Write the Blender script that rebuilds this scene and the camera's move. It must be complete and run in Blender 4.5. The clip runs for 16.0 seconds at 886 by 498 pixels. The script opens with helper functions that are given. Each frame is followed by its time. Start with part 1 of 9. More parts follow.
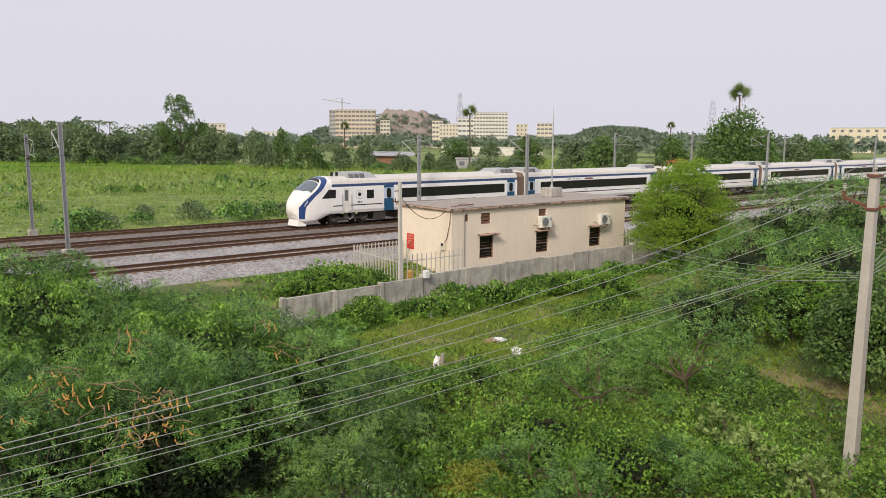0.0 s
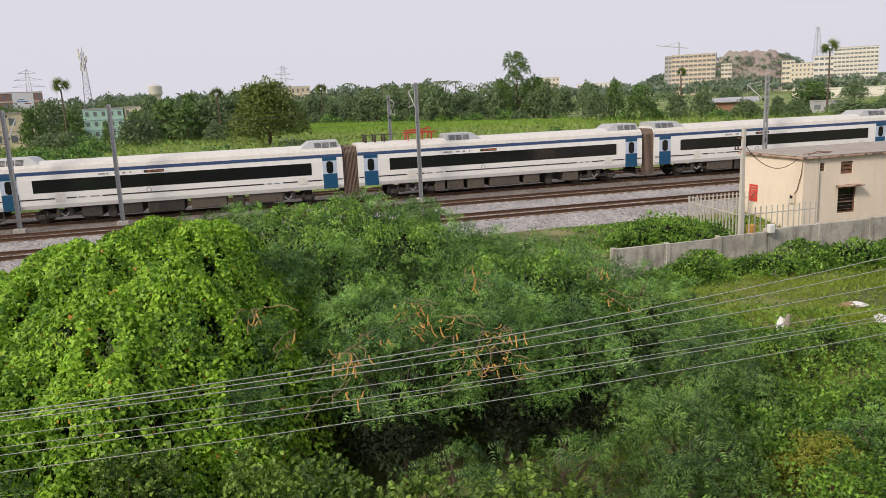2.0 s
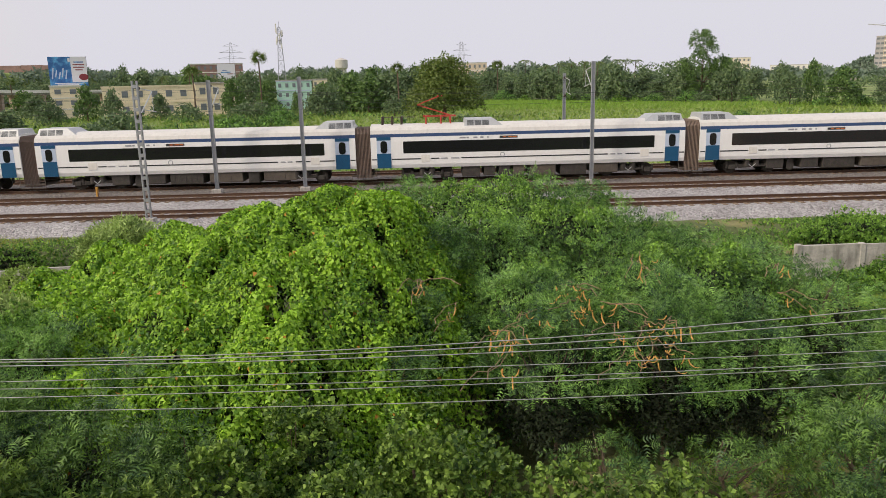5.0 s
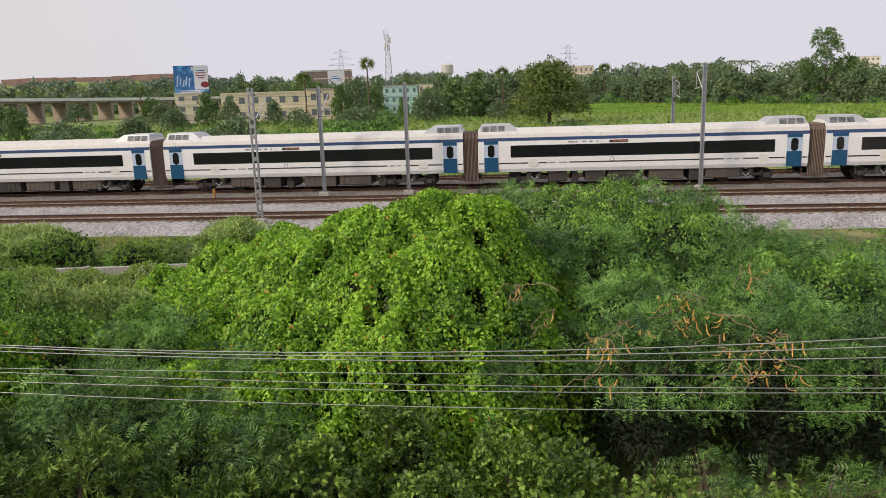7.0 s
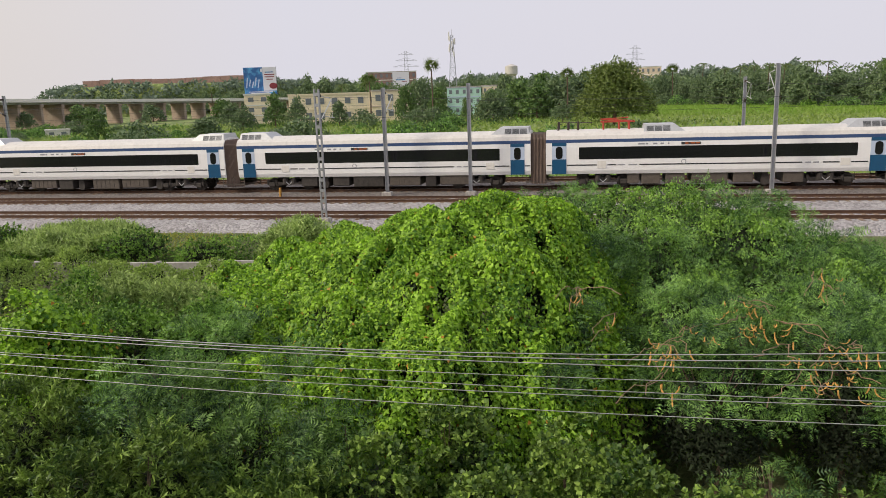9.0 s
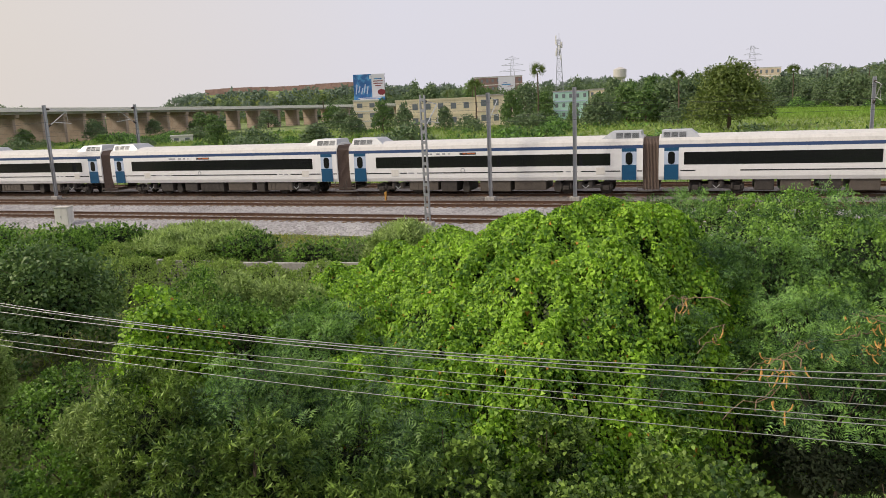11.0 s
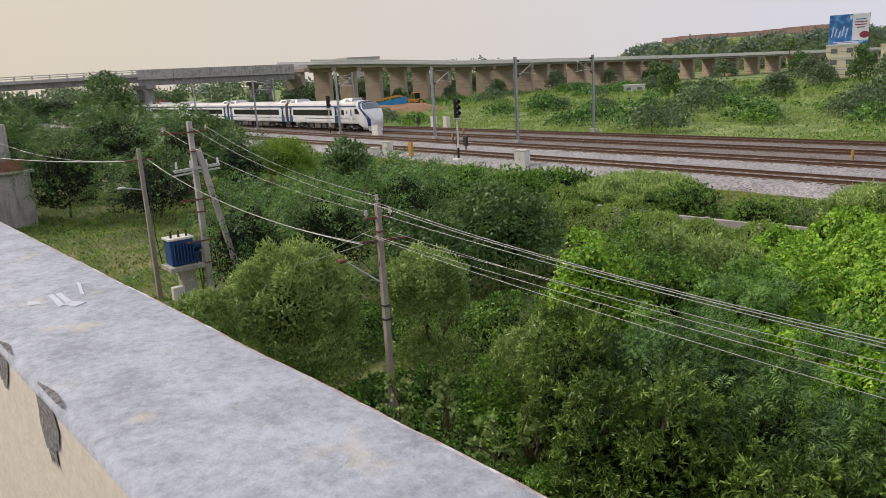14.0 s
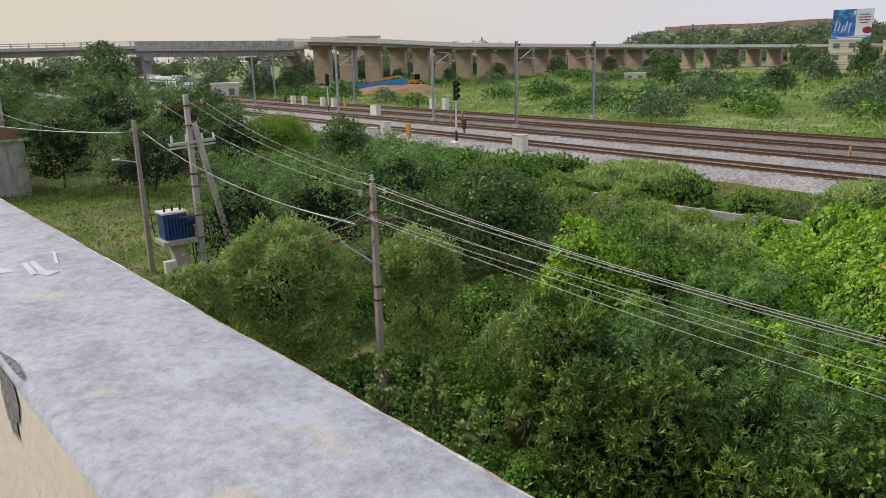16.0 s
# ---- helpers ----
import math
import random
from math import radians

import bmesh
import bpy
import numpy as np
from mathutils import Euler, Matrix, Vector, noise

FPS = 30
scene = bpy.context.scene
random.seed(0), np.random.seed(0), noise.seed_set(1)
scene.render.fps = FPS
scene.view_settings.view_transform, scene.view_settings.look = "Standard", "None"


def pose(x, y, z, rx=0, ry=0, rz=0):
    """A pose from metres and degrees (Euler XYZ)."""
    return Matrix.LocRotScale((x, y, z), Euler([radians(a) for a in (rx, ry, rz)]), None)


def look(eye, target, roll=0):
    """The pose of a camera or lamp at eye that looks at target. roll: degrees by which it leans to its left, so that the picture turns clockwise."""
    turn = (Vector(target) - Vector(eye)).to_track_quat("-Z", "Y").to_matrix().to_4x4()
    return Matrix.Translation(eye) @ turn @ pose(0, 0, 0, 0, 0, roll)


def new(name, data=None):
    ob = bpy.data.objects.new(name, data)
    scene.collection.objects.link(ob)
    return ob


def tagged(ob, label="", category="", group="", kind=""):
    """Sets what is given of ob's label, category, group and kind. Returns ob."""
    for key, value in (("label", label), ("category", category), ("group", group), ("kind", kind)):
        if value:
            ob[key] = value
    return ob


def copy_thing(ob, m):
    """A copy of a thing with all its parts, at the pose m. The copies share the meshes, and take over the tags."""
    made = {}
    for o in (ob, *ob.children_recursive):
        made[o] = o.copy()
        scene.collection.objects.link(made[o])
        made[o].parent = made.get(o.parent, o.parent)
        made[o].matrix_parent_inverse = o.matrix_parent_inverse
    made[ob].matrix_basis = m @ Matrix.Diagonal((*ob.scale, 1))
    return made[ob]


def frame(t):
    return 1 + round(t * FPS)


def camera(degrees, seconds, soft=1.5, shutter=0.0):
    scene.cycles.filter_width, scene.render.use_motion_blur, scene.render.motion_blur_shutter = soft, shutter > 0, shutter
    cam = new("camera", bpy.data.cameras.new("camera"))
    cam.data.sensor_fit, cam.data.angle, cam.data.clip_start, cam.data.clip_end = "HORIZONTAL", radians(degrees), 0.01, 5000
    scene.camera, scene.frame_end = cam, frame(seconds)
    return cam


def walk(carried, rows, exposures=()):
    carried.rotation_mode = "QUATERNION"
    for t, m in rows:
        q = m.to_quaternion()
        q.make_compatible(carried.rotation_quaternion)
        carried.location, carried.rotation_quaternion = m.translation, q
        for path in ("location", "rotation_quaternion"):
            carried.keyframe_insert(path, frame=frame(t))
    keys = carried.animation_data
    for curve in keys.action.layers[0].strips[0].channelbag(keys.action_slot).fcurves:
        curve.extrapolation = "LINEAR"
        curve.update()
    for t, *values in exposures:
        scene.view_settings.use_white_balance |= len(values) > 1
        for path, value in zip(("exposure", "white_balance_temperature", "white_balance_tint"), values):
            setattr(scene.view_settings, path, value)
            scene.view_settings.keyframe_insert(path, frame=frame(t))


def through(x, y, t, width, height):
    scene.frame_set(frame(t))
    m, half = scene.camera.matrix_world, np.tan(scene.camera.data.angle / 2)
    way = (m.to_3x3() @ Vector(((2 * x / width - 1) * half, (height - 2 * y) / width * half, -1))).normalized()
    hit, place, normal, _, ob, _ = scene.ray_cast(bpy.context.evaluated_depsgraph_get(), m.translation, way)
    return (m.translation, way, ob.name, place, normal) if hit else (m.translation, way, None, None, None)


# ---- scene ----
cam = camera(61.12, 16.0, soft=0.4)
PATH = [
    (0.0, pose(0.010, -0.037, 7.210, 81.781, -0.253, -39.092)),
    (0.5, pose(-0.010, -0.053, 7.172, 81.364, 0.479, -32.905)),
    (1.0, pose(-0.039, -0.064, 7.165, 80.118, 1.605, -26.393)),
    (1.5, pose(-0.090, -0.023, 7.145, 79.043, 2.747, -20.004)),
    (2.0, pose(-0.125, -0.011, 7.108, 78.655, 2.542, -14.487)),
    (2.5, pose(-0.122, -0.009, 7.100, 78.199, 0.903, -10.938)),
    (3.0, pose(-0.126, 0.003, 7.097, 77.667, 0.571, -8.677)),
    (3.5, pose(-0.130, 0.021, 7.099, 77.323, 0.696, -6.845)),
    (4.0, pose(-0.129, 0.008, 7.110, 77.242, 0.836, -5.367)),
    (6.5, pose(-0.068, -0.004, 7.136, 77.906, 1.857, 4.894)),
    (7.0, pose(-0.045, -0.014, 7.137, 77.959, 1.865, 6.399)),
    (7.5, pose(-0.039, -0.012, 7.128, 78.025, 1.907, 8.022)),
    (8.0, pose(-0.048, -0.024, 7.136, 78.121, 1.873, 9.807)),
    (10.5, pose(0.002, -0.056, 7.134, 78.476, 2.060, 14.366)),
    (11.0, pose(0.017, -0.030, 7.135, 78.852, 2.419, 19.062)),
    (11.5, pose(0.060, 0.021, 7.143, 79.533, 3.138, 26.636)),
    (12.0, pose(0.096, 0.096, 7.146, 79.891, 3.593, 34.243)),
    (12.5, pose(0.077, 0.090, 7.146, 79.993, 4.038, 40.726)),
    (13.0, pose(0.078, 0.104, 7.131, 79.405, 4.138, 45.830)),
    (13.5, pose(0.106, 0.066, 7.143, 78.125, 3.828, 49.733)),
    (14.0, pose(0.092, 0.067, 7.135, 76.825, 3.341, 52.114)),
    (14.5, pose(0.104, 0.087, 7.123, 76.636, 3.040, 53.299)),
    (15.0, pose(0.101, 0.098, 7.115, 76.548, 2.789, 53.472)),
    (15.5, pose(0.069, 0.128, 7.112, 76.108, 2.094, 52.749)),
    (16.0, pose(0.072, 0.120, 7.114, 75.518, 1.473, 52.172)),
]
walk(cam, PATH, exposures=[(0.0, 0.06, 6430, 10), (3.0, 0.06, 6500, 10), (11.0, 0.06, 6500, 10), (12.5, 0.0, 6440, 10), (16.0, 0.02, 6220, 10)])

# ---- daylight: hazy evening sky, low sun far to the left of the tracks ----
SUN_AZ, SUN_EL = radians(118.0), radians(34.0)      # azimuth counted from +y towards -x
world = bpy.data.worlds.new("sky")
scene.world = world
world.use_nodes = True
wn, wl = world.node_tree.nodes, world.node_tree.links
wn.clear()
w_out, w_bg = wn.new("ShaderNodeOutputWorld"), wn.new("ShaderNodeBackground")
w_sky, w_mix, w_ramp = wn.new("ShaderNodeTexSky"), wn.new("ShaderNodeMixRGB"), wn.new("ShaderNodeValToRGB")
w_co, w_dot, w_warm = wn.new("ShaderNodeTexCoord"), wn.new("ShaderNodeVectorMath"), wn.new("ShaderNodeMixRGB")
w_sky.sky_type, w_sky.sun_disc = "NISHITA", False
w_sky.sun_elevation, w_sky.sun_rotation = SUN_EL, -SUN_AZ
w_sky.dust_density, w_sky.air_density = 6.0, 1.2
w_scale = wn.new("ShaderNodeMixRGB")
w_scale.blend_type = "MULTIPLY"
w_scale.inputs[0].default_value = 1.0
w_scale.inputs[2].default_value = (0.10, 0.10, 0.10, 1)
w_dot.operation = "DOT_PRODUCT"
w_dot.inputs[1].default_value = (-math.sin(radians(95)), math.cos(radians(95)), 0.02)
w_ramp.color_ramp.elements[0].position, w_ramp.color_ramp.elements[1].position = 0.30, 1.0
w_warm.inputs[1].default_value = (0.70, 0.685, 0.755, 1)      # cool thin cloud
w_warm.inputs[2].default_value = (0.72, 0.63, 0.50, 1)      # warm haze towards the sun
w_mix.inputs[0].default_value = 0.94
wl.new(w_co.outputs["Generated"], w_dot.inputs[0])
wl.new(w_dot.outputs["Value"], w_ramp.inputs[0])
wl.new(w_ramp.outputs[0], w_warm.inputs[0])
wl.new(w_sky.outputs[0], w_scale.inputs[1])
wl.new(w_scale.outputs[0], w_mix.inputs[1])
wl.new(w_warm.outputs[0], w_mix.inputs[2])
wl.new(w_mix.outputs[0], w_bg.inputs[0])
wl.new(w_bg.outputs[0], w_out.inputs[0])
w_bg.inputs[1].default_value = 1.03
sun = new("sun", bpy.data.lights.new("sun", "SUN"))
sun.data.energy, sun.data.angle, sun.data.color = 2.8, radians(13), (1.0, 0.89, 0.74)
sun.matrix_world = look((-80 * math.sin(SUN_AZ), 80 * math.cos(SUN_AZ), 60),
                        (-80 * math.sin(SUN_AZ) + math.sin(SUN_AZ), 80 * math.cos(SUN_AZ) - math.cos(SUN_AZ), 60 - math.tan(SUN_EL)))

# ---- materials ----
def mat(name, color, rough=0.7, metal=0.0, vary=0.15, scale=3.0, bump=0.0, bscale=30.0, second=None, amount=0.5, dirt=0.0, island=0.0, spec=0.5):
    """A surface: base colour, soft variation at two scales, an optional second colour in patches, dirt and fine relief."""
    m = bpy.data.materials.new(name)
    m.use_nodes = True
    n, l = m.node_tree.nodes, m.node_tree.links
    b = n["Principled BSDF"]
    b.inputs["Roughness"].default_value, b.inputs["Metallic"].default_value = rough, metal
    b.inputs["Specular IOR Level"].default_value = spec
    co = n.new("ShaderNodeTexCoord").outputs["Object"]
    big, fine = n.new("ShaderNodeTexNoise"), n.new("ShaderNodeTexNoise")
    for t, s, d in ((big, scale, 5.0), (fine, scale * 9.0, 3.0)):
        t.inputs["Scale"].default_value, t.inputs["Detail"].default_value = s, d
        l.new(co, t.inputs["Vector"])
    add = n.new("ShaderNodeMath")
    add.operation = "ADD"
    l.new(big.outputs["Fac"], add.inputs[0])
    l.new(fine.outputs["Fac"], add.inputs[1])
    ramp = n.new("ShaderNodeMapRange")
    ramp.inputs[1].default_value, ramp.inputs[2].default_value = 0.6, 1.4
    ramp.inputs[3].default_value, ramp.inputs[4].default_value = 1.0 - vary, 1.0 + vary
    l.new(add.outputs[0], ramp.inputs[0])
    base = n.new("ShaderNodeMixRGB")
    base.inputs[1].default_value = (*color, 1)
    base.inputs[2].default_value = (*(second or color), 1)
    patch = n.new("ShaderNodeMapRange")
    patch.inputs[1].default_value, patch.inputs[2].default_value = 0.48, 0.62
    patch.inputs[4].default_value = amount
    l.new(big.outputs["Fac"], patch.inputs[0])
    l.new(patch.outputs[0], base.inputs[0])
    mul = n.new("ShaderNodeVectorMath")
    mul.operation = "SCALE"
    l.new(base.outputs[0], mul.inputs[0])
    if island:
        geo = n.new("ShaderNodeNewGeometry")
        iso = n.new("ShaderNodeMapRange")
        iso.inputs[3].default_value, iso.inputs[4].default_value = 1.0 - island, 1.0 + island
        l.new(geo.outputs["Random Per Island"], iso.inputs[0])
        both = n.new("ShaderNodeMath")
        both.operation = "MULTIPLY"
        l.new(iso.outputs[0], both.inputs[0])
        l.new(ramp.outputs[0], both.inputs[1])
        l.new(both.outputs[0], mul.inputs["Scale"])
    else:
        l.new(ramp.outputs[0], mul.inputs["Scale"])
    last = mul.outputs[0]
    if dirt:
        st = n.new("ShaderNodeTexNoise")
        mp = n.new("ShaderNodeMapping")
        mp.inputs["Scale"].default_value = (1.6, 1.6, 0.25)
        st.inputs["Scale"].default_value, st.inputs["Detail"].default_value = 2.0, 8.0
        l.new(co, mp.inputs[0])
        l.new(mp.outputs[0], st.inputs["Vector"])
        dr = n.new("ShaderNodeMapRange")
        dr.inputs[1].default_value, dr.inputs[2].default_value, dr.inputs[4].default_value = 0.5, 0.75, dirt
        l.new(st.outputs["Fac"], dr.inputs[0])
        dm = n.new("ShaderNodeMixRGB")
        dm.inputs[2].default_value = (0.07, 0.06, 0.05, 1)
        l.new(dr.outputs[0], dm.inputs[0])
        l.new(last, dm.inputs[1])
        last = dm.outputs[0]
    l.new(last, b.inputs["Base Color"])
    if bump:
        bt, bn = n.new("ShaderNodeTexNoise"), n.new("ShaderNodeBump")
        bt.inputs["Scale"].default_value, bt.inputs["Detail"].default_value = bscale, 6.0
        l.new(co, bt.inputs["Vector"])
        l.new(bt.outputs["Fac"], bn.inputs["Height"])
        bn.inputs["Strength"].default_value, bn.inputs["Distance"].default_value = bump, 0.05
        l.new(bn.outputs[0], b.inputs["Normal"])
    return m


def leaf_mat(name, color, tip, through=0.35, rough=0.55, blend=0.5, autumn=0.0):
    """Leaves: each leaf its own shade between two greens, light passes through."""
    m = bpy.data.materials.new(name)
    m.use_nodes = True
    n, l = m.node_tree.nodes, m.node_tree.links
    b, out = n["Principled BSDF"], n["Material Output"]
    geo, ob = n.new("ShaderNodeNewGeometry"), n.new("ShaderNodeTexCoord")
    tx, ramp, hs = n.new("ShaderNodeTexNoise"), n.new("ShaderNodeMixRGB"), n.new("ShaderNodeHueSaturation")
    tx.inputs["Scale"].default_value, tx.inputs["Detail"].default_value, tx.inputs["Roughness"].default_value = 0.9, 5.0, 0.72
    l.new(ob.outputs["Object"], tx.inputs["Vector"])
    fac = n.new("ShaderNodeMath")
    fac.operation = "MULTIPLY_ADD"
    fac.inputs[1].default_value, fac.inputs[2].default_value = 0.75, -0.22 - (blend - 0.5) * 0.55
    mix2 = n.new("ShaderNodeMath")
    mix2.operation = "ADD"
    mix2.use_clamp = True
    l.new(geo.outputs["Random Per Island"], fac.inputs[0])
    sub = n.new("ShaderNodeMapRange")
    sub.inputs[1].default_value, sub.inputs[2].default_value, sub.inputs[4].default_value = 0.35, 0.65, blend
    l.new(tx.outputs["Fac"], sub.inputs[0])
    l.new(fac.outputs[0], mix2.inputs[0])
    l.new(sub.outputs[0], mix2.inputs[1])
    l.new(mix2.outputs[0], ramp.inputs[0])
    ramp.inputs[1].default_value, ramp.inputs[2].default_value = (*color, 1), (*tip, 1)
    last = ramp.outputs[0]
    if autumn:                       # a few leaves have turned yellow and orange
        old, turn = n.new("ShaderNodeMixRGB"), n.new("ShaderNodeMath")
        turn.operation = "GREATER_THAN"
        turn.inputs[1].default_value = autumn
        old.inputs[2].default_value = (0.55, 0.26, 0.04, 1)
        l.new(geo.outputs["Random Per Island"], turn.inputs[0])
        l.new(turn.outputs[0], old.inputs[0])
        l.new(last, old.inputs[1])
        last = old.outputs[0]
    l.new(last, b.inputs["Base Color"])
    b.inputs["Roughness"].default_value = rough
    b.inputs["Specular IOR Level"].default_value = 0.45
    tr, mx = n.new("ShaderNodeBsdfTranslucent"), n.new("ShaderNodeMixShader")
    l.new(last, tr.inputs["Color"])
    mx.inputs[0].default_value = through
    l.new(b.outputs[0], mx.inputs[1])
    l.new(tr.outputs[0], mx.inputs[2])
    l.new(mx.outputs[0], out.inputs["Surface"])
    return m


def stone_mat(name, light, dark, scale):
    """Crushed stone: every stone its own shade, dark joints between, strong relief."""
    m = bpy.data.materials.new(name)
    m.use_nodes = True
    n, l = m.node_tree.nodes, m.node_tree.links
    b = n["Principled BSDF"]
    b.inputs["Roughness"].default_value = 0.9
    co = n.new("ShaderNodeTexCoord").outputs["Object"]
    cell, edge, big = n.new("ShaderNodeTexVoronoi"), n.new("ShaderNodeTexVoronoi"), n.new("ShaderNodeTexNoise")
    edge.feature = "F1"
    for t in (cell, edge):
        t.inputs["Scale"].default_value = scale
        l.new(co, t.inputs["Vector"])
    big.inputs["Scale"].default_value, big.inputs["Detail"].default_value = 0.5, 6.0
    l.new(co, big.inputs["Vector"])
    sep, add, ramp, shade = n.new("ShaderNodeSeparateColor"), n.new("ShaderNodeMath"), n.new("ShaderNodeMixRGB"), n.new("ShaderNodeMapRange")
    l.new(cell.outputs["Color"], sep.inputs[0])
    add.operation = "MULTIPLY_ADD"
    add.inputs[1].default_value = 0.75
    add.use_clamp = True
    off = n.new("ShaderNodeMapRange")
    off.inputs[1].default_value, off.inputs[2].default_value = 0.35, 0.65
    off.inputs[3].default_value, off.inputs[4].default_value = 0.02, 0.35
    l.new(big.outputs["Fac"], off.inputs[0])
    l.new(sep.outputs[0], add.inputs[0])
    l.new(off.outputs[0], add.inputs[2])
    l.new(add.outputs[0], ramp.inputs[0])
    ramp.inputs[1].default_value, ramp.inputs[2].default_value = (*dark, 1), (*light, 1)
    l.new(ramp.outputs[0], b.inputs["Base Color"])
    bn = n.new("ShaderNodeBump")
    bn.invert = True
    bn.inputs["Strength"].default_value, bn.inputs["Distance"].default_value = 1.0, 0.10
    l.new(edge.outputs["Distance"], bn.inputs["Height"])
    l.new(bn.outputs[0], b.inputs["Normal"])
    return m


M = {}
M["soil"] = mat("soil", (0.09, 0.115, 0.035), 0.95, vary=0.35, scale=0.35, bump=0.8, bscale=9, second=(0.22, 0.20, 0.085), amount=0.8)
M["field"] = mat("field", (0.14, 0.20, 0.05), 0.95, vary=0.4, scale=0.35, second=(0.25, 0.29, 0.10), amount=0.8, bump=0.8, bscale=3)
M["paddy"] = mat("paddy", (0.16, 0.36, 0.03), 0.9, vary=0.2, scale=0.08)
M["ballast"] = stone_mat("ballast", (0.47, 0.455, 0.46), (0.19, 0.175, 0.175), 8.0)
M["ballast_old"] = stone_mat("ballast_old", (0.27, 0.245, 0.23), (0.10, 0.085, 0.08), 8.0)
M["rail"] = mat("rail", (0.10, 0.055, 0.035), 0.6, 0.3, vary=0.3, scale=4)
M["rail_top"] = mat("rail_top", (0.23, 0.17, 0.14), 0.4, 0.7, vary=0.2, scale=4)
M["sleeper"] = mat("sleeper", (0.22, 0.16, 0.11), 0.9, vary=0.25, scale=5)
M["white"] = mat("coach_white", (0.80, 0.80, 0.79), 0.28, vary=0.035, scale=1.2, dirt=0.05)
M["roof"] = mat("coach_roof", (0.63, 0.61, 0.58), 0.5, vary=0.08, scale=1.0, dirt=0.15)
M["blue"] = mat("coach_blue", (0.035, 0.07, 0.17), 0.3, vary=0.08, scale=2)
M["swoosh"] = mat("nose_blue", (0.02, 0.055, 0.19), 0.3, vary=0.06, scale=2)
M["door_blue"] = mat("door_blue", (0.008, 0.075, 0.165), 0.35, vary=0.1, scale=3)
M["door_pale"] = mat("door_pale", (0.47, 0.55, 0.68), 0.35, vary=0.05, scale=3)
M["glass"] = mat("dark_glass", (0.012, 0.013, 0.014), 0.12, vary=0.1, scale=2)
M["under"] = mat("underframe", (0.048, 0.041, 0.036), 0.8, vary=0.5, scale=3, bump=0.4, bscale=18)
M["under2"] = mat("equipment_box", (0.10, 0.083, 0.068), 0.75, vary=0.3, scale=3)
M["bellows"] = mat("bellows", (0.17, 0.125, 0.10), 0.85, vary=0.2, scale=4)
M["silver"] = mat("vent_metal", (0.48, 0.49, 0.50), 0.45, 0.4, vary=0.1, scale=5)
M["grille"] = mat("vent_grille", (0.13, 0.14, 0.15), 0.6, 0.2, vary=0.2, scale=12)
M["red"] = mat("red_metal", (0.40, 0.05, 0.03), 0.5, vary=0.2, scale=6)
M["orange"] = mat("orange_display", (0.55, 0.14, 0.03), 0.5, vary=0.2, scale=20)
M["black"] = mat("black_paint", (0.02, 0.02, 0.022), 0.5, vary=0.1, scale=4)
M["grey_text"] = mat("grey_lettering", (0.28, 0.29, 0.31), 0.5, vary=0.1, scale=9)
M["steel"] = mat("galvanised_steel", (0.36, 0.37, 0.39), 0.5, 0.5, vary=0.18, scale=2.5)
M["rust"] = mat("rusty_iron", (0.16, 0.065, 0.04), 0.85, vary=0.3, scale=8)
M["insul"] = mat("insulator", (0.05, 0.035, 0.03), 0.3, vary=0.1, scale=9)
M["plaster"] = mat("cream_plaster", (0.79, 0.69, 0.585), 0.9, vary=0.06, scale=0.8, bump=0.12, bscale=25, dirt=0.06)
M["roofcrust"] = mat("weathered_roof", (0.36, 0.32, 0.29), 0.95, vary=0.25, scale=1.2, second=(0.24, 0.21, 0.19), amount=0.7, bump=0.4, bscale=10)
M["fascia"] = mat("pink_fascia", (0.52, 0.35, 0.28), 0.9, vary=0.3, scale=2.2, second=(0.06, 0.05, 0.045), amount=0.92, dirt=0.7)
M["wood"] = mat("brown_shutter", (0.19, 0.095, 0.055), 0.75, vary=0.2, scale=6)
M["dark"] = mat("dark_interior", (0.03, 0.022, 0.018), 0.9, vary=0.2, scale=4)
M["concrete"] = mat("concrete", (0.47, 0.445, 0.41), 0.92, vary=0.22, scale=0.9, second=(0.29, 0.275, 0.255), amount=0.85, bump=0.4, bscale=12, dirt=0.6)
M["concrete_pale"] = mat("pale_concrete", (0.52, 0.50, 0.47), 0.9, vary=0.12, scale=1.4, bump=0.2, bscale=20, dirt=0.12)
M["pole"] = mat("cement_pole", (0.46, 0.43, 0.40), 0.9, vary=0.14, scale=3, bump=0.2, bscale=30, dirt=0.12)
M["pole_brown"] = mat("aged_pole", (0.33, 0.285, 0.25), 0.9, vary=0.2, scale=3, bump=0.2, bscale=30, dirt=0.2)
M["girder"] = mat("bridge_girder", (0.32, 0.31, 0.30), 0.92, vary=0.2, scale=0.5, second=(0.2, 0.195, 0.19), amount=0.7, dirt=0.5)
M["deck"] = mat("bridge_deck", (0.44, 0.42, 0.40), 0.92, vary=0.15, scale=0.6, dirt=0.3)
M["pier"] = mat("pier_concrete", (0.37, 0.285, 0.23), 0.92, vary=0.2, scale=0.4, second=(0.36, 0.30, 0.25), amount=0.6, dirt=0.25)
M["wire"] = mat("aluminium_wire", (0.42, 0.42, 0.41), 0.45, 0.4, vary=0.1, scale=3)
M["cable"] = mat("black_cable", (0.03, 0.03, 0.03), 0.6, vary=0.1, scale=3)
M["blue_tank"] = mat("blue_enamel", (0.02, 0.07, 0.22), 0.5, vary=0.2, scale=4, dirt=0.2)
M["cream"] = mat("cream_paint", (0.66, 0.60, 0.49), 0.85, vary=0.1, scale=0.6, dirt=0.15)
M["ivory"] = mat("ivory_paint", (0.70, 0.68, 0.63), 0.85, vary=0.08, scale=0.5, dirt=0.15)
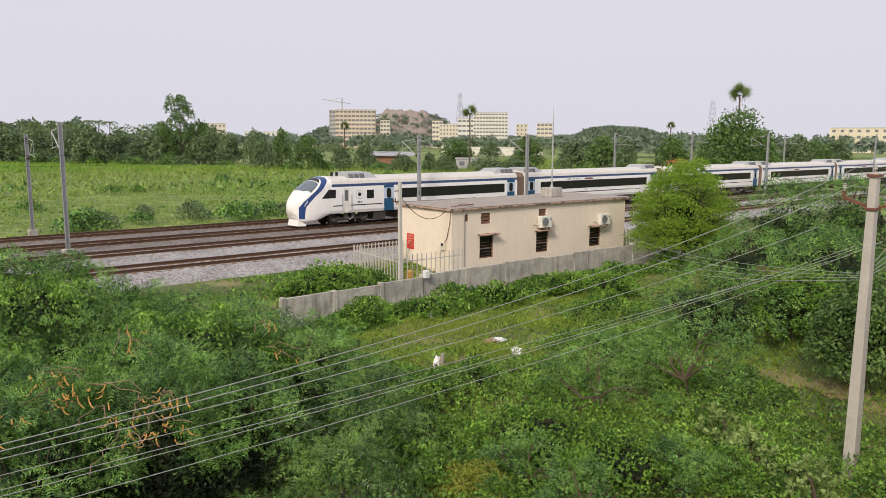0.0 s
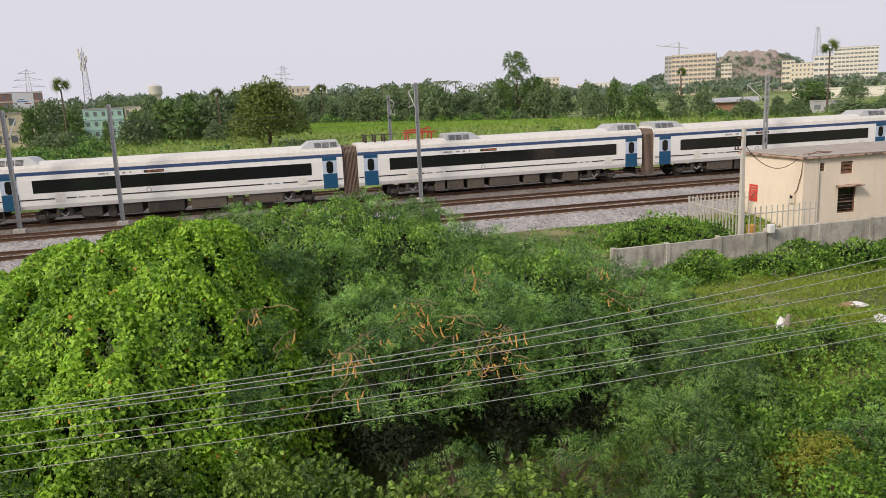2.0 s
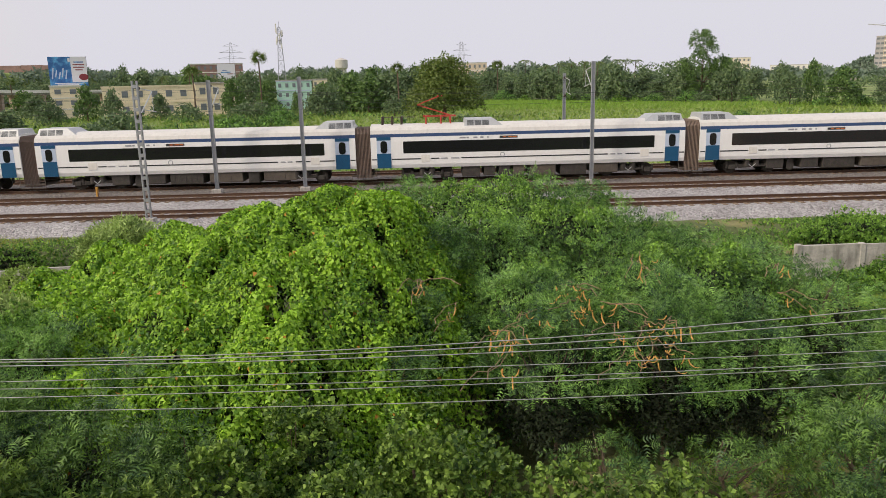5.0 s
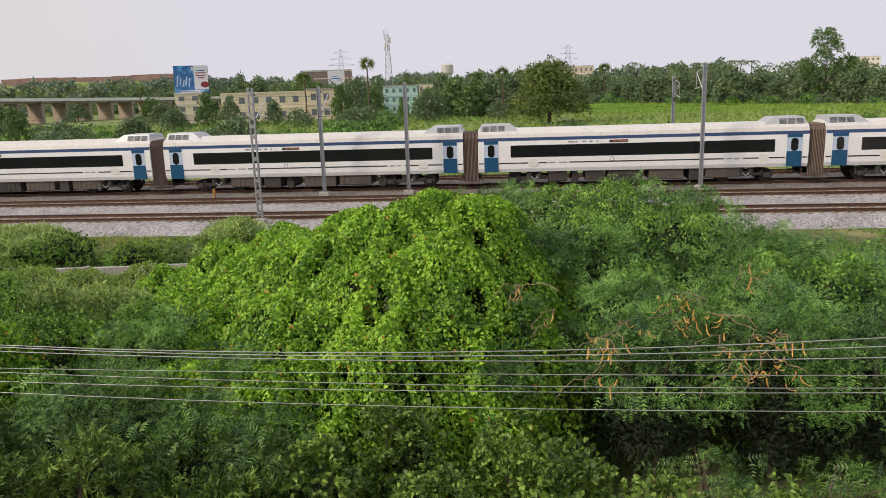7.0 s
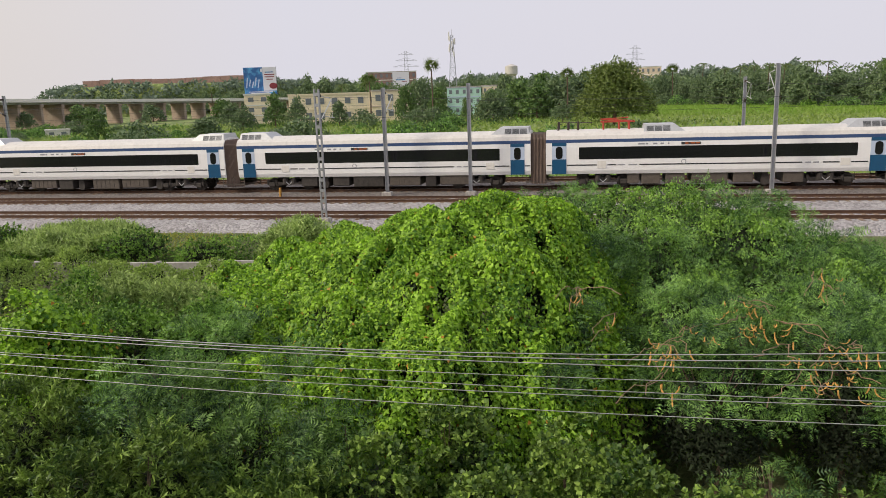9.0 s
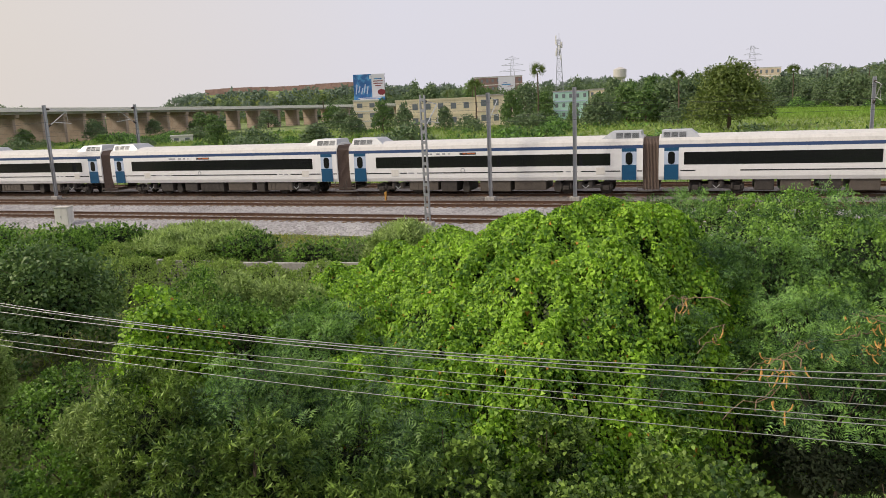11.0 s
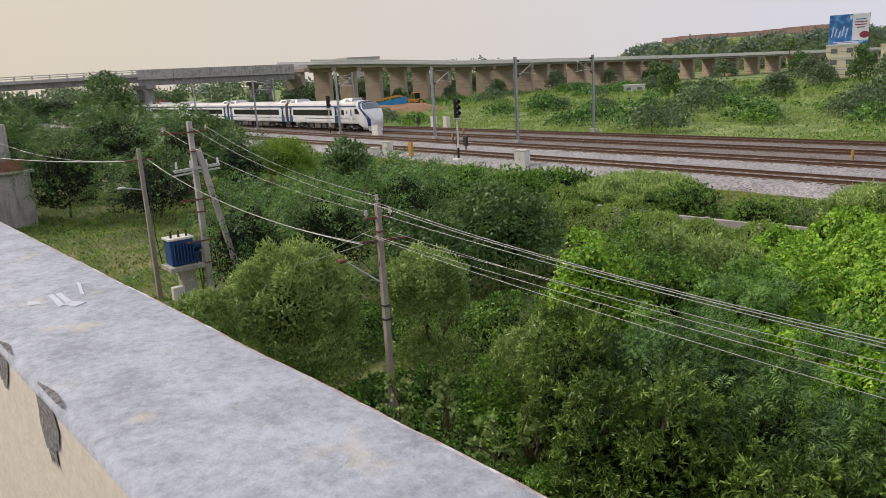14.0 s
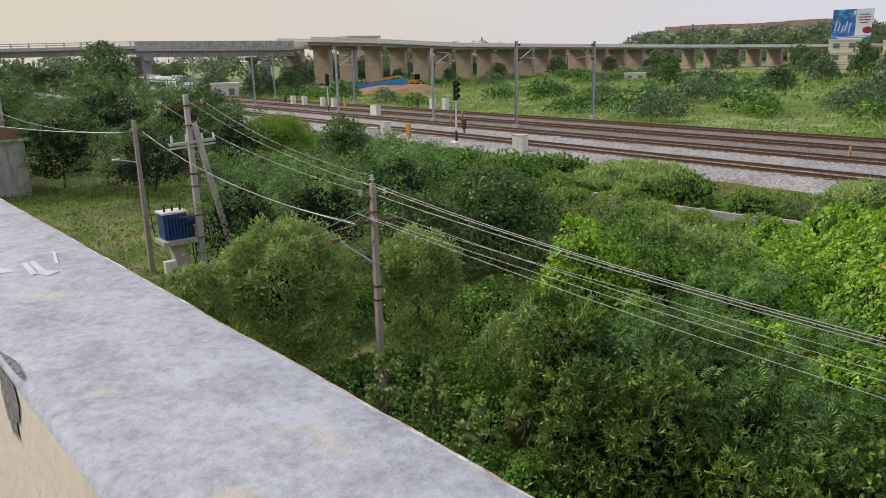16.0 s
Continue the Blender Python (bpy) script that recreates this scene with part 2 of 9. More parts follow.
M["tan"] = mat("tan_cladding", (0.56, 0.46, 0.36), 0.8, vary=0.08, scale=0.1)
M["far_grey"] = mat("unfinished_concrete", (0.42, 0.40, 0.40), 0.9, vary=0.1, scale=0.1)
M["far_glass"] = mat("far_window", (0.16, 0.18, 0.20), 0.3, vary=0.1, scale=0.5)
# red paled to carry the haze over the distant wall
M["brickred"] = mat("red_earth_wall", (0.28, 0.18, 0.155), 0.95, vary=0.25, scale=0.06, dirt=0.2)
M["granite"] = mat("granite", (0.30, 0.25, 0.235), 0.95, vary=0.3, scale=0.05, second=(0.20, 0.21, 0.17), amount=0.8, bump=1.0, bscale=0.2)
M["bark"] = mat("bark", (0.12, 0.085, 0.06), 0.95, vary=0.3, scale=6, bump=0.6, bscale=20)
M["twig"] = mat("pale_twig", (0.27, 0.19, 0.115), 0.9, vary=0.3, scale=6)
M["pod"] = mat("dry_pod", (0.54, 0.30, 0.08), 0.8, vary=0.3, scale=6, island=0.3)
M["plastic"] = mat("white_plastic", (0.72, 0.72, 0.74), 0.4, vary=0.08, scale=12)
M["sign_red"] = mat("sign_red", (0.62, 0.05, 0.035), 0.5, vary=0.1, scale=6)
M["yellow"] = mat("yellow_paint", (0.52, 0.27, 0.05), 0.6, vary=0.12, scale=5)
M["tarp"] = mat("blue_tarpaulin", (0.03, 0.25, 0.55), 0.5, vary=0.15, scale=0.8)
M["earth"] = mat("red_earth", (0.30, 0.17, 0.10), 0.95, vary=0.25, scale=0.5, bump=0.6, bscale=3)
M["path"] = mat("dry_path", (0.27, 0.215, 0.105), 0.95, vary=0.3, scale=1.5, second=(0.16, 0.17, 0.06), amount=0.7, bump=0.6, bscale=14)
M["tin"] = mat("tin_sheet", (0.42, 0.42, 0.45), 0.5, 0.3, vary=0.2, scale=1.5)
M["brick"] = mat("brick", (0.30, 0.15, 0.10), 0.9, vary=0.3, scale=4, bump=0.3, bscale=20)
M["vine"] = leaf_mat("vine_leaf", (0.05, 0.155, 0.009), (0.49, 0.79, 0.06), 0.30, autumn=0.992)
M["prosopis"] = leaf_mat("feathery_leaf", (0.018, 0.064, 0.018), (0.27, 0.50, 0.095), 0.2, blend=0.95)
M["broad"] = leaf_mat("shrub_leaf", (0.038, 0.092, 0.014), (0.33, 0.49, 0.09), 0.2, blend=0.95)
M["grey_leaf"] = leaf_mat("grey_green_leaf", (0.16, 0.245, 0.06), (0.54, 0.70, 0.22), 0.30)
M["milk_leaf"] = leaf_mat("pale_broad_leaf", (0.15, 0.23, 0.06), (0.42, 0.54, 0.19), 0.25)
M["thorn"] = leaf_mat("dark_thorn_leaf", (0.020, 0.066, 0.017), (0.21, 0.37, 0.07), 0.2, blend=0.95)
M["pale_weed"] = leaf_mat("pale_weed_leaf", (0.12, 0.21, 0.035), (0.46, 0.63, 0.14), 0.33)
M["weed"] = leaf_mat("weed_leaf", (0.038, 0.108, 0.012), (0.31, 0.54, 0.075), 0.25, blend=0.95)
M["grass"] = leaf_mat("grass_blade", (0.17, 0.27, 0.022), (0.33, 0.41, 0.065), 0.35)
M["neem"] = leaf_mat("bright_tree_leaf", (0.13, 0.25, 0.016), (0.31, 0.46, 0.045), 0.38)
M["tree"] = leaf_mat("tree_leaf", (0.042, 0.105, 0.025), (0.19, 0.30, 0.07), 0.2)
# these two far leaf colours are paled to carry the haze of distance
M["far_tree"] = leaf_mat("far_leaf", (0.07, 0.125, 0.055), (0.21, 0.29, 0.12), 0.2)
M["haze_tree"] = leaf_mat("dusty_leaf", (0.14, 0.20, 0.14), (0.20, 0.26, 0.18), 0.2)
M["palm"] = leaf_mat("palm_leaf", (0.075, 0.125, 0.025), (0.16, 0.21, 0.045), 0.2)
M["reddish"] = leaf_mat("dry_leaf", (0.13, 0.13, 0.045), (0.30, 0.19, 0.10), 0.3)
M["straw"] = leaf_mat("yellow_bush_leaf", (0.24, 0.28, 0.03), (0.42, 0.42, 0.08), 0.3)
M["field_leaf"] = leaf_mat("field_grass_blade", (0.15, 0.25, 0.04), (0.36, 0.46, 0.11), 0.3)
# pale bluish base colour puts part of the sky's reflection into the glass
M["screen"] = mat("windscreen_glass", (0.10, 0.13, 0.16), 0.08, vary=0.15, scale=3, spec=0.9)
M["tree_olive"] = leaf_mat("olive_tree_leaf", (0.085, 0.135, 0.025), (0.21, 0.27, 0.06), 0.3)
M["crop"] = leaf_mat("young_rice", (0.17, 0.31, 0.035), (0.27, 0.43, 0.06), 0.35)
M["house_cream"] = mat("cream_house_paint", (0.80, 0.69, 0.50), 0.85, vary=0.08, scale=0.4, dirt=0.12)
# near-black colour stands in for the shade deep inside the plants
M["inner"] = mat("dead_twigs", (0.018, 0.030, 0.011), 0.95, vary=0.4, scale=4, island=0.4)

# ---- building helpers ----
def link_mesh(name, verts, faces, material, parent=None, label="", smooth=False):
    me = bpy.data.meshes.new(name)
    me.from_pydata([tuple(v) for v in verts], [], faces)
    me.materials.append(material)
    if smooth:
        me.polygons.foreach_set("use_smooth", [True] * len(me.polygons))
    ob = new(name, me)
    if parent:
        ob.parent = parent
    if label:
        ob["label"] = label
    return ob


def part(name, bm, material, parent=None, label="", smooth=False):
    """Links a bmesh as one mesh object under a thing or under a part."""
    me = bpy.data.meshes.new(name)
    bm.normal_update()
    bm.to_mesh(me)
    bm.free()
    for m in material if isinstance(material, (list, tuple)) else [material]:
        me.materials.append(m)
    if smooth:
        me.polygons.foreach_set("use_smooth", [True] * len(me.polygons))
    ob = new(name, me)
    if parent:
        ob.parent = parent
    if label:
        ob["label"] = label
    return ob


def share(name, data, parent, m=None):
    """Another object on the same mesh."""
    ob = new(name, data)
    ob.parent = parent
    if m is not None:
        ob.matrix_basis = m
    return ob


def empty(name, x=0, y=0, z=0, rz=0):
    ob = new(name)
    ob.matrix_basis = pose(x, y, z, 0, 0, rz)
    return ob


def box(bm, x0, y0, z0, x1, y1, z1, bevel=0.0, mi=0):
    v = [bm.verts.new(p) for p in ((x0, y0, z0), (x1, y0, z0), (x1, y1, z0), (x0, y1, z0), (x0, y0, z1), (x1, y0, z1), (x1, y1, z1), (x0, y1, z1))]
    fs = [bm.faces.new([v[i] for i in q]) for q in ((3, 2, 1, 0), (4, 5, 6, 7), (0, 1, 5, 4), (1, 2, 6, 5), (2, 3, 7, 6), (3, 0, 4, 7))]
    for fc in fs:
        fc.material_index = mi
    if bevel:
        es = list({e for fc in fs for e in fc.edges})
        bmesh.ops.bevel(bm, geom=es, offset=bevel, segments=1, affect="EDGES")
    return v


def rod(bm, p, q, r0, r1=None, n=8, cap=True):
    """A round bar from p to q."""
    p, q = Vector(p), Vector(q)
    r1 = r0 if r1 is None else r1
    d = (q - p).normalized()
    a = d.orthogonal().normalized()
    b = d.cross(a)
    ring = [[bm.verts.new(c + (a * math.cos(2 * math.pi * i / n) + b * math.sin(2 * math.pi * i / n)) * r) for i in range(n)] for c, r in ((p, r0), (q, r1))]
    for i in range(n):
        j = (i + 1) % n
        bm.faces.new((ring[0][i], ring[0][j], ring[1][j], ring[1][i]))
    if cap:
        bm.faces.new(ring[0][::-1])
        bm.faces.new(ring[1])


def beam(bm, p, q, w, h=None):
    """A square bar from p to q."""
    p, q = Vector(p), Vector(q)
    h = h or w
    d = (q - p).normalized()
    up = Vector((0, 0, 1)) if abs(d.z) < 0.95 else Vector((0, 1, 0))
    a = d.cross(up).normalized()
    b = a.cross(d)
    vs = [[bm.verts.new(c + a * sx * w / 2 + b * sy * h / 2) for sx, sy in ((-1, -1), (1, -1), (1, 1), (-1, 1))] for c in (p, q)]
    for i in range(4):
        j = (i + 1) % 4
        bm.faces.new((vs[0][i], vs[0][j], vs[1][j], vs[1][i]))
    bm.faces.new(vs[0][::-1])
    bm.faces.new(vs[1])


def tube(name, pts, r, material, parent=None, label="", n=5):
    """A wire or pipe along points."""
    verts, faces = [], []
    pts = [Vector(p) for p in pts]
    for k, p in enumerate(pts):
        d = (pts[min(k + 1, len(pts) - 1)] - pts[max(k - 1, 0)]).normalized()
        a = d.cross(Vector((0, 0, 1))) if abs(d.z) < 0.95 else d.cross(Vector((0, 1, 0)))
        a.normalize()
        b = a.cross(d)
        verts += [p + (a * math.cos(2 * math.pi * i / n) + b * math.sin(2 * math.pi * i / n)) * r for i in range(n)]
    for k in range(len(pts) - 1):
        for i in range(n):
            j = (i + 1) % n
            faces.append((k * n + i, k * n + j, k * n + n + j, k * n + n + i))
    return link_mesh(name, verts, faces, material, parent, label, True)


def sag(p, q, drop, n=24):
    p, q = Vector(p), Vector(q)
    return [p.lerp(q, i / n) - Vector((0, 0, drop * 4 * (i / n) * (1 - i / n))) for i in range(n + 1)]


def quads(name, base, along, across, lift, material, parent=None, label="", tri=False, shape=""):
    """Many small leaves from stalk, length, width and fold: folded kites, plain pointed blades (tri) or rounded ovals."""
    n, k = len(base), 3 if tri else 6 if shape == "oval" else 4
    v = np.empty((n, k, 3))
    if tri:
        v[:, 0] = base - across * 0.5
        v[:, 1] = base + across * 0.5 + lift
        v[:, 2] = base + along
    elif shape == "oval":
        v[:, 0] = base
        for i, (u, w, z) in enumerate(((0.30, 0.42, 1.0), (0.72, 0.46, 0.9), (1.0, 0.0, -0.6), (0.72, -0.46, 0.9), (0.30, -0.42, 1.0))):
            v[:, 1 + i] = base + along * u + across * w + lift * z
    else:
        v[:, 0] = base
        v[:, 1] = base + along * 0.40 + across * 0.5 + lift
        v[:, 2] = base + along
        v[:, 3] = base + along * 0.40 - across * 0.5 + lift
    me = bpy.data.meshes.new(name)
    me.vertices.add(n * k)
    me.vertices.foreach_set("co", v.astype(np.float32).ravel())
    me.loops.add(n * k)
    me.loops.foreach_set("vertex_index", np.arange(n * k, dtype=np.int32))
    me.polygons.add(n)
    me.polygons.foreach_set("loop_start", np.arange(0, n * k, k, dtype=np.int32))
    me.update(calc_edges=True)
    me.validate()
    me.materials.append(material)
    ob = new(name, me)
    if parent:
        ob.parent = parent
    if label:
        ob["label"] = label
    return ob


def unit(a):
    return a / np.maximum(np.linalg.norm(a, axis=1, keepdims=True), 1e-9)


def crown(rng, clumps, count, size, width, droop=0.2, spread=0.7, shell=0.35, low=-0.35, away=None):
    """Leaves over a set of clumps (x, y, z, rx, ry, rz). Gives base, along, across, lift for quads()."""
    c = np.array(clumps, float)
    area = (c[:, 3] * c[:, 4] + c[:, 3] * c[:, 5] + c[:, 4] * c[:, 5])
    k = rng.choice(len(c), count, p=area / area.sum())
    d = unit(rng.normal(size=(count, 3)))
    flip = d[:, 2] < low
    d[flip, 2] *= -1
    if away is not None:             # most leaves on the side that faces the camera
        back = d @ away
        turn = (back > 0.25) & (rng.random(count) < 0.7)
        d[turn] -= 2 * back[turn][:, None] * away
    r = 1.0 - shell * rng.random(count) ** 1.6
    lump = 1.0 + 0.16 * np.sin(d[:, 0] * 5.1 + k * 1.7) * np.cos(d[:, 1] * 4.3 + k * 2.3) + 0.12 * np.sin(d[:, 2] * 7.7 + d[:, 0] * 6.1 + k)
    base = c[k, :3] + d * (r * lump)[:, None] * c[k, 3:6]
    nrm = unit(d / c[k, 3:6])
    t = rng.normal(size=(count, 3))
    along = unit(nrm * spread + t * 0.75 + np.array([0, 0, -droop]))
    across = unit(np.cross(along, nrm + rng.normal(size=(count, 3)) * 0.45))
    s = size * (0.6 + 0.8 * rng.random(count))[:, None]
    lift = unit(np.cross(across, along)) * s * 0.10
    return base, along * s, across * s * width, lift


def rosettes(rng, clumps, count, size, width, whorl, droop=0.2, spread=0.7, away=None):
    """Whorls of leaves round the tips of the shoots."""
    b, al, ac, lf = crown(rng, clumps, count // whorl, 1.0, 1.0, droop, spread, 0.45, -0.2, away)
    axis = unit(al + np.array([0, 0, 0.45]))
    e1 = unit(np.cross(axis, ac + 0.01))
    e2 = np.cross(axis, e1)
    n = len(b)
    ang = (np.arange(whorl) * 2.399963)[None, :] + rng.random((n, 1)) * 6.28
    open_ = 0.35 + 0.75 * (np.arange(whorl) / whorl)[None, :] + rng.normal(size=(n, whorl)) * 0.15
    d = axis[:, None] * np.cos(open_)[..., None] + (e1[:, None] * np.cos(ang)[..., None] + e2[:, None] * np.sin(ang)[..., None]) * np.sin(open_)[..., None]
    d = unit((d + np.array([0, 0, -0.12])).reshape(-1, 3))
    s = (size * (0.65 + 0.6 * rng.random(n * whorl)))[:, None]
    base = (b[:, None] - axis[:, None] * (np.arange(whorl) / whorl * 0.7 * size)[None, :, None]).reshape(-1, 3)
    across = unit(np.cross(d, np.repeat(axis, whorl, 0) + rng.normal(size=(n * whorl, 3)) * 0.15))
    return base, d * s, across * s * width, unit(np.cross(across, d)) * s * 0.12


def sprays(rng, clumps, count, size, fronds=6, pairs=4, droop=0.5, low=0.05, away=None):
    """Feathery sprays: drooping twigs, each with fronds on both sides, each frond with rows of small leaflets."""
    b, al, ac, lf = crown(rng, clumps, count, size, 1.0, droop, 0.9, 0.35, low, away)
    n = len(b)
    down = np.array([0, 0, -1.0])
    ln = np.linalg.norm(al, axis=1)[:, None, None]
    s = ((np.arange(fronds) + 0.5) / fronds)[None, :, None]
    stem = b[:, None] + al[:, None] * s + down * ln * 0.38 * s ** 2
    side = np.where(np.arange(fronds) % 2, 1.0, -1.0)[None, :, None]
    reach = (0.40 * (1.15 - 0.7 * s))
    fr = (al[:, None] * 0.55 + ac[:, None] * side * 0.85 + down * ln * 0.25) * reach + rng.normal(size=(n, fronds, 3)) * ln * 0.05
    fl = np.linalg.norm(fr, axis=2, keepdims=True)
    across = unit(np.cross(fr.reshape(-1, 3), (lf[:, None] + rng.normal(size=(n, fronds, 3)) * 0.02 * ln).reshape(-1, 3))).reshape(n, fronds, 3)
    u = ((np.arange(pairs) + 0.7) / pairs)[None, None, :, None, None]
    lr = np.array([-1.0, 1.0])[None, None, None, :, None]
    P = stem[:, :, None, None] + fr[:, :, None, None] * u + 0 * lr
    A = across[:, :, None, None] * lr * fl[:, :, None, None] * 0.34 * (1.25 - 0.6 * u) + fr[:, :, None, None] * 0.16
    W = fr[:, :, None, None] * (0.62 / pairs) + 0 * A
    P, A, W = P.reshape(-1, 3), A.reshape(-1, 3), W.reshape(-1, 3)
    return P, A, W, np.zeros_like(P)


def limbs(rng, foot, tips, r, material, parent, name="trunk", twigs=2):
    """A tapered trunk that forks into limbs towards the clumps."""
    bm = bmesh.new()
    foot = Vector(foot)
    mean = Vector(np.mean([t[:3] for t in tips], axis=0))
    fork = foot.lerp(Vector((mean.x, mean.y, mean.z)), 0.45)
    fork.x += rng.normal() * 0.1
    rod(bm, foot, fork, r, r * 0.7, 8)
    for t in tips:
        tip = Vector(t[:3])
        mid = fork.lerp(tip, 0.5) + Vector(rng.normal(size=3)) * 0.12 * (tip - fork).length
        rod(bm, fork, mid, r * 0.5, r * 0.3, 6 if twigs else 4, bool(twigs))
        rod(bm, mid, tip, r * 0.3, r * 0.08, 5 if twigs else 3, bool(twigs))
        for _ in range(twigs):
            rod(bm, mid, tip + Vector(rng.normal(size=3)) * 0.35 * Vector(t[3:6]).length, r * 0.2, r * 0.05, 4)
    return part(name, bm, material, parent)

# ---- ground, line and ballast ----
def smooth(a, b, v):
    u = np.clip((v - a) / (b - a), 0, 1)
    return u * u * (3 - 2 * u)


def gz(x, y):
    """Height of the ground."""
    x, y = np.asarray(x, float), np.asarray(y, float)
    z = -1.6 + 0.95 * smooth(33.0, 39.0, y) - 0.75 * smooth(65.5, 72.0, y)
    rough = 0.10 * np.sin(x * 0.31 + 1.3) * np.cos(y * 0.27) + 0.06 * np.sin(x * 0.9 + y * 0.7)
    z = z + rough * (1 - smooth(36, 39, y) * (1 - smooth(66, 70, y)))
    return z + 0.35 * smooth(120, 400, y) * np.sin(x * 0.02) * np.cos(y * 0.013)


def build_ground():
    u = np.linspace(-1, 1, 240)
    xs = np.sinh(u * 5.6) / np.sinh(5.6) * 4200
    v = np.linspace(0, 1, 230)
    ys = -400 + 0 * v
    ys = np.concatenate([np.linspace(-900, -5, 12), np.linspace(0, 90, 121), 90 + (np.sinh(np.linspace(0, 1, 90)[1:] * 5.2) / np.sinh(5.2)) * 4300])
    X, Y = np.meshgrid(xs, ys)
    Z = gz(X, Y)
    nx, ny = len(xs), len(ys)
    faces = [(j * nx + i, j * nx + i + 1, (j + 1) * nx + i + 1, (j + 1) * nx + i) for j in range(ny - 1) for i in range(nx - 1)]
    ob = link_mesh("ground", np.stack([X, Y, Z], -1).reshape(-1, 3), faces, M["soil"], smooth=True)
    ob.data.materials.append(M["field"])
    idx = np.repeat((np.array([(ys[j] + ys[j + 1]) / 2 for j in range(ny - 1)]) > 66).astype(np.int32), nx - 1)
    ob.data.polygons.foreach_set("material_index", idx)
    tagged(ob, "green overgrown ground with weeds and grass", "ground", kind="structure")


def strip(name, profile, x0, x1, material, step=4.0, jitter=0.0, seed=0):
    """A cross-section (y, z) drawn out along the line."""
    rng = np.random.default_rng(seed)
    n = int((x1 - x0) / step) + 1
    xs = np.linspace(x0, x1, n)
    verts, faces, m = [], [], len(profile)
    for x in xs:
        for y, z in profile:
            verts.append((x, y + rng.normal() * jitter, z + rng.normal() * jitter * 0.3))
    for i in range(n - 1):
        for k in range(m - 1):
            faces.append((i * m + k, (i + 1) * m + k, (i + 1) * m + k + 1, i * m + k + 1))
    return link_mesh(name, verts, faces, material)


TRACKS = (43.96, 50.59, 56.30, 62.01)      # centre lines
GAUGE = 1.676


def build_line():
    for name, prof, mt, lab, sd in (
            ("ballast_bed_near", [(39.2, -0.95), (40.6, -0.62), (41.6, -0.24), (42.6, -0.2), (45.4, -0.2), (46.6, -0.32), (47.9, -0.32), (49.0, -0.2), (52.2, -0.2), (53.2, -0.26)], "ballast", "grey crushed stone ballast under two tracks", 1),
            ("ballast_bed_far", [(53.2, -0.255), (54.4, -0.2), (58.2, -0.2), (59.2, -0.28), (60.3, -0.2), (63.8, -0.2), (64.9, -0.5), (66.6, -1.0)], "ballast_old", "brownish older stone ballast under two tracks", 2)):
        ob = strip(name, prof, -420, 420, M[mt], 0.8, 0.05, sd)
        tagged(ob, lab, "ballast", kind="structure")
    for k, yc in enumerate(TRACKS):
        road = empty("railway_track", 0, yc, 0)
        tagged(road, "rusty broad-gauge railway track on stone ballast", "railway track", "tracks", "structure")
        for s in (-1, 1):
            y = s * GAUGE / 2
            prof = [(y - 0.07, -0.20), (y - 0.07, -0.165), (y - 0.012, -0.14), (y - 0.012, -0.05), (y - 0.036, -0.04), (y - 0.036, 0.0), (y + 0.036, 0.0), (y + 0.036, -0.04), (y + 0.012, -0.05), (y + 0.012, -0.14), (y + 0.07, -0.165), (y + 0.07, -0.20)]
            r = strip("rail", prof, -420, 420, M["rail"], 40.0)
            r.data.materials.append(M["rail_top"])
            r.data.polygons.foreach_set("material_index", [1 if i % 11 == 5 else 0 for i in range(len(r.data.polygons))])
            r.parent = road
        verts, faces = [], []
        for i in range(int(300 / 0.65)):
            x = -170 + i * 0.65
            b = len(verts)
            for sx, zz in ((0.14, -0.23), (0.11, -0.175)):
                verts += [(x - sx, -1.37, zz), (x + sx, -1.37, zz), (x + sx, 1.37, zz), (x - sx, 1.37, zz)]
            faces += [tuple(b + q for q in f4) for f4 in ((4, 5, 6, 7), (0, 1, 5, 4), (1, 2, 6, 5), (2, 3, 7, 6), (3, 0, 4, 7))]
        sl = link_mesh("sleepers", verts, faces, M["sleeper"], road, "concrete sleepers half sunk in ballast")
        sl["kind"] = "stuff"


build_ground()
build_line()

# ---- the train ----
PITCH, Z_BOT = 24.0, 0.70
SIDE = ((1.50, 0.70), (1.60, 0.95), (1.62, 1.6), (1.62, 2.6), (1.60, 2.94), (1.588, 3.17), (1.50, 3.43), (1.30, 3.60), (0.95, 3.72), (0.5, 3.79), (0.0, 3.81))
LIFT = 0.36


def shell(bm, x0, x1, mats=True):
    ring = [(y, z) for y, z in SIDE] + [(-y, z) for y, z in SIDE[-2::-1]]
    a = [bm.verts.new((x0, y, z)) for y, z in ring]
    b = [bm.verts.new((x1, y, z)) for y, z in ring]
    n = len(ring)
    for i in range(n - 1):
        fc = bm.faces.new((a[i], b[i], b[i + 1], a[i + 1]))
        zm = (ring[i][1] + ring[i + 1][1]) / 2
        fc.material_index = 1 if 2.94 < zm < 3.17 else (2 if zm > 3.17 else 0)
    bm.faces.new((b[0], a[0], a[-1], b[-1]))
    bm.faces.new(a)
    bm.faces.new(b[::-1])


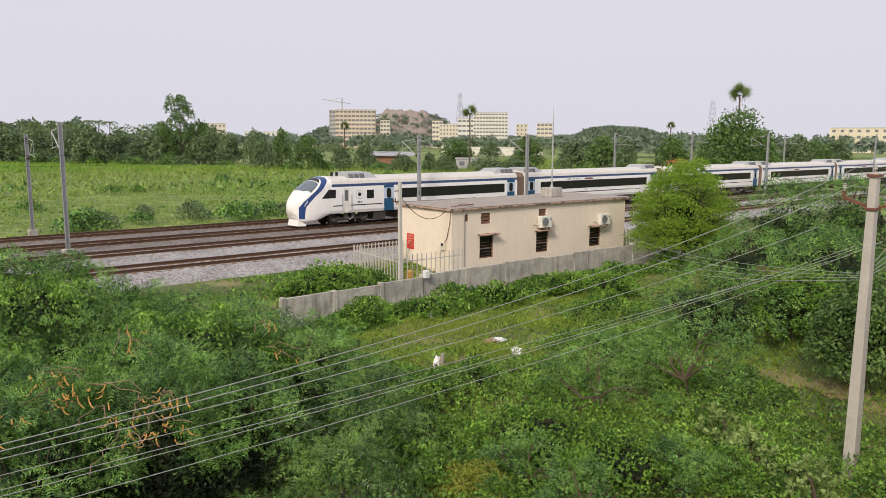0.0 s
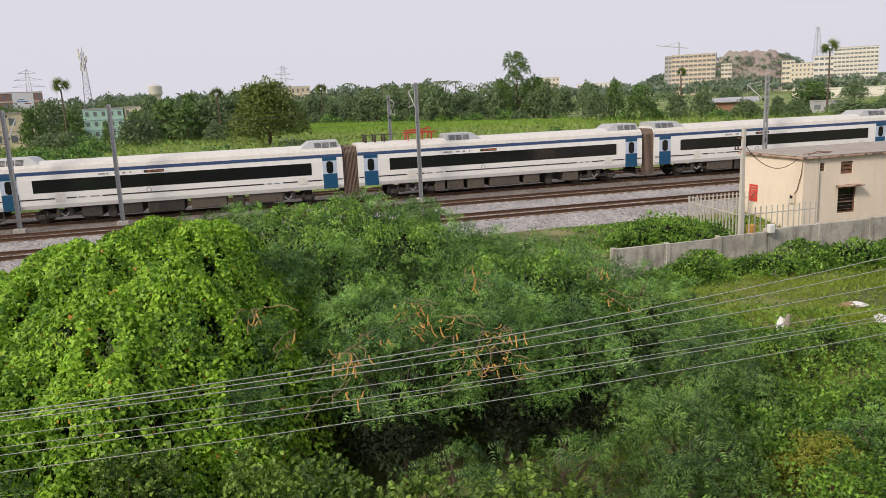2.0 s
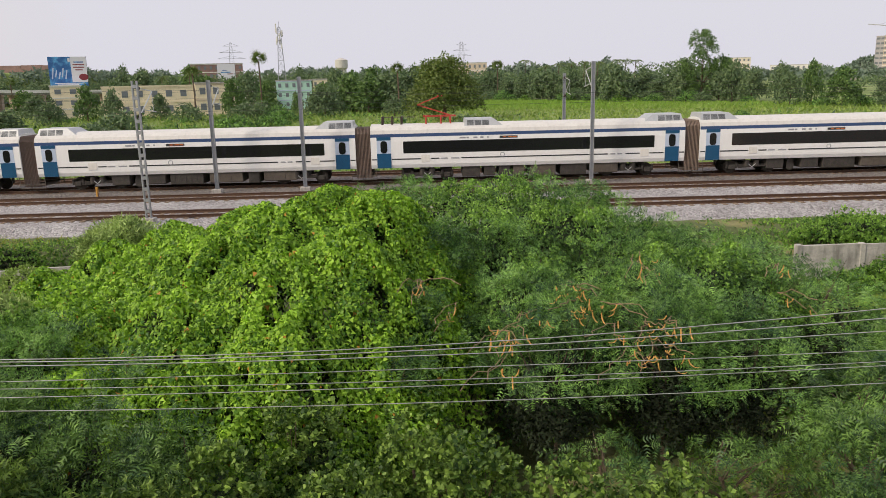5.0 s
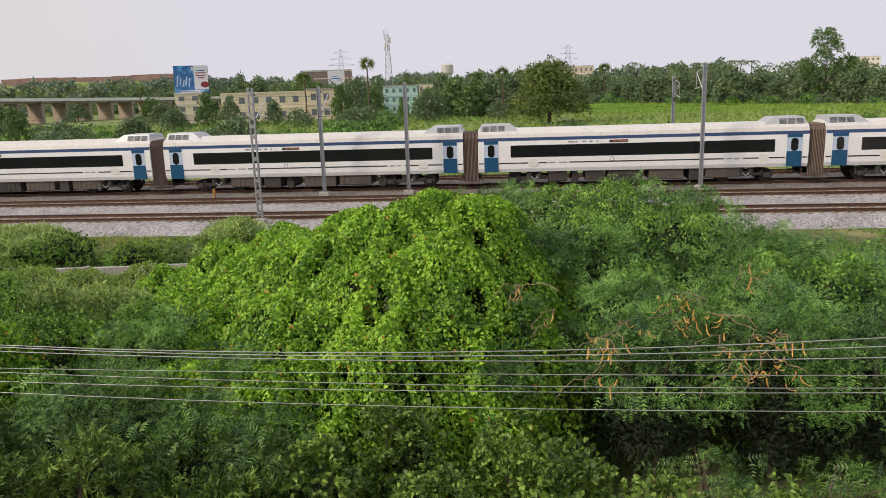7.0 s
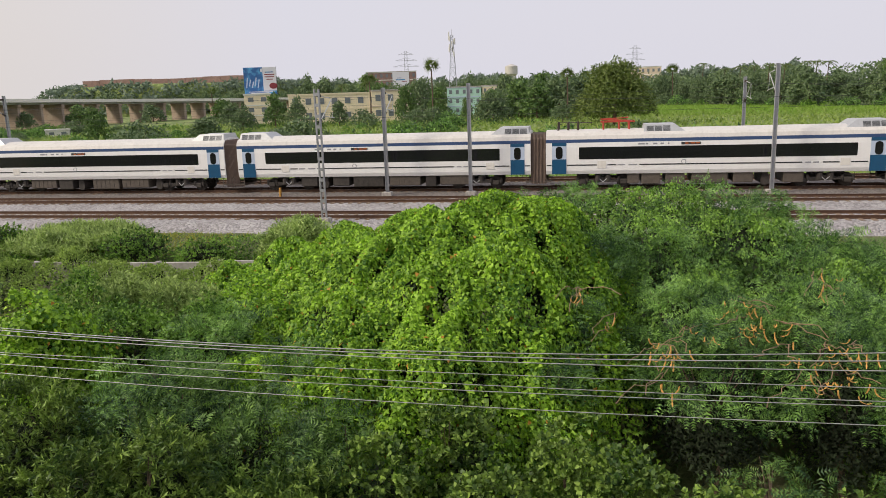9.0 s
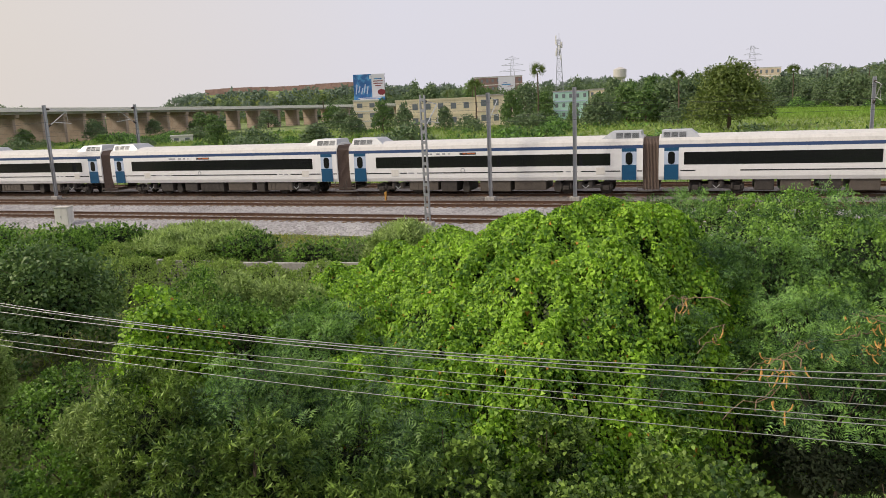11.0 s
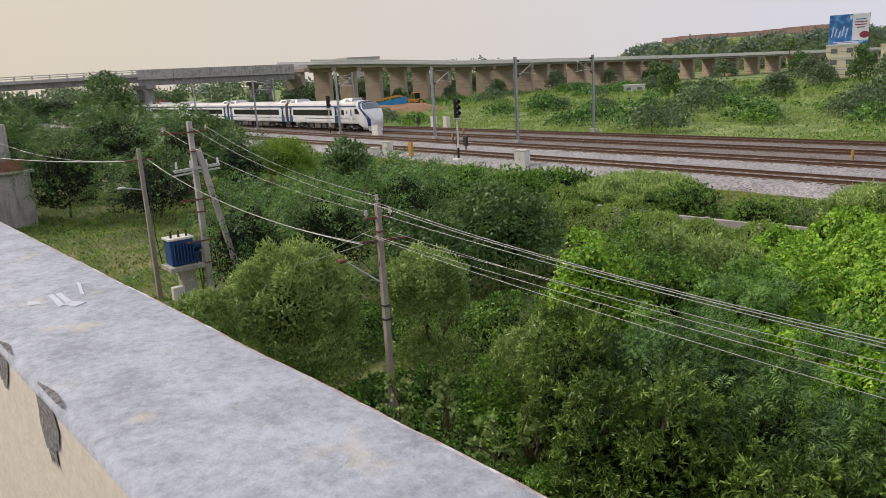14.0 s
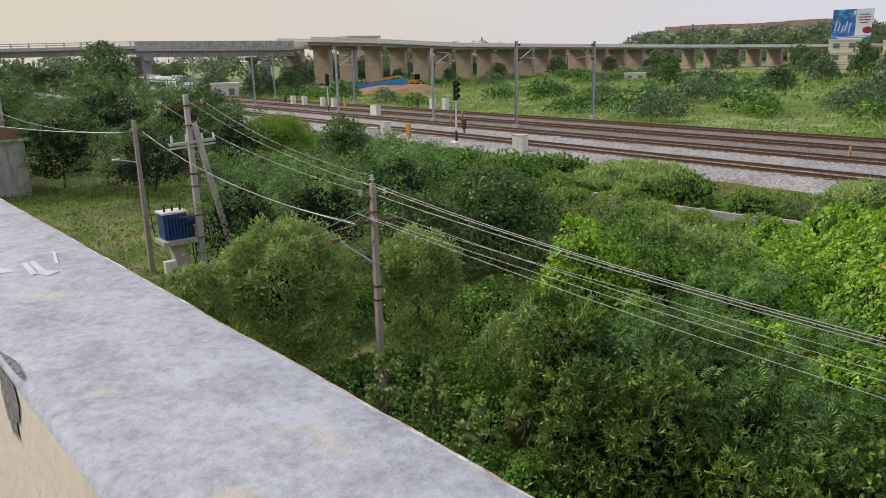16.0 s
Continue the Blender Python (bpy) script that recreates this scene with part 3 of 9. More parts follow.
def rounded(bm, x0, x1, z0, z1, y, r, t=0.012):
    """A flat panel with rounded corners on the side wall, outwards by t."""
    pts = []
    for cx, cz, a0 in ((x1 - r, z1 - r, 0), (x0 + r, z1 - r, 90), (x0 + r, z0 + r, 180), (x1 - r, z0 + r, 270)):
        for k in range(4):
            a = radians(a0 + 30 * k)
            pts.append((cx + r * math.cos(a), cz + r * math.sin(a)))
    s = 1 if y > 0 else -1
    f1 = [bm.verts.new((px, y + s * t, pz)) for px, pz in pts]
    f0 = [bm.verts.new((px, y - s * 0.02, pz)) for px, pz in pts]
    bm.faces.new(f1 if s < 0 else f1[::-1])
    for i in range(len(pts)):
        j = (i + 1) % len(pts)
        bm.faces.new((f0[i], f0[j], f1[j], f1[i]))


def bogie(parent, x):
    bm = bmesh.new()
    for s in (-1, 1):
        box(bm, -1.9, s * 1.12 - 0.09, 0.45, 1.9, s * 1.12 + 0.09, 0.66, 0.03)
        for ax in (-1.45, 1.45):
            box(bm, ax - 0.24, s * 1.2 - 0.12, 0.30, ax + 0.24, s * 1.2 + 0.12, 0.62, 0.04)
            rod(bm, (ax - 0.35, s * 1.18, 0.4), (ax - 0.35, s * 1.18, 0.8), 0.10, 0.10, 8)
            rod(bm, (ax + 0.35, s * 1.18, 0.4), (ax + 0.35, s * 1.18, 0.8), 0.10, 0.10, 8)
        rod(bm, (-0.35, s * 1.2, 0.5), (-0.35, s * 1.2, 0.95), 0.22, 0.22, 10)
        rod(bm, (0.35, s * 1.2, 0.5), (0.35, s * 1.2, 0.95), 0.22, 0.22, 10)
        beam(bm, (-1.0, s * 1.32, 0.42), (1.0, s * 1.32, 0.55), 0.07)
    box(bm, -0.4, -1.2, 0.45, 0.4, 1.2, 0.75)
    b = part("bogie", bm, M["under"], parent)
    b.location.x = x
    for ax in (-1.45, 1.45):
        bm = bmesh.new()
        rod(bm, (0, -1.0, 0.457), (0, 1.0, 0.457), 0.08, 0.08, 8)
        for s in (-1, 1):
            rod(bm, (0, s * 0.77, 0.457), (0, s * 0.90, 0.457), 0.457, 0.457, 20)
            rod(bm, (0, s * 0.72, 0.457), (0, s * 0.77, 0.457), 0.485, 0.485, 20)
        w = part("wheelset", bm, M["under"], parent)
        w.location.x = x + ax
    for s in (-1, 1):
        bm = bmesh.new()
        beam(bm, (-0.35, s * 1.36, 0.78), (0.0, s * 1.36, 0.46), 0.05)
        beam(bm, (0.35, s * 1.36, 0.78), (0.0, s * 1.36, 0.46), 0.05)
        part("brace", bm, M["silver"], parent, "pale steel brace on the bogie").location.x = x


def door(parent, x, w=1.02):
    for s in (-1, 1):
        y = s * 1.618
        bm = bmesh.new()
        box(bm, x - w / 2, min(y, y + s * 0.018), 0.72, x + w / 2, max(y, y + s * 0.018), 1.78)
        part("door", bm, M["door_blue"], parent, "blue plug door with a narrow window")
        bm = bmesh.new()
        box(bm, x - w / 2, min(y, y + s * 0.018), 2.72, x + w / 2, max(y, y + s * 0.018), 2.95)
        part("door_header", bm, M["door_blue"], parent)
        bm = bmesh.new()
        box(bm, x - w / 2, min(y, y + s * 0.016), 1.78, x + w / 2, max(y, y + s * 0.016), 2.72)
        part("door_upper", bm, M["door_pale"], parent, "pale blue upper half of the door")
        bm = bmesh.new()
        rounded(bm, x - 0.24, x + 0.24, 1.80, 2.68, y + s * 0.02, 0.2, 0.012)
        part("door_window", bm, M["glass"], parent)


def vents(parent, x, w, grow):
    """Low air-conditioning hood on the roof, its sloped end towards the coach's middle."""
    bm = bmesh.new()
    a, b = (x - w / 2, x + w / 2)
    tp, tq = (a + 0.75, b - 0.1) if grow > 0 else (a + 0.1, b - 0.75)
    lo = [bm.verts.new(p) for p in ((a, -1.28, 3.56), (b, -1.28, 3.56), (b, 1.28, 3.56), (a, 1.28, 3.56))]
    hi = [bm.verts.new(p) for p in ((tp, -1.0, 4.11), (tq, -1.0, 4.11), (tq, 1.0, 4.11), (tp, 1.0, 4.11))]
    bm.faces.new(hi)
    for i in range(4):
        j = (i + 1) % 4
        bm.faces.new((lo[i], lo[j], hi[j], hi[i]))
    part("roof_vent", bm, M["silver"], parent, "silver air-conditioning hood with dark grilles")
    for s in (-1, 1):
        for k in range(3):
            bm = bmesh.new()
            gx = (tp + 0.12 if grow < 0 else tp + 0.35) + k * 0.56
            for i in range(5):
                z0 = 3.67 + i * 0.075
                y0 = s * (1.28 - (z0 - 3.56) * 0.5 + 0.012)
                beam(bm, (gx, y0, z0), (gx + 0.48, y0, z0), 0.02, 0.055)
            part("vent_grille", bm, M["grille"], parent)


def fittings(coach, seed, panto):
    """Everything that repeats along a coach from -12 to 12."""
    rng = random.Random(seed)
    x = -8.0
    while x < 7.6:
        w = rng.choice((0.8, 1.3, 1.9, 2.4))
        if abs(x + w / 2) < 5.9 and rng.random() < 0.85:
            bm = bmesh.new()
            z0 = rng.uniform(0.22, 0.36)
            box(bm, x, -1.38, z0, x + w, 1.38, 0.72, 0.04)
            if w > 1.5:
                for k in range(5):
                    box(bm, x + 0.15 + k * w / 6, -1.40, z0 + 0.06, x + 0.15 + k * w / 6 + w / 12, 1.40, 0.62)
            part("equipment_box", bm, M["under2"] if rng.random() < 0.4 else M["under"], coach)
        elif abs(x) < 5.9:
            bm = bmesh.new()
            rod(bm, (x + 0.4, -1.2, 0.42), (x + 0.4, 1.2, 0.42), 0.28, 0.28, 14)
            part("air_tank", bm, M["under"], coach)
        x += w + rng.uniform(0.15, 0.5)
    for s in (-1, 1):
        y = s * 1.62
        bm = bmesh.new()
        box(bm, -2.1, min(y, y + s * 0.012), 2.70, -0.8, max(y, y + s * 0.012), 2.87)
        dp = part("destination_board", bm, M["black"], coach, "small dark destination display with amber letters")
        bm = bmesh.new()
        for k, wd in enumerate((0.22, 0.30, 0.26)):
            box(bm, -1.85 + k * 0.36, min(y + s * 0.012, y + s * 0.016), 2.75, -1.85 + k * 0.36 + wd, max(y + s * 0.012, y + s * 0.016), 2.82)
        part("display_text", bm, M["orange"], dp)
        bars = [(-5.2 + k * 0.5 * s + (0 if s > 0 else 2.2), wd * 0.8, 2.74, 2.85) for k, wd in enumerate((0.12, 0.28, 0.36, 0.2, 0.55))]
        bars += [(-6.4, 0.5, 1.31, 1.39), (-5.65, 0.6, 1.31, 1.39), (6.0, 0.35, 1.31, 1.39), (6.5, 0.35, 1.31, 1.39)]
        for xx, wd, z0, z1 in bars:
            bm = bmesh.new()
            box(bm, xx, min(y, y + s * 0.006), z0, xx + wd, max(y, y + s * 0.006), z1)
            part("lettering", bm, M["grey_text"], coach)
        bm = bmesh.new()
        rod(bm, (-1.9, y, 1.52), (-1.9, y + s * 0.008, 1.52), 0.17, 0.17, 16)
        em = part("emblem", bm, M["grey_text"], coach, "small round emblem in a ring")
        bm = bmesh.new()
        rod(bm, (-1.9, y, 1.52), (-1.9, y + s * 0.012, 1.52), 0.12, 0.12, 16)
        part("emblem_face", bm, M["white"], em)
        bm = bmesh.new()
        box(bm, -7.8, min(y, y + s * 0.01), 1.12, -7.2, max(y, y + s * 0.01), 1.62)
        part("hatch", bm, M["ivory"], coach)
        bm = bmesh.new()
        box(bm, 8.2, min(y, y + s * 0.01), 1.12, 8.8, max(y, y + s * 0.01), 1.62)
        part("hatch", bm, M["ivory"], coach)
    if panto:
        bm = bmesh.new()
        for px in (-7.4, -6.3, -5.6):
            for py in (-0.55, 0.55):
                rod(bm, (px, py, 3.7), (px, py, 4.3), 0.06, 0.06, 8)
        beam(bm, (-7.6, -0.55, 4.32), (-5.2, -0.55, 4.32), 0.09)
        beam(bm, (-7.6, 0.55, 4.32), (-5.2, 0.55, 4.32), 0.09)
        beam(bm, (-7.4, -0.55, 4.32), (-7.4, 0.55, 4.32), 0.08)
        beam(bm, (-5.4, -0.55, 4.32), (-5.4, 0.55, 4.32), 0.08)
        if panto > 1:
            beam(bm, (-5.6, 0, 4.36), (-8.0, 0, 5.15), 0.09)
            beam(bm, (-8.0, -0.1, 5.15), (-6.4, -0.35, 5.75), 0.06)
            beam(bm, (-8.0, 0.1, 5.15), (-6.4, 0.35, 5.75), 0.06)
            beam(bm, (-6.5, -0.8, 5.78), (-6.5, 0.8, 5.78), 0.07)
            beam(bm, (-6.2, -0.8, 5.78), (-6.2, 0.8, 5.78), 0.07)
        else:
            beam(bm, (-5.6, 0, 4.36), (-7.6, 0, 4.5), 0.09)
            beam(bm, (-7.6, 0, 4.5), (-5.7, 0, 4.58), 0.07)
            beam(bm, (-5.7, -0.8, 4.62), (-5.7, 0.8, 4.62), 0.07)
        part("pantograph", bm, M["red"], coach, "red pantograph on the roof")
        for px in (-10.6, -9.9, -9.2):
            for py in (0.6, -0.5):
                bm = bmesh.new()
                rod(bm, (px, py, 3.7), (px, py, 4.35), 0.09, 0.07, 8)
                part("roof_insulator", bm, M["insul"], coach)
        bm = bmesh.new()
        rod(bm, (-10.6, -0.5, 4.33), (-8.2, -0.5, 4.3), 0.03, 0.03, 6)
        part("busbar", bm, M["insul"], coach, "thin bar on the roof insulators")


def bellows(c):
    """One folded sleeve between two coaches."""
    bm = bmesh.new()
    rings = []
    for k in range(23):
        x, g = 11.44 + k * 1.12 / 22, (0.0 if k % 2 else 0.08)
        rings.append([bm.verts.new((x, sy * (1.42 + g), z)) for sy, z in ((-1, 0.42 - g), (1, 0.42 - g), (1, 3.25), (0.8, 3.55 + g), (-0.8, 3.55 + g), (-1, 3.25))])
    for ra, rb_ in zip(rings[:-1], rings[1:]):
        for i in range(6):
            j = (i + 1) % 6
            bm.faces.new((ra[i], ra[j], rb_[j], rb_[i]))
    part("gangway", bm, M["bellows"], c, "brown folding gangway bellows between coaches")


def coach_body(train, panto=0, seed=0):
    bm = bmesh.new()
    shell(bm, -11.45, 11.45)
    c = part("coach", bm, [M["white"], M["blue"], M["roof"]], train, "white coach with a blue stripe and dark window band", False)
    for s in (-1, 1):
        y = s * 1.62
        bm = bmesh.new()
        rounded(bm, -9.1, 9.2, 1.76, 2.62, y, 0.04, 0.01)
        part("window_band", bm, M["glass"], c, "long tinted window band")
        for x0, x1 in ((-11.4, -11.05), (-9.95, -7.85), (-7.1, -6.5), (-4.9, 5.8), (7.1, 8.15), (8.85, 9.9), (11.05, 11.4)):
            bm = bmesh.new()
            box(bm, x0, min(y, y + s * 0.006), 1.31, x1, max(y, y + s * 0.006), 1.39)
            part("stripe", bm, M["black"], c)
    for x in (-10.5, 10.5):
        door(c, x)
    vents(c, -9.9 if not panto else -3.2, 2.9, -1)
    vents(c, 9.9, 2.9, 1)
    bogie(c, -7.4)
    bogie(c, 7.4)
    fittings(c, seed, panto)
    bellows(c)
    for x in (-11.6, 11.6):
        for s in (-1, 1):
            bm = bmesh.new()
            for k in range(2):
                beam(bm, (x - 0.5, s * 1.45, 0.25 + k * 0.22), (x + 0.5, s * 1.45, 0.25 + k * 0.22), 0.05)
            for q in (-0.5, 0.5):
                beam(bm, (x + q, s * 1.45, 0.2), (x + q, s * 1.45, 0.72), 0.04)
            part("footstep", bm, M["under2"], c)
    return c


NOSE_TOP = ((-10.3, 3.81), (-10.7, 3.77), (-11.1, 3.63), (-11.5, 3.41), (-11.9, 3.13), (-12.3, 2.87), (-12.7, 2.49), (-13.05, 2.10), (-13.3, 1.76), (-13.48, 1.42), (-13.55, 1.1))
NOSE_BOT = ((-10.3, 0.70), (-11.2, 0.55), (-11.8, 0.46), (-12.7, 0.44), (-13.1, 0.52), (-13.4, 0.75), (-13.55, 1.1))
NOSE_WIDE = ((-10.3, 1.0), (-11.2, 0.985), (-11.8, 0.95), (-12.4, 0.87), (-12.9, 0.74), (-13.2, 0.58), (-13.4, 0.41), (-13.5, 0.25), (-13.55, 0.0))
HALF = [Vector(q) for q in SIDE]
HALF_LEN = [0.0]
for ha, hb_ in zip(HALF[:-1], HALF[1:]):
    HALF_LEN.append(HALF_LEN[-1] + (hb_ - ha).length)


def curve_at(rows, x):
    return float(np.interp(-x, [-r[0] for r in rows], [r[1] for r in rows]))


def nose_point(x, j):
    """Point of the nose's skin at place x along it; j runs from 0 at the sill to 1 at the crown."""
    u = j * HALF_LEN[-1]
    y, z = np.interp(u, HALF_LEN, [q.x for q in HALF]), np.interp(u, HALF_LEN, [q.y for q in HALF])
    bot, top = curve_at(NOSE_BOT, x), curve_at(NOSE_TOP, x)
    return Vector((x, y * curve_at(NOSE_WIDE, x), bot + (z - 0.70) / 3.11 * (top - bot)))


def nose_at(x, z):
    """The j at which the skin at x has height z."""
    lo, hi = 0.0, 1.0
    for _ in range(18):
        mid = (lo + hi) / 2
        lo, hi = (mid, hi) if nose_point(x, mid).z < z else (lo, mid)
    return lo


def nose_sheet(rows, lift, side, cols=8):
    """A sheet that follows the nose: rows of (x, j) to (x, j)."""
    bm = bmesh.new()
    grid = []
    for (xa, ja), (xb, jb) in rows:
        line = []
        for c in range(cols + 1):
            u = c / cols
            x, j = xa + (xb - xa) * u, ja + (jb - ja) * u
            p = nose_point(x, j)
            d1, d2 = nose_point(x - 0.02, j) - nose_point(x + 0.02, j), nose_point(x, min(j + 0.01, 1.0)) - nose_point(x, j - 0.01)
            n = d1.cross(d2).normalized()
            n = n if n.dot(p - Vector((-10.0, 0, 1.5))) > 0 else -n
            p = p + n * lift
            line.append(bm.verts.new((p.x, p.y * side, p.z)))
        grid.append(line)
    for k in range(len(grid) - 1):
        for c in range(cols):
            bm.faces.new((grid[k][c], grid[k][c + 1], grid[k + 1][c + 1], grid[k + 1][c]))
    return bm


def nose(train):
    """Driving coach: nose towards -x, gangway end at +12."""
    bm = bmesh.new()
    shell(bm, -10.3, 11.45)
    c = part("driving_coach", bm, [M["white"], M["blue"], M["roof"]], train, "white streamlined driving coach with blue swoosh")
    bm = bmesh.new()
    n, m = 44, 40
    rings = []
    for k in range(n):
        x = -10.3 - 3.25 * math.sin(k / (n - 1) * math.pi / 2)
        left = [nose_point(x, i / m) for i in range(m + 1)]
        rings.append([bm.verts.new(p) for p in left] + [bm.verts.new((p.x, -p.y, p.z)) for p in left[-2::-1]])
    for k in range(n - 1):
        for i in range(2 * m):
            bm.faces.new((rings[k][i], rings[k + 1][i], rings[k + 1][i + 1], rings[k][i + 1]))
        bm.faces.new((rings[k][0], rings[k][-1], rings[k + 1][-1], rings[k + 1][0]))
    bmesh.ops.remove_doubles(bm, verts=bm.verts, dist=0.002)
    bmesh.ops.recalc_face_normals(bm, faces=bm.faces)
    part("nose", bm, M["white"], c, "rounded white nose", True)
    back = ((4.2, -10.38), (3.75, -10.5), (3.3, -10.78), (2.8, -11.15), (2.2, -11.85), (1.75, -12.3), (1.3, -12.62), (0.75, -12.7), (0.3, -12.7))
    front = ((4.2, -10.68), (3.75, -10.9), (3.3, -11.22), (2.8, -11.62), (2.2, -12.32), (1.75, -12.82), (1.3, -13.12), (0.75, -13.12), (0.3, -13.05))

    def edge(rows, z):
        return float(np.interp(-z, [-r[0] for r in rows], [r[1] for r in rows]))

    for side in (-1, 1):
        rows = []
        for k in range(40):
            z = 3.81 - 3.26 * k / 39
            xa, xb = edge(back, z), edge(front, z)
            rows.append(((xa, nose_at(xa, z) if k else 1.0), (xb, nose_at(xb, z) if k else 1.0)))
        part("swoosh", nose_sheet(rows, 0.010, side), M["swoosh"], c, "dark blue curved band round the windscreen and nose", True)
        for x0, x1, mt, nm, lab in ((-10.98, -11.36, "black", "sign_panel", "black destination panel over the windscreen"), (-11.42, -12.5, "screen", "windscreen", "large sloped windscreen reflecting the sky")):
            rows = []
            for k in range(16):
                x = x0 + (x1 - x0) * k / 15
                zf = float(np.interp(-x, [-r[1] for r in front], [r[0] for r in front]))
                j = min(max(nose_at(x, zf) + 0.06, 0.2), 0.97)
                if x < -12.2:
                    j += (1 - j) * 0.55 * (-12.2 - x) / 0.3
                rows.append(((x, j), (x, 1.0)))
            part(nm, nose_sheet(rows, 0.012, side, 10), M[mt], c, lab, True)
        rows = [((-12.50 - 0.05 * k, nose_at(-12.50 - 0.05 * k, 1.93 - 0.085 * k)), (-12.44 - 0.055 * k, nose_at(-12.44 - 0.055 * k, 1.80 - 0.085 * k))) for k in range(6)]
        part("headlight", nose_sheet(rows, 0.018, side, 3), M["silver"], c, "slim slanted headlight in the blue band", True)
    bm = bmesh.new()
    v8 = box(bm, -13.2, -1.05, 0.12, -12.5, 1.05, 0.5)
    for q in v8:
        if q.co.x < -12.8:
            q.co.y *= 0.78
        if q.co.z > 0.4:
            q.co.x += 0.12
    part("cow_catcher", bm, M["white"], c)
    bm = bmesh.new()
    beam(bm, (-11.9, -0.06, 3.25), (-12.3, 0.02, 2.91), 0.02)
    part("wiper", bm, M["black"], c)
    for s in (-1, 1):
        y = s * 1.62
        bm = bmesh.new()
        rounded(bm, -3.17, 9.66, 1.76, 2.62, y, 0.04, 0.01)
        part("window_band", bm, M["glass"], c, "long tinted window band")
        bm = bmesh.new()
        rounded(bm, -6.82, -6.1, 1.85, 2.6, y, 0.04, 0.01)
        part("window", bm, M["glass"], c)
        bm = bmesh.new()
        pts = [(-11.28, 2.0), (-9.95, 2.02), (-9.93, 2.70), (-10.6, 2.76)]
        lift = [0.012 - (0.035 if px < -10.4 else 0.0) * (-(px + 10.3)) for px, _ in pts]
        outer = [bm.verts.new((px, y + s * dl, pz)) for (px, pz), dl in zip(pts, lift)]
        inner = [bm.verts.new((px, y - s * 0.12, pz)) for px, pz in pts]
        bm.faces.new(outer if s > 0 else outer[::-1])
        for i in range(4):
            bm.faces.new((outer[i], inner[i], inner[(i + 1) % 4], outer[(i + 1) % 4]))
        part("cab_window", bm, M["glass"], c, "slanted cab side window")
        for x0, x1 in ((-10.2, -9.3), (-8.5, -5.2), (-3.8, 5.8), (8.85, 9.9)):
            bm = bmesh.new()
            box(bm, x0, min(y, y + s * 0.006), 1.31, x1, max(y, y + s * 0.006), 1.39)
            part("stripe", bm, M["black"], c)
        bm = bmesh.new()
        rounded(bm, -9.14, -8.62, 0.80, 2.80, y, 0.04, 0.008)
        cd = part("cab_door", bm, M["ivory"], c, "narrow cab door with handrails")
        bm = bmesh.new()
        rounded(bm, -9.06, -8.72, 1.75, 2.65, y + s * 0.008, 0.04, 0.008)
        part("door_window", bm, M["grille"], cd)
        for hx in (-9.32, -8.42):
            bm = bmesh.new()
            rod(bm, (hx, y + s * 0.06, 1.0), (hx, y + s * 0.06, 2.3), 0.025, 0.025, 6)
            part("handrail", bm, M["silver"], cd)
        bm = bmesh.new()
        rod(bm, (-7.58, y, 2.22), (-7.58, y + s * 0.008, 2.22), 0.38, 0.38, 24)
        em = part("emblem", bm, M["grey_text"], c, "large round emblem with a dark figure")
        bm = bmesh.new()
        rod(bm, (-7.58, y, 2.22), (-7.58, y + s * 0.012, 2.22), 0.35, 0.35, 24)
        part("emblem_face", bm, M["white"], em)
        bm = bmesh.new()
        rod(bm, (-7.58, y + s * 0.01, 2.24), (-7.58, y + s * 0.016, 2.24), 0.19, 0.19, 7)
        part("emblem_mark", bm, M["black"], em)
        bm = bmesh.new()
        for k in range(3):
            box(bm, -7.78 + k * 0.15, min(y, y + s * 0.006), 1.52, -7.68 + k * 0.15, max(y, y + s * 0.006), 1.66)
        part("lettering", bm, M["black"], c)
    door(c, -4.5)
    door(c, 11.0 - 0.45)
    vents(c, -7.0, 3.2, -1)
    vents(c, 9.9, 2.9, 1)
    bogie(c, -8.4)
    bogie(c, 7.4)
    for q in (-9.6, -9.1):
        bm = bmesh.new()
        rod(bm, (q, -0.4, 3.7), (q, -0.4, 4.15), 0.1, 0.13, 10)
        part("horn", bm, M["black"], c)
    for x0, w, z0 in ((-5.9, 1.2, 0.3), (-3.2, 1.9, 0.26), (-0.8, 1.4, 0.34), (1.1, 2.0, 0.26), (3.5, 1.3, 0.3)):
        bm = bmesh.new()
        box(bm, x0, -1.38, z0, x0 + w, 1.38, 0.72, 0.04)
        part("equipment_box", bm, M["under2"] if w > 1.8 else M["under"], c)
    bellows(c)
    return c


def copy_under(ob, parent, m):
    """Copies a coach with its parts under the train."""
    c = copy_thing(ob, m)
    c.parent = parent
    return c


train = empty("train", 0, TRACKS[2], 0)
tagged(train, "long white and blue electric passenger train on the track", "train")
lead = nose(train)
lead.matrix_basis = pose(-12.0, 0, 0)
plain = coach_body(train, 0, 3)
plain.matrix_basis = pose(12.0, 0, 0)
plain_b = coach_body(train, 0, 8)
plain_b.matrix_basis = pose(36.0 + 24.0, 0, 0)
panto = coach_body(train, 1, 5)
panto.matrix_basis = pose(36.0, 0, 0)
panto_up = coach_body(train, 2, 6)
for k in range(3, 15):
    x = 12.0 + PITCH * (k - 1) + 0.0
    if k == 3:
        continue
    if k == 6:
        panto_up.matrix_basis = pose(x, 0, 0)
    elif k in (12,):
        copy_under(panto, train, pose(x, 0, 0))
    else:
        copy_under(plain if k % 2 else plain_b, train, pose(x, 0, 0))
tail = copy_under(lead, train, pose(PITCH * 14 + 12.0 * 0.945, 0, 0, 0, 0, 180))
tail.scale = (0.945, 1, 1)                      # squeezed lengthwise to fit the camera's view of the tail
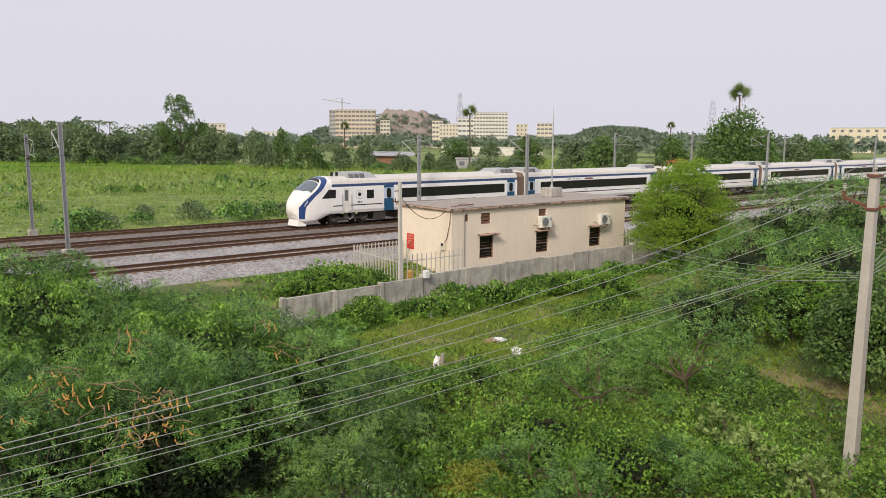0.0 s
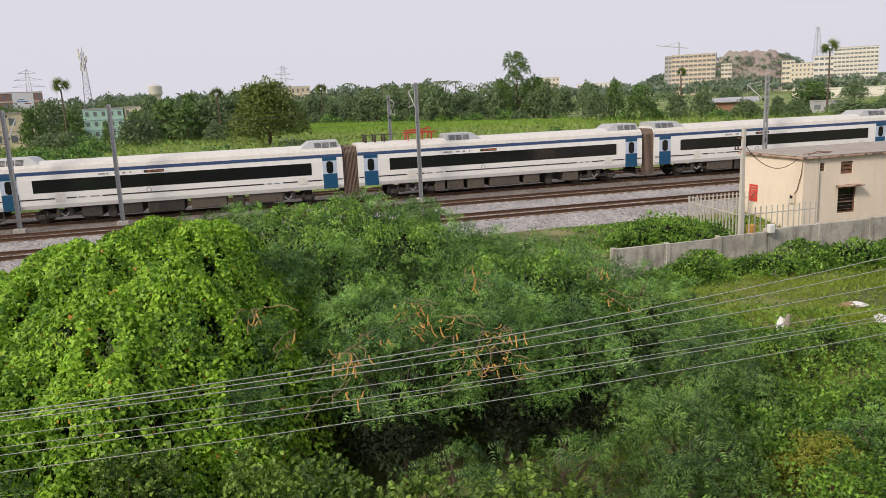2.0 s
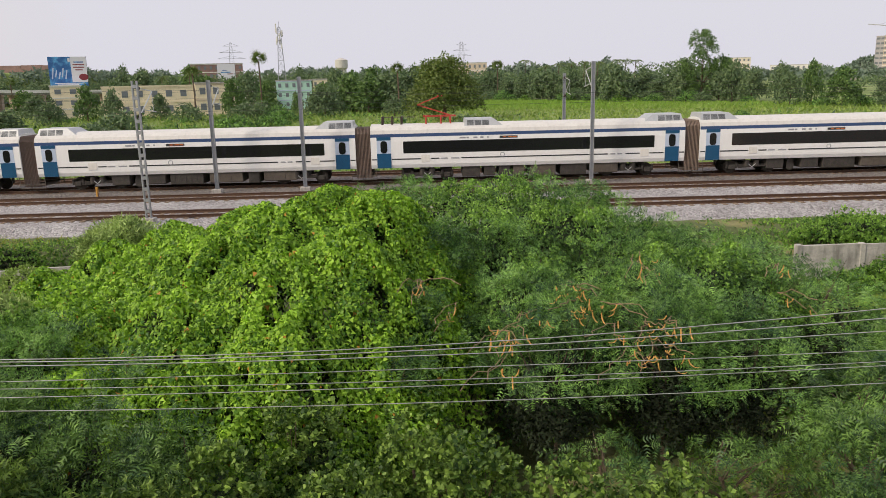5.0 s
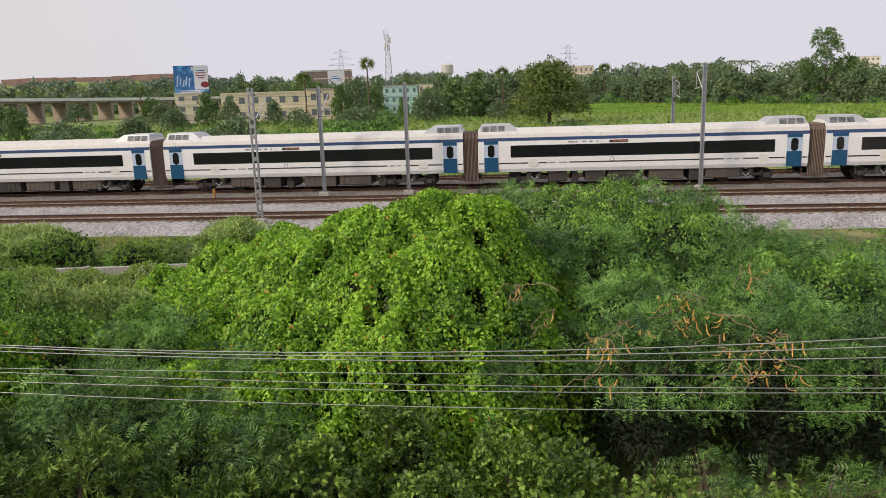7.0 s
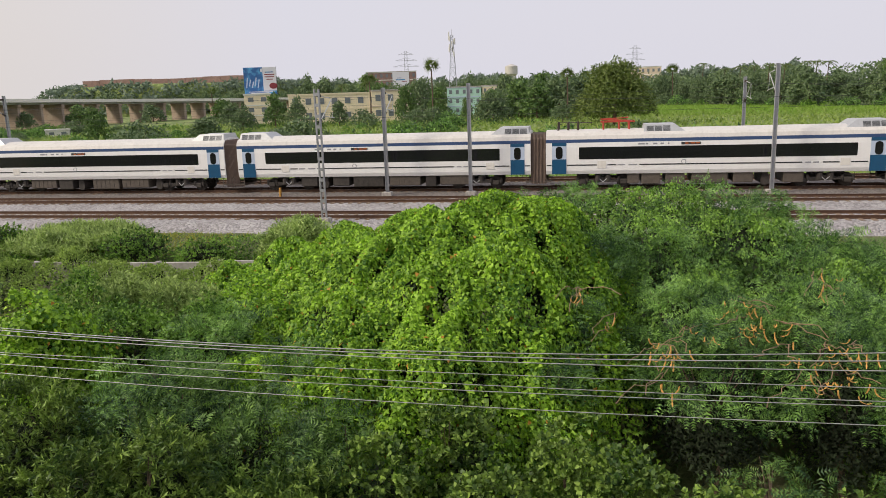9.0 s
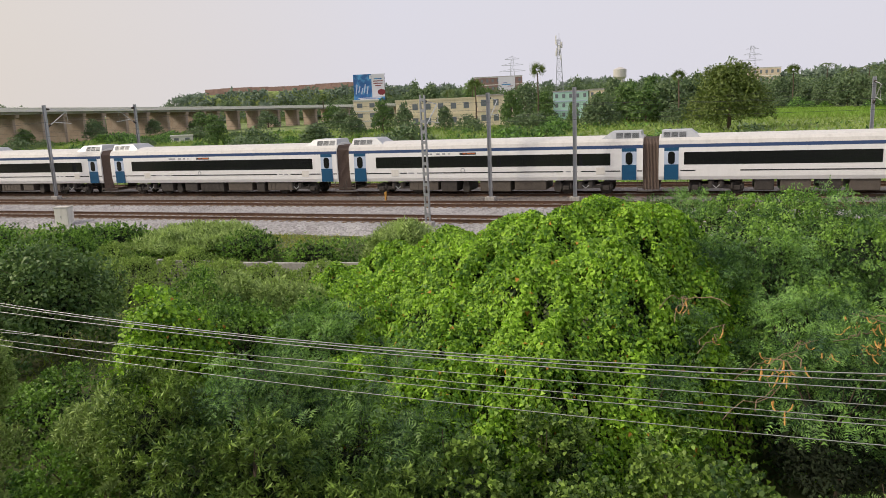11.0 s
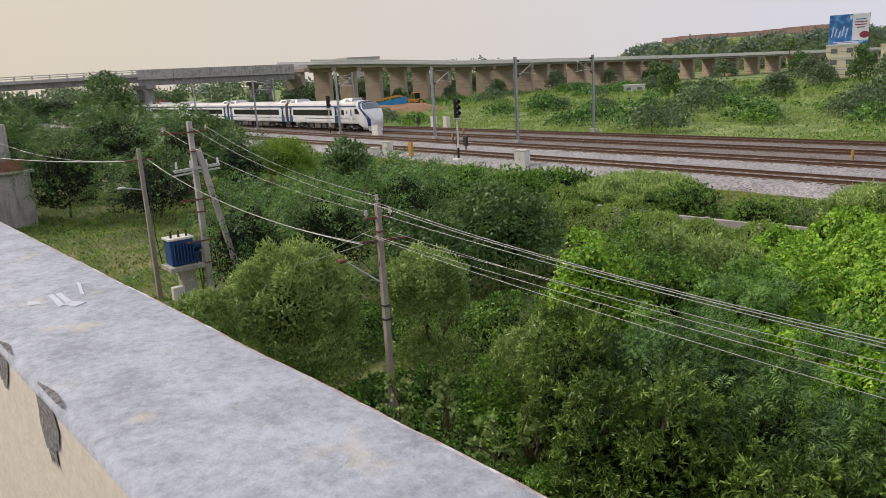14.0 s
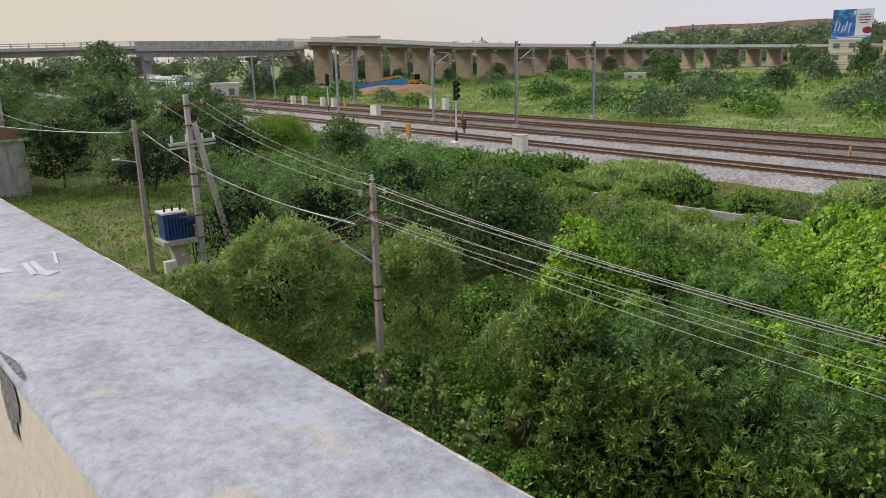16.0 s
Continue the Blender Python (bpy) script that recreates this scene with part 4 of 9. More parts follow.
lifted = set()
for ob in train.children_recursive:
    me = ob.data
    if me.name in lifted or ob.name.startswith(("bogie", "wheelset", "brace")):
        continue
    lifted.add(me.name)
    for v in me.vertices:                       # bodies raised over their bogies to fit the camera's view
        v.co.z += LIFT * float(smooth(0.40, 0.68, v.co.z))
TRAIN_X, TRAIN_V = 54.4, 35.83      # first gangway's place at 0 s, and the speed


def motions():
    walk(train, [(t, pose(TRAIN_X - TRAIN_V * t + (0.4 if t == 0 else 0.1), TRACKS[2], 0)) for t in (0.0, 2.0, 4.0, 6.0, 8.0, 10.0, 12.0, 14.0, 16.0)])

# ---- masts, overhead line, signals and cabinets ----
def lattice_mast(x, y, h, lean, cant, label):
    """Portal-type steel mast of two channels with batten plates, on a concrete block, with a cantilever towards +y or -y."""
    m = empty("overhead_mast", x, y, 0)
    tagged(m, label, "railway mast", "overhead line masts")
    bm = bmesh.new()
    box(bm, -0.35, -0.3, -0.75, 0.35, 0.3, 0.05, 0.03)
    part("footing", bm, M["concrete"], m)
    bm = bmesh.new()
    for s in (-1, 1):
        box(bm, s * 0.13 - 0.035, -0.09, 0.04, s * 0.13 + 0.035, 0.09, h)
    for k in range(int(h / 0.62)):
        box(bm, -0.10, -0.095, 0.35 + k * 0.62, 0.10, -0.083, 0.53 + k * 0.62)
        box(bm, -0.10, 0.083, 0.35 + k * 0.62, 0.10, 0.095, 0.53 + k * 0.62)
    part("post", bm, M["steel"], m, "grey steel channels with batten plates")
    cantilever(m, h, cant)
    return m


def cantilever(m, h, s):
    bm = bmesh.new()
    rod(bm, (0, s * 0.1, h - 0.35), (0, s * 2.3, h - 0.55), 0.03, 0.03, 6)
    rod(bm, (0, s * 0.1, h - 2.0), (0, s * 2.5, h - 0.6), 0.035, 0.035, 6)
    rod(bm, (0, s * 0.9, h - 1.55), (0, s * 2.9, h - 1.75), 0.03, 0.03, 6)
    rod(bm, (0, s * 2.5, h - 0.62), (0, s * 2.5, h - 1.7), 0.014, 0.014, 5)
    part("cantilever", bm, M["silver"], m, "tubular cantilever arm")
    for p, q in (((0, s * 0.12, h - 1.98), (0, s * 0.5, h - 1.76)), ((0, s * 0.12, h - 0.35), (0, s * 0.55, h - 0.39))):
        bm = bmesh.new()
        p, q = Vector(p), Vector(q)
        side = Vector((1, 0, 0))
        up = (q - p).normalized().cross(side)
        rings = []
        for k in range(13):
            r, c = (0.10 if k % 2 else 0.05), p.lerp(q, k / 12)
            rings.append([bm.verts.new(c + (side * math.cos(i * math.pi / 4) + up * math.sin(i * math.pi / 4)) * r) for i in range(8)])
        for ra, rb in zip(rings[:-1], rings[1:]):
            for i in range(8):
                bm.faces.new((ra[i], ra[(i + 1) % 8], rb[(i + 1) % 8], rb[i]))
        part("insulator", bm, M["insul"], m)


def beam_mast(x, y, h, cant, label, lean=0.0):
    """Rolled-section mast."""
    m = empty("overhead_mast", x, y, 0)
    tagged(m, label, "railway mast", "overhead line masts")
    bm = bmesh.new()
    box(bm, -0.35, -0.3, -0.85, 0.35, 0.3, 0.05, 0.03)
    part("footing", bm, M["concrete"], m)
    bm = bmesh.new()
    box(bm, -0.11, -0.012, 0.04, 0.11, 0.012, h)
    box(bm, -0.125, -0.11, 0.04, -0.105, 0.11, h)
    box(bm, 0.105, -0.11, 0.04, 0.125, 0.11, h)
    part("post", bm, M["steel"], m, "grey steel I-section")
    if cant:
        cantilever(m, h, cant)
    return m


MAST_Y, MAST_FAR, MAST_NEAR = 53.4, 66.6, 41.9
lattice_mast(40.7, MAST_Y, 7.7, 0, 1, "grey lattice overhead mast behind the hut roof")
lattice_mast(54.3, MAST_Y, 7.9, 0, 1, "grey lattice overhead mast with cantilever between tracks")
lattice_mast(101.9, MAST_Y, 8.4, 0, 1, "grey lattice overhead mast with cantilever between tracks")
lattice_mast(138.0, MAST_Y, 8.6, 0, 1, "grey lattice overhead mast with cantilever between tracks")
lattice_mast(-15.75, MAST_NEAR, 7.55, 0, 1, "grey lattice overhead mast standing beside the near track")
beam_mast(11.7, MAST_Y, 8.3, 1, "slim grey steel mast with raking bracket")
beam_mast(-8.75, MAST_Y, 7.7, 0, "slim plain grey steel mast between tracks")
beam_mast(-15.0, MAST_Y, 7.6, 1, "slim grey steel mast with raking bracket between tracks")
beam_mast(-56.6, MAST_Y, 8.3, 1, "slim grey steel mast with cantilever between tracks")
lattice_mast(-70.6, MAST_Y, 7.9, 0, 1, "grey lattice overhead mast between tracks")
lattice_mast(-92.5, MAST_Y, 7.9, 0, 1, "grey lattice overhead mast near the signal")
beam_mast(-120.0, MAST_Y, 7.9, 1, "slim grey steel mast far along the line")
beam_mast(-148.0, MAST_Y, 7.9, 1, "slim grey steel mast far along the line")
for fx, fh in ((12.1, 7.6), (-58.0, 8.2), (85.0, 8.4), (103.8, 8.8), (-110.0, 8.2), (-140.0, 8.2), (133.0, 8.6)):
    beam_mast(fx, MAST_FAR, fh, -1, "rust-spotted steel mast on the far side of the line")

line = empty("overhead_wires")
tagged(line, "thin overhead contact and catenary wires above the tracks", "wire", kind="structure")
for y, span in ((TRACKS[2], ((-420, -92.5), (-92.5, -56.6), (-56.6, -15.0), (-15.0, 11.7), (11.7, 54.3), (54.3, 101.9), (101.9, 138.0), (138.0, 420))),
                (TRACKS[3], ((-420, -110), (-110, -58), (-58, 12.1), (12.1, 85), (85, 133), (133, 420))),
                (TRACKS[0] + 0.9, ((-420, -15.75), (-15.75, 54), (54, 420)))):
    tube("contact_wire", [(-420, y, 5.75), (420, y, 5.75)], 0.007, M["cable"], line, n=4)
    for a, b in span:
        tube("catenary_wire", sag((a, y, 7.05), (b, y, 7.05), 0.8, 12), 0.007, M["cable"], line, n=4)


def cabinet(x, y, z, w, d, h, rz=0, label="white steel trackside cabinet on a plinth"):
    c = empty("trackside_cabinet", x, y, z, rz)
    tagged(c, label, "cabinet", "trackside cabinets")
    bm = bmesh.new()
    box(bm, -w / 2 - 0.04, -d / 2 - 0.04, -0.35, w / 2 + 0.04, d / 2 + 0.04, 0.08, 0.015)
    part("plinth", bm, M["concrete_pale"], c)
    bm = bmesh.new()
    box(bm, -w / 2, -d / 2, 0.08, w / 2, d / 2, h, 0.02)
    part("body", bm, M["ivory"], c)
    bm = bmesh.new()
    v = box(bm, -w / 2 - 0.04, -d / 2 - 0.04, h, w / 2 + 0.04, d / 2 + 0.04, h + 0.07, 0.02)
    part("lid", bm, M["concrete_pale"], c)
    bm = bmesh.new()
    box(bm, -w / 2 + 0.05, -d / 2 - 0.016, 0.14, -0.01, -d / 2 - 0.003, h - 0.06)
    part("door", bm, M["ivory"], c)
    bm = bmesh.new()
    box(bm, 0.01, -d / 2 - 0.016, 0.14, w / 2 - 0.05, -d / 2 - 0.003, h - 0.06)
    part("door", bm, M["ivory"], c)
    bm = bmesh.new()
    box(bm, -0.06, -d / 2 - 0.04, h * 0.5, -0.03, -d / 2 - 0.016, h * 0.5 + 0.12)
    part("handle", bm, M["steel"], c)


cabinet(-43.2, 41.2, -0.5, 1.05, 0.7, 1.35, 12)
cabinet(-62.5, 41.3, -0.5, 0.8, 0.7, 1.35, 8)
cabinet(-84.0, 54.0, -0.3, 1.5, 0.7, 1.3)
cabinet(-64.5, 41.0, -0.6, 0.9, 0.6, 0.8, 20)
for bx, by in ((-117, 58.9), (-113, 58.9), (-107, 59.0), (-103.5, 59.0), (-88.5, 66.8), (-85.5, 66.8)):
    cabinet(bx, by, -0.4, 0.85, 0.6, 1.5, label="tall white location box beside the tracks")


def colour_signal(x, y, h, face):
    s = empty("colour_light_signal", x, y, -0.35)
    tagged(s, "white railway signal post with black lamp head and ladder", "railway signal", "signals")
    bm = bmesh.new()
    box(bm, -0.45, -0.4, -0.3, 0.45, 0.4, 0.12, 0.06)
    part("base", bm, M["ivory"], s)
    bm = bmesh.new()
    rod(bm, (0, 0, 0.1), (0, 0, 1.0), 0.10, 0.10, 12)
    part("lower_post", bm, M["black"], s)
    bm = bmesh.new()
    rod(bm, (0, 0, 1.0), (0, 0, h), 0.085, 0.07, 12)
    part("post", bm, M["ivory"], s)
    bm = bmesh.new()
    for q in (-0.17, 0.17):
        rod(bm, (-0.42, q, 0.1), (-0.35, q, h), 0.016, 0.016, 5)
    for k in range(int(h / 0.3)):
        rod(bm, (-0.41, -0.17, 0.3 + k * 0.3), (-0.41, 0.17, 0.3 + k * 0.3), 0.012, 0.012, 5)
    part("ladder", bm, M["cable"], s)
    bm = bmesh.new()
    box(bm, -0.5, -0.3, h - 0.08, 0.45, 0.3, h - 0.03)
    beam(bm, (0, 0, h - 0.6), (0.75, 0, h - 0.1), 0.05)
    part("bracket", bm, M["steel"], s)
    bm = bmesh.new()
    box(bm, -0.10, -0.26, h + 0.05, 0.10, 0.26, h + 1.75, 0.05)
    hd = part("head", bm, M["black"], s)
    for k in range(3):
        bm = bmesh.new()
        rod(bm, (0.10 * face, 0, h + 0.4 + k * 0.5), (0.4 * face, 0, h + 0.44 + k * 0.5), 0.17, 0.19, 12, False)
        part("hood", bm, M["black"], hd)


colour_signal(-51.7, 41.6, 3.6, 1)
colour_signal(-96.0, 57.0 - 3.2, 3.6, 1)
for mx, my, mc, ml in ((-58.4, 41.2, "yellow", "yellow trackside marker box on the ballast"), (-57.6, 47.3, "black", "black trackside signal box on a short post"), (-72.2, 59.0, "yellow", "small yellow marker post on ballast"),
                       (-23.35, 53.1, "yellow", "small yellow marker post on ballast"), (-67.0, 53.1, "yellow", "small yellow marker post on ballast"), (-92.0, 66.5, "black", "black trackside signal box on a short post"), (-120, 58.9, "black", "black trackside signal box on a short post"), (-100, 58.9, "yellow", "yellow trackside marker box on the ballast")):
    mk = empty("marker", mx, my, -0.3)
    tagged(mk, ml, "trackside marker")
    big = 0.26 if (mc == "black" or mx in (-58.4, -100)) else 0.055
    bm = bmesh.new()
    box(bm, -big, -0.12, 0.35 if mc == "black" else 0.0, big, 0.12, 1.3 if mc == "black" or mx in (-58.4, -100) else 0.75, 0.02)
    part("face", bm, M[mc], mk)
    bm = bmesh.new()
    box(bm, -0.06, -0.06, -0.2, 0.06, 0.06, 0.36)
    part("post", bm, M["rust"], mk)

# ---- the relay hut, its yard and the compound wall ----
HX0, HX1, HY0, HY1, HZ0, HZ1 = 28.85, 45.6, 34.6, 39.9, -1.0, 3.02


def wall_with_holes(name, x0, x1, z0, z1, y0, y1, holes, material, parent, label=""):
    """A wall along x, with rectangular openings (x0, x1, z0, z1) that go through it."""
    xs = sorted({x0, x1, *[h[0] for h in holes], *[h[1] for h in holes]})
    zs = sorted({z0, z1, *[h[2] for h in holes], *[h[3] for h in holes]})
    bm = bmesh.new()

    def solid(a, b):
        if a < 0 or b < 0 or a >= len(xs) - 1 or b >= len(zs) - 1:
            return False
        cx, cz = (xs[a] + xs[a + 1]) / 2, (zs[b] + zs[b + 1]) / 2
        return not any(h[0] < cx < h[1] and h[2] < cz < h[3] for h in holes)

    def quad(*p):
        bm.faces.new([bm.verts.new(q) for q in p])
    for a in range(len(xs) - 1):
        for b in range(len(zs) - 1):
            if not solid(a, b):
                continue
            X0, X1, Z0, Z1 = xs[a], xs[a + 1], zs[b], zs[b + 1]
            quad((X0, y0, Z0), (X1, y0, Z0), (X1, y0, Z1), (X0, y0, Z1))
            quad((X1, y1, Z0), (X0, y1, Z0), (X0, y1, Z1), (X1, y1, Z1))
            if not solid(a - 1, b):
                quad((X0, y1, Z0), (X0, y0, Z0), (X0, y0, Z1), (X0, y1, Z1))
            if not solid(a + 1, b):
                quad((X1, y0, Z0), (X1, y1, Z0), (X1, y1, Z1), (X1, y0, Z1))
            if not solid(a, b - 1):
                quad((X0, y1, Z0), (X1, y1, Z0), (X1, y0, Z0), (X0, y0, Z0))
            if not solid(a, b + 1):
                quad((X0, y0, Z1), (X1, y0, Z1), (X1, y1, Z1), (X0, y1, Z1))
    bmesh.ops.remove_doubles(bm, verts=bm.verts, dist=0.0005)
    return part(name, bm, material, parent, label)


hut = empty("relay_hut")
tagged(hut, "single-storey cream plastered railway hut with flat roof", "building")
WINS = ((31.14, 32.3, -0.12, 1.30), (36.21, 37.36, -0.19, 1.20), (41.65, 42.85, -0.25, 1.12))
VENTS = ((29.81, 30.2, 2.30, 2.74), (31.24, 32.04, 2.05, 2.74), (36.4, 37.14, 2.25, 2.74))
wall_with_holes("front_wall", HX0, HX1, HZ0, HZ1, HY0, HY0 + 0.23, [*WINS, *VENTS], M["plaster"], hut)
bm = bmesh.new()
box(bm, HX0, HY0 + 0.23, HZ0, HX0 + 0.23, HY1 - 0.23, HZ1)
part("end_wall", bm, M["plaster"], hut)
bm = bmesh.new()
box(bm, HX1 - 0.23, HY0 + 0.23, HZ0, HX1, HY1 - 0.23, HZ1)
part("end_wall", bm, M["plaster"], hut)
bm = bmesh.new()
box(bm, HX0, HY1 - 0.23, HZ0, HX1, HY1, HZ1)
part("back_wall", bm, M["plaster"], hut)
bm = bmesh.new()
box(bm, HX0 - 0.22, HY0 - 0.22, HZ1, HX1 + 0.22, HY1 + 0.22, HZ1 + 0.10, 0.012)
part("roof_edge", bm, M["fascia"], hut, "stained pinkish roof slab edge")
bm = bmesh.new()
box(bm, HX0 - 0.16, HY0 - 0.16, HZ1 + 0.10, HX1 + 0.16, HY1 + 0.16, HZ1 + 0.17, 0.03)
part("roof", bm, M["roofcrust"], hut, "weathered flat concrete roof")
for x0, x1, z0, z1 in WINS:
    bm = bmesh.new()
    for a, b, c, d in ((x0, x0 + 0.07, z0, z1), (x1 - 0.07, x1, z0, z1), (x0, x1, z0, z0 + 0.07), (x0, x1, z1 - 0.07, z1), (x0, x1, z0 + (z1 - z0) * 0.42, z0 + (z1 - z0) * 0.42 + 0.05)):
        box(bm, a, HY0 + 0.05, c, b, HY0 + 0.12, d)
    w = part("window", bm, M["wood"], hut, "brown wooden window frame")
    bm = bmesh.new()
    box(bm, x0, HY0 + 0.13, z0, x1, HY0 + 0.15, z1)
    part("pane", bm, M["glass"], w)
    for k in range(5):
        bm = bmesh.new()
        rod(bm, (x0 + 0.02, HY0 + 0.04, z0 + 0.2 + k * 0.2), (x1 - 0.02, HY0 + 0.04, z0 + 0.2 + k * 0.2), 0.012, 0.012, 5)
        part("bar", bm, M["steel"] if k == 2 else M["wood"], w)
    bm = bmesh.new()
    box(bm, x0 - 0.18, HY0 - 0.48, z1 + 0.08, x1 + 0.18, HY0, z1 + 0.15, 0.01)
    part("sunshade", bm, M["fascia"], hut, "thin concrete sunshade over the window")
for x0, x1, z0, z1 in VENTS:
    bm = bmesh.new()
    for k in range(3):
        box(bm, x0, HY0 + 0.07, z0 + k * (z1 - z0) / 3, x1, HY0 + 0.1, z0 + (k + 0.75) * (z1 - z0) / 3)
    part("ventilator", bm, M["wood"], hut)
bm = bmesh.new()
rod(bm, (29.78, HY0 - 0.06, 3.0), (29.78, HY0 - 0.06, -0.95), 0.045, 0.045, 8)
part("drain_pipe", bm, M["pole"], hut, "grey drain pipe")


def air_con(x, z):
    a = empty("air_conditioner", x, HY0, z)
    tagged(a, "white outdoor air-conditioner unit on the hut wall", "air conditioner", "outdoor units")
    bm = bmesh.new()
    box(bm, -0.52, -0.46, 0.0, 0.52, -0.1, 0.78, 0.03)
    part("case", bm, M["ivory"], a)
    bm = bmesh.new()
    for r in (0.09, 0.18, 0.28):
        for k in range(16):
            p, q = radians(k * 22.5), radians(k * 22.5 + 22.5)
            beam(bm, (-0.12 + r * math.cos(p), -0.475, 0.38 + r * math.sin(p)), (-0.12 + r * math.cos(q), -0.475, 0.38 + r * math.sin(q)), 0.012)
    part("fan_guard", bm, M["grille"], a)
    bm = bmesh.new()
    rod(bm, (-0.12, -0.467, 0.38), (-0.12, -0.462, 0.38), 0.30, 0.30, 20)
    part("fan", bm, M["steel"], a)
    bm = bmesh.new()
    box(bm, 0.3, -0.468, 0.5, 0.42, -0.461, 0.6)
    part("sticker", bm, M["door_blue"], a)
    for s in (-0.3, 0.3):
        bm = bmesh.new()
        beam(bm, (s, 0.0, -0.03), (s, -0.45, -0.03), 0.05)
        beam(bm, (s, 0.0, -0.3), (s, -0.4, -0.05), 0.035)
        part("bracket", bm, M["rust"], a)
    tube("hose", [(-0.52, -0.2, 0.15), (-0.6, -0.15, 0.1), (-0.75, -0.08, 0.2), (-0.85, 0.02, 0.12)], 0.02, M["cable"], a)


air_con(36.72, 1.50)
air_con(42.85, 1.30)
sg = empty("red_notice_board", HX0, 38.75, 0.75)
tagged(sg, "red notice board with faint lettering on the hut wall", "sign")
bm = bmesh.new()
box(bm, -0.03, -0.37, -0.5, -0.004, 0.37, 0.5)
part("board", bm, M["sign_red"], sg)
for k in range(5):
    bm = bmesh.new()
    w = (0.26, 0.3, 0.2, 0.28, 0.16)[k]
    box(bm, -0.036, -w, 0.32 - k * 0.16, -0.031, w, 0.38 - k * 0.16)
    part("lettering", bm, M["fascia"], sg)
mt = empty("meter_box", HX0, 35.3, 0.8)
tagged(mt, "small beige electricity meter box with cables", "meter box")
bm = bmesh.new()
box(bm, -0.16, -0.2, -0.25, -0.002, 0.2, 0.25, 0.02)
part("case", bm, M["cream"], mt)
bm = bmesh.new()
box(bm, -0.17, -0.1, 0.02, -0.161, 0.1, 0.18)
part("window", bm, M["glass"], mt)
tb = empty("roof_water_block", 40.75, 37.5, HZ1 + 0.17)
tagged(tb, "square concrete pedestal holding a tall thin pole", "pedestal")
bm = bmesh.new()
box(bm, -0.62, -0.5, 0, 0.62, 0.5, 0.68, 0.04)
part("block", bm, M["concrete"], tb)
bm = bmesh.new()
rod(bm, (0, 0, 0.66), (0, 0, 5.9), 0.06, 0.035, 8)
part("pole", bm, M["silver"], tb)
bm = bmesh.new()
rod(bm, (0, 0, 5.9), (0, 0, 6.5), 0.02, 0.012, 6)
rod(bm, (0, 0, 0.66), (0, 0, 0.85), 0.12, 0.1, 8)
part("spike", bm, M["silver"], tb)
svc = empty("service_pole", 23.5, 32.5, -1.2)
tagged(svc, "short white concrete pole with service cables to the hut", "pole")
bm = bmesh.new()
v = box(bm, -0.11, -0.11, -0.4, 0.11, 0.11, 6.25, 0.01)
for q in bm.verts:
    if q.co.z > 3:
        q.co.x *= 0.7
        q.co.y *= 0.7
part("shaft", bm, M["concrete_pale"], svc)
bm = bmesh.new()
beam(bm, (-0.5, 0, 5.2), (0.15, 0, 5.2), 0.05)
beam(bm, (-0.35, 0, 5.75), (0.15, 0, 5.75), 0.05)
part("cross_arm", bm, M["rust"], svc)
for q in (-0.45, -0.3):
    bm = bmesh.new()
    rod(bm, (q, 0, 5.2), (q, 0, 5.36), 0.04, 0.03, 8)
    part("insulator", bm, M["insul"], svc)
tube("service_cable", sag((0.0, 0.1, 5.6), (5.2, 2.4, 4.25), 0.9), 0.02, M["cable"], svc)
tube("service_cable", [(5.2, 2.4, 4.25), (6.6, 2.6, 4.55), (7.2, 2.2, 4.5), (5.3, 2.1, 4.5), (5.28, 2.2, 3.4), (5.3, 2.5, 2.5), (5.22, 2.8, 2.1)], 0.025, M["wood"], svc)


def picket_fence(name, p, q, h, gap, label):
    f = empty(name, p[0], p[1], p[2])
    tagged(f, label, "fence")
    d = Vector(q) - Vector(p)
    n = int(d.length / gap)
    bm = bmesh.new()
    box(bm, -0.03, -0.015, 0.0, 0.03, 0.015, h, 0.0)
    for k in bm.verts:
        if k.co.z > h - 0.01:
            k.co.z -= 0.0
    bm.verts.ensure_lookup_table()
    tip = bm.verts.new((0, 0, h + 0.1))
    top = [k for k in bm.verts if abs(k.co.z - h) < 1e-4]
    first = part("picket", bm, M["concrete_pale"], f)
    for k in range(n + 1):
        at = d * (k / n)
        if k == 0:
            first.location = at
        else:
            share("picket", first.data, f, pose(*at))
    for z in (0.25, h * 0.8):
        bm = bmesh.new()
        beam(bm, (0, 0.03, z), (d.x, d.y + 0.03, z + d.z), 0.05)
        part("rail", bm, M["concrete_pale"], f)


picket_fence("picket_fence", (24.25, 33.3, -1.0), (28.6, 33.3, -1.0), 1.9, 0.32, "pale steel picket fence beside the hut yard")
picket_fence("picket_fence", (24.4, 38.6, -0.9), (28.4, 38.6, -0.9), 1.8, 0.26, "pale picket fence between hut and tracks")
picket_fence("picket_fence", (24.3, 33.4, -1.0), (24.4, 38.5, -0.9), 1.8, 0.3, "pale picket fence closing the hut yard")
picket_fence("picket_fence", (45.9, 34.8, -1.0), (49.5, 34.8, -1.0), 1.7, 0.3, "pale picket fence behind the tree")
gb = empty("yellow_drum", 26.0, 35.0, -1.0)
tagged(gb, "small orange plastic drum in the hut yard", "drum")
bm = bmesh.new()
rod(bm, (0, 0, 0), (0, 0, 0.6), 0.25, 0.25, 14)
part("shell", bm, M["yellow"], gb)


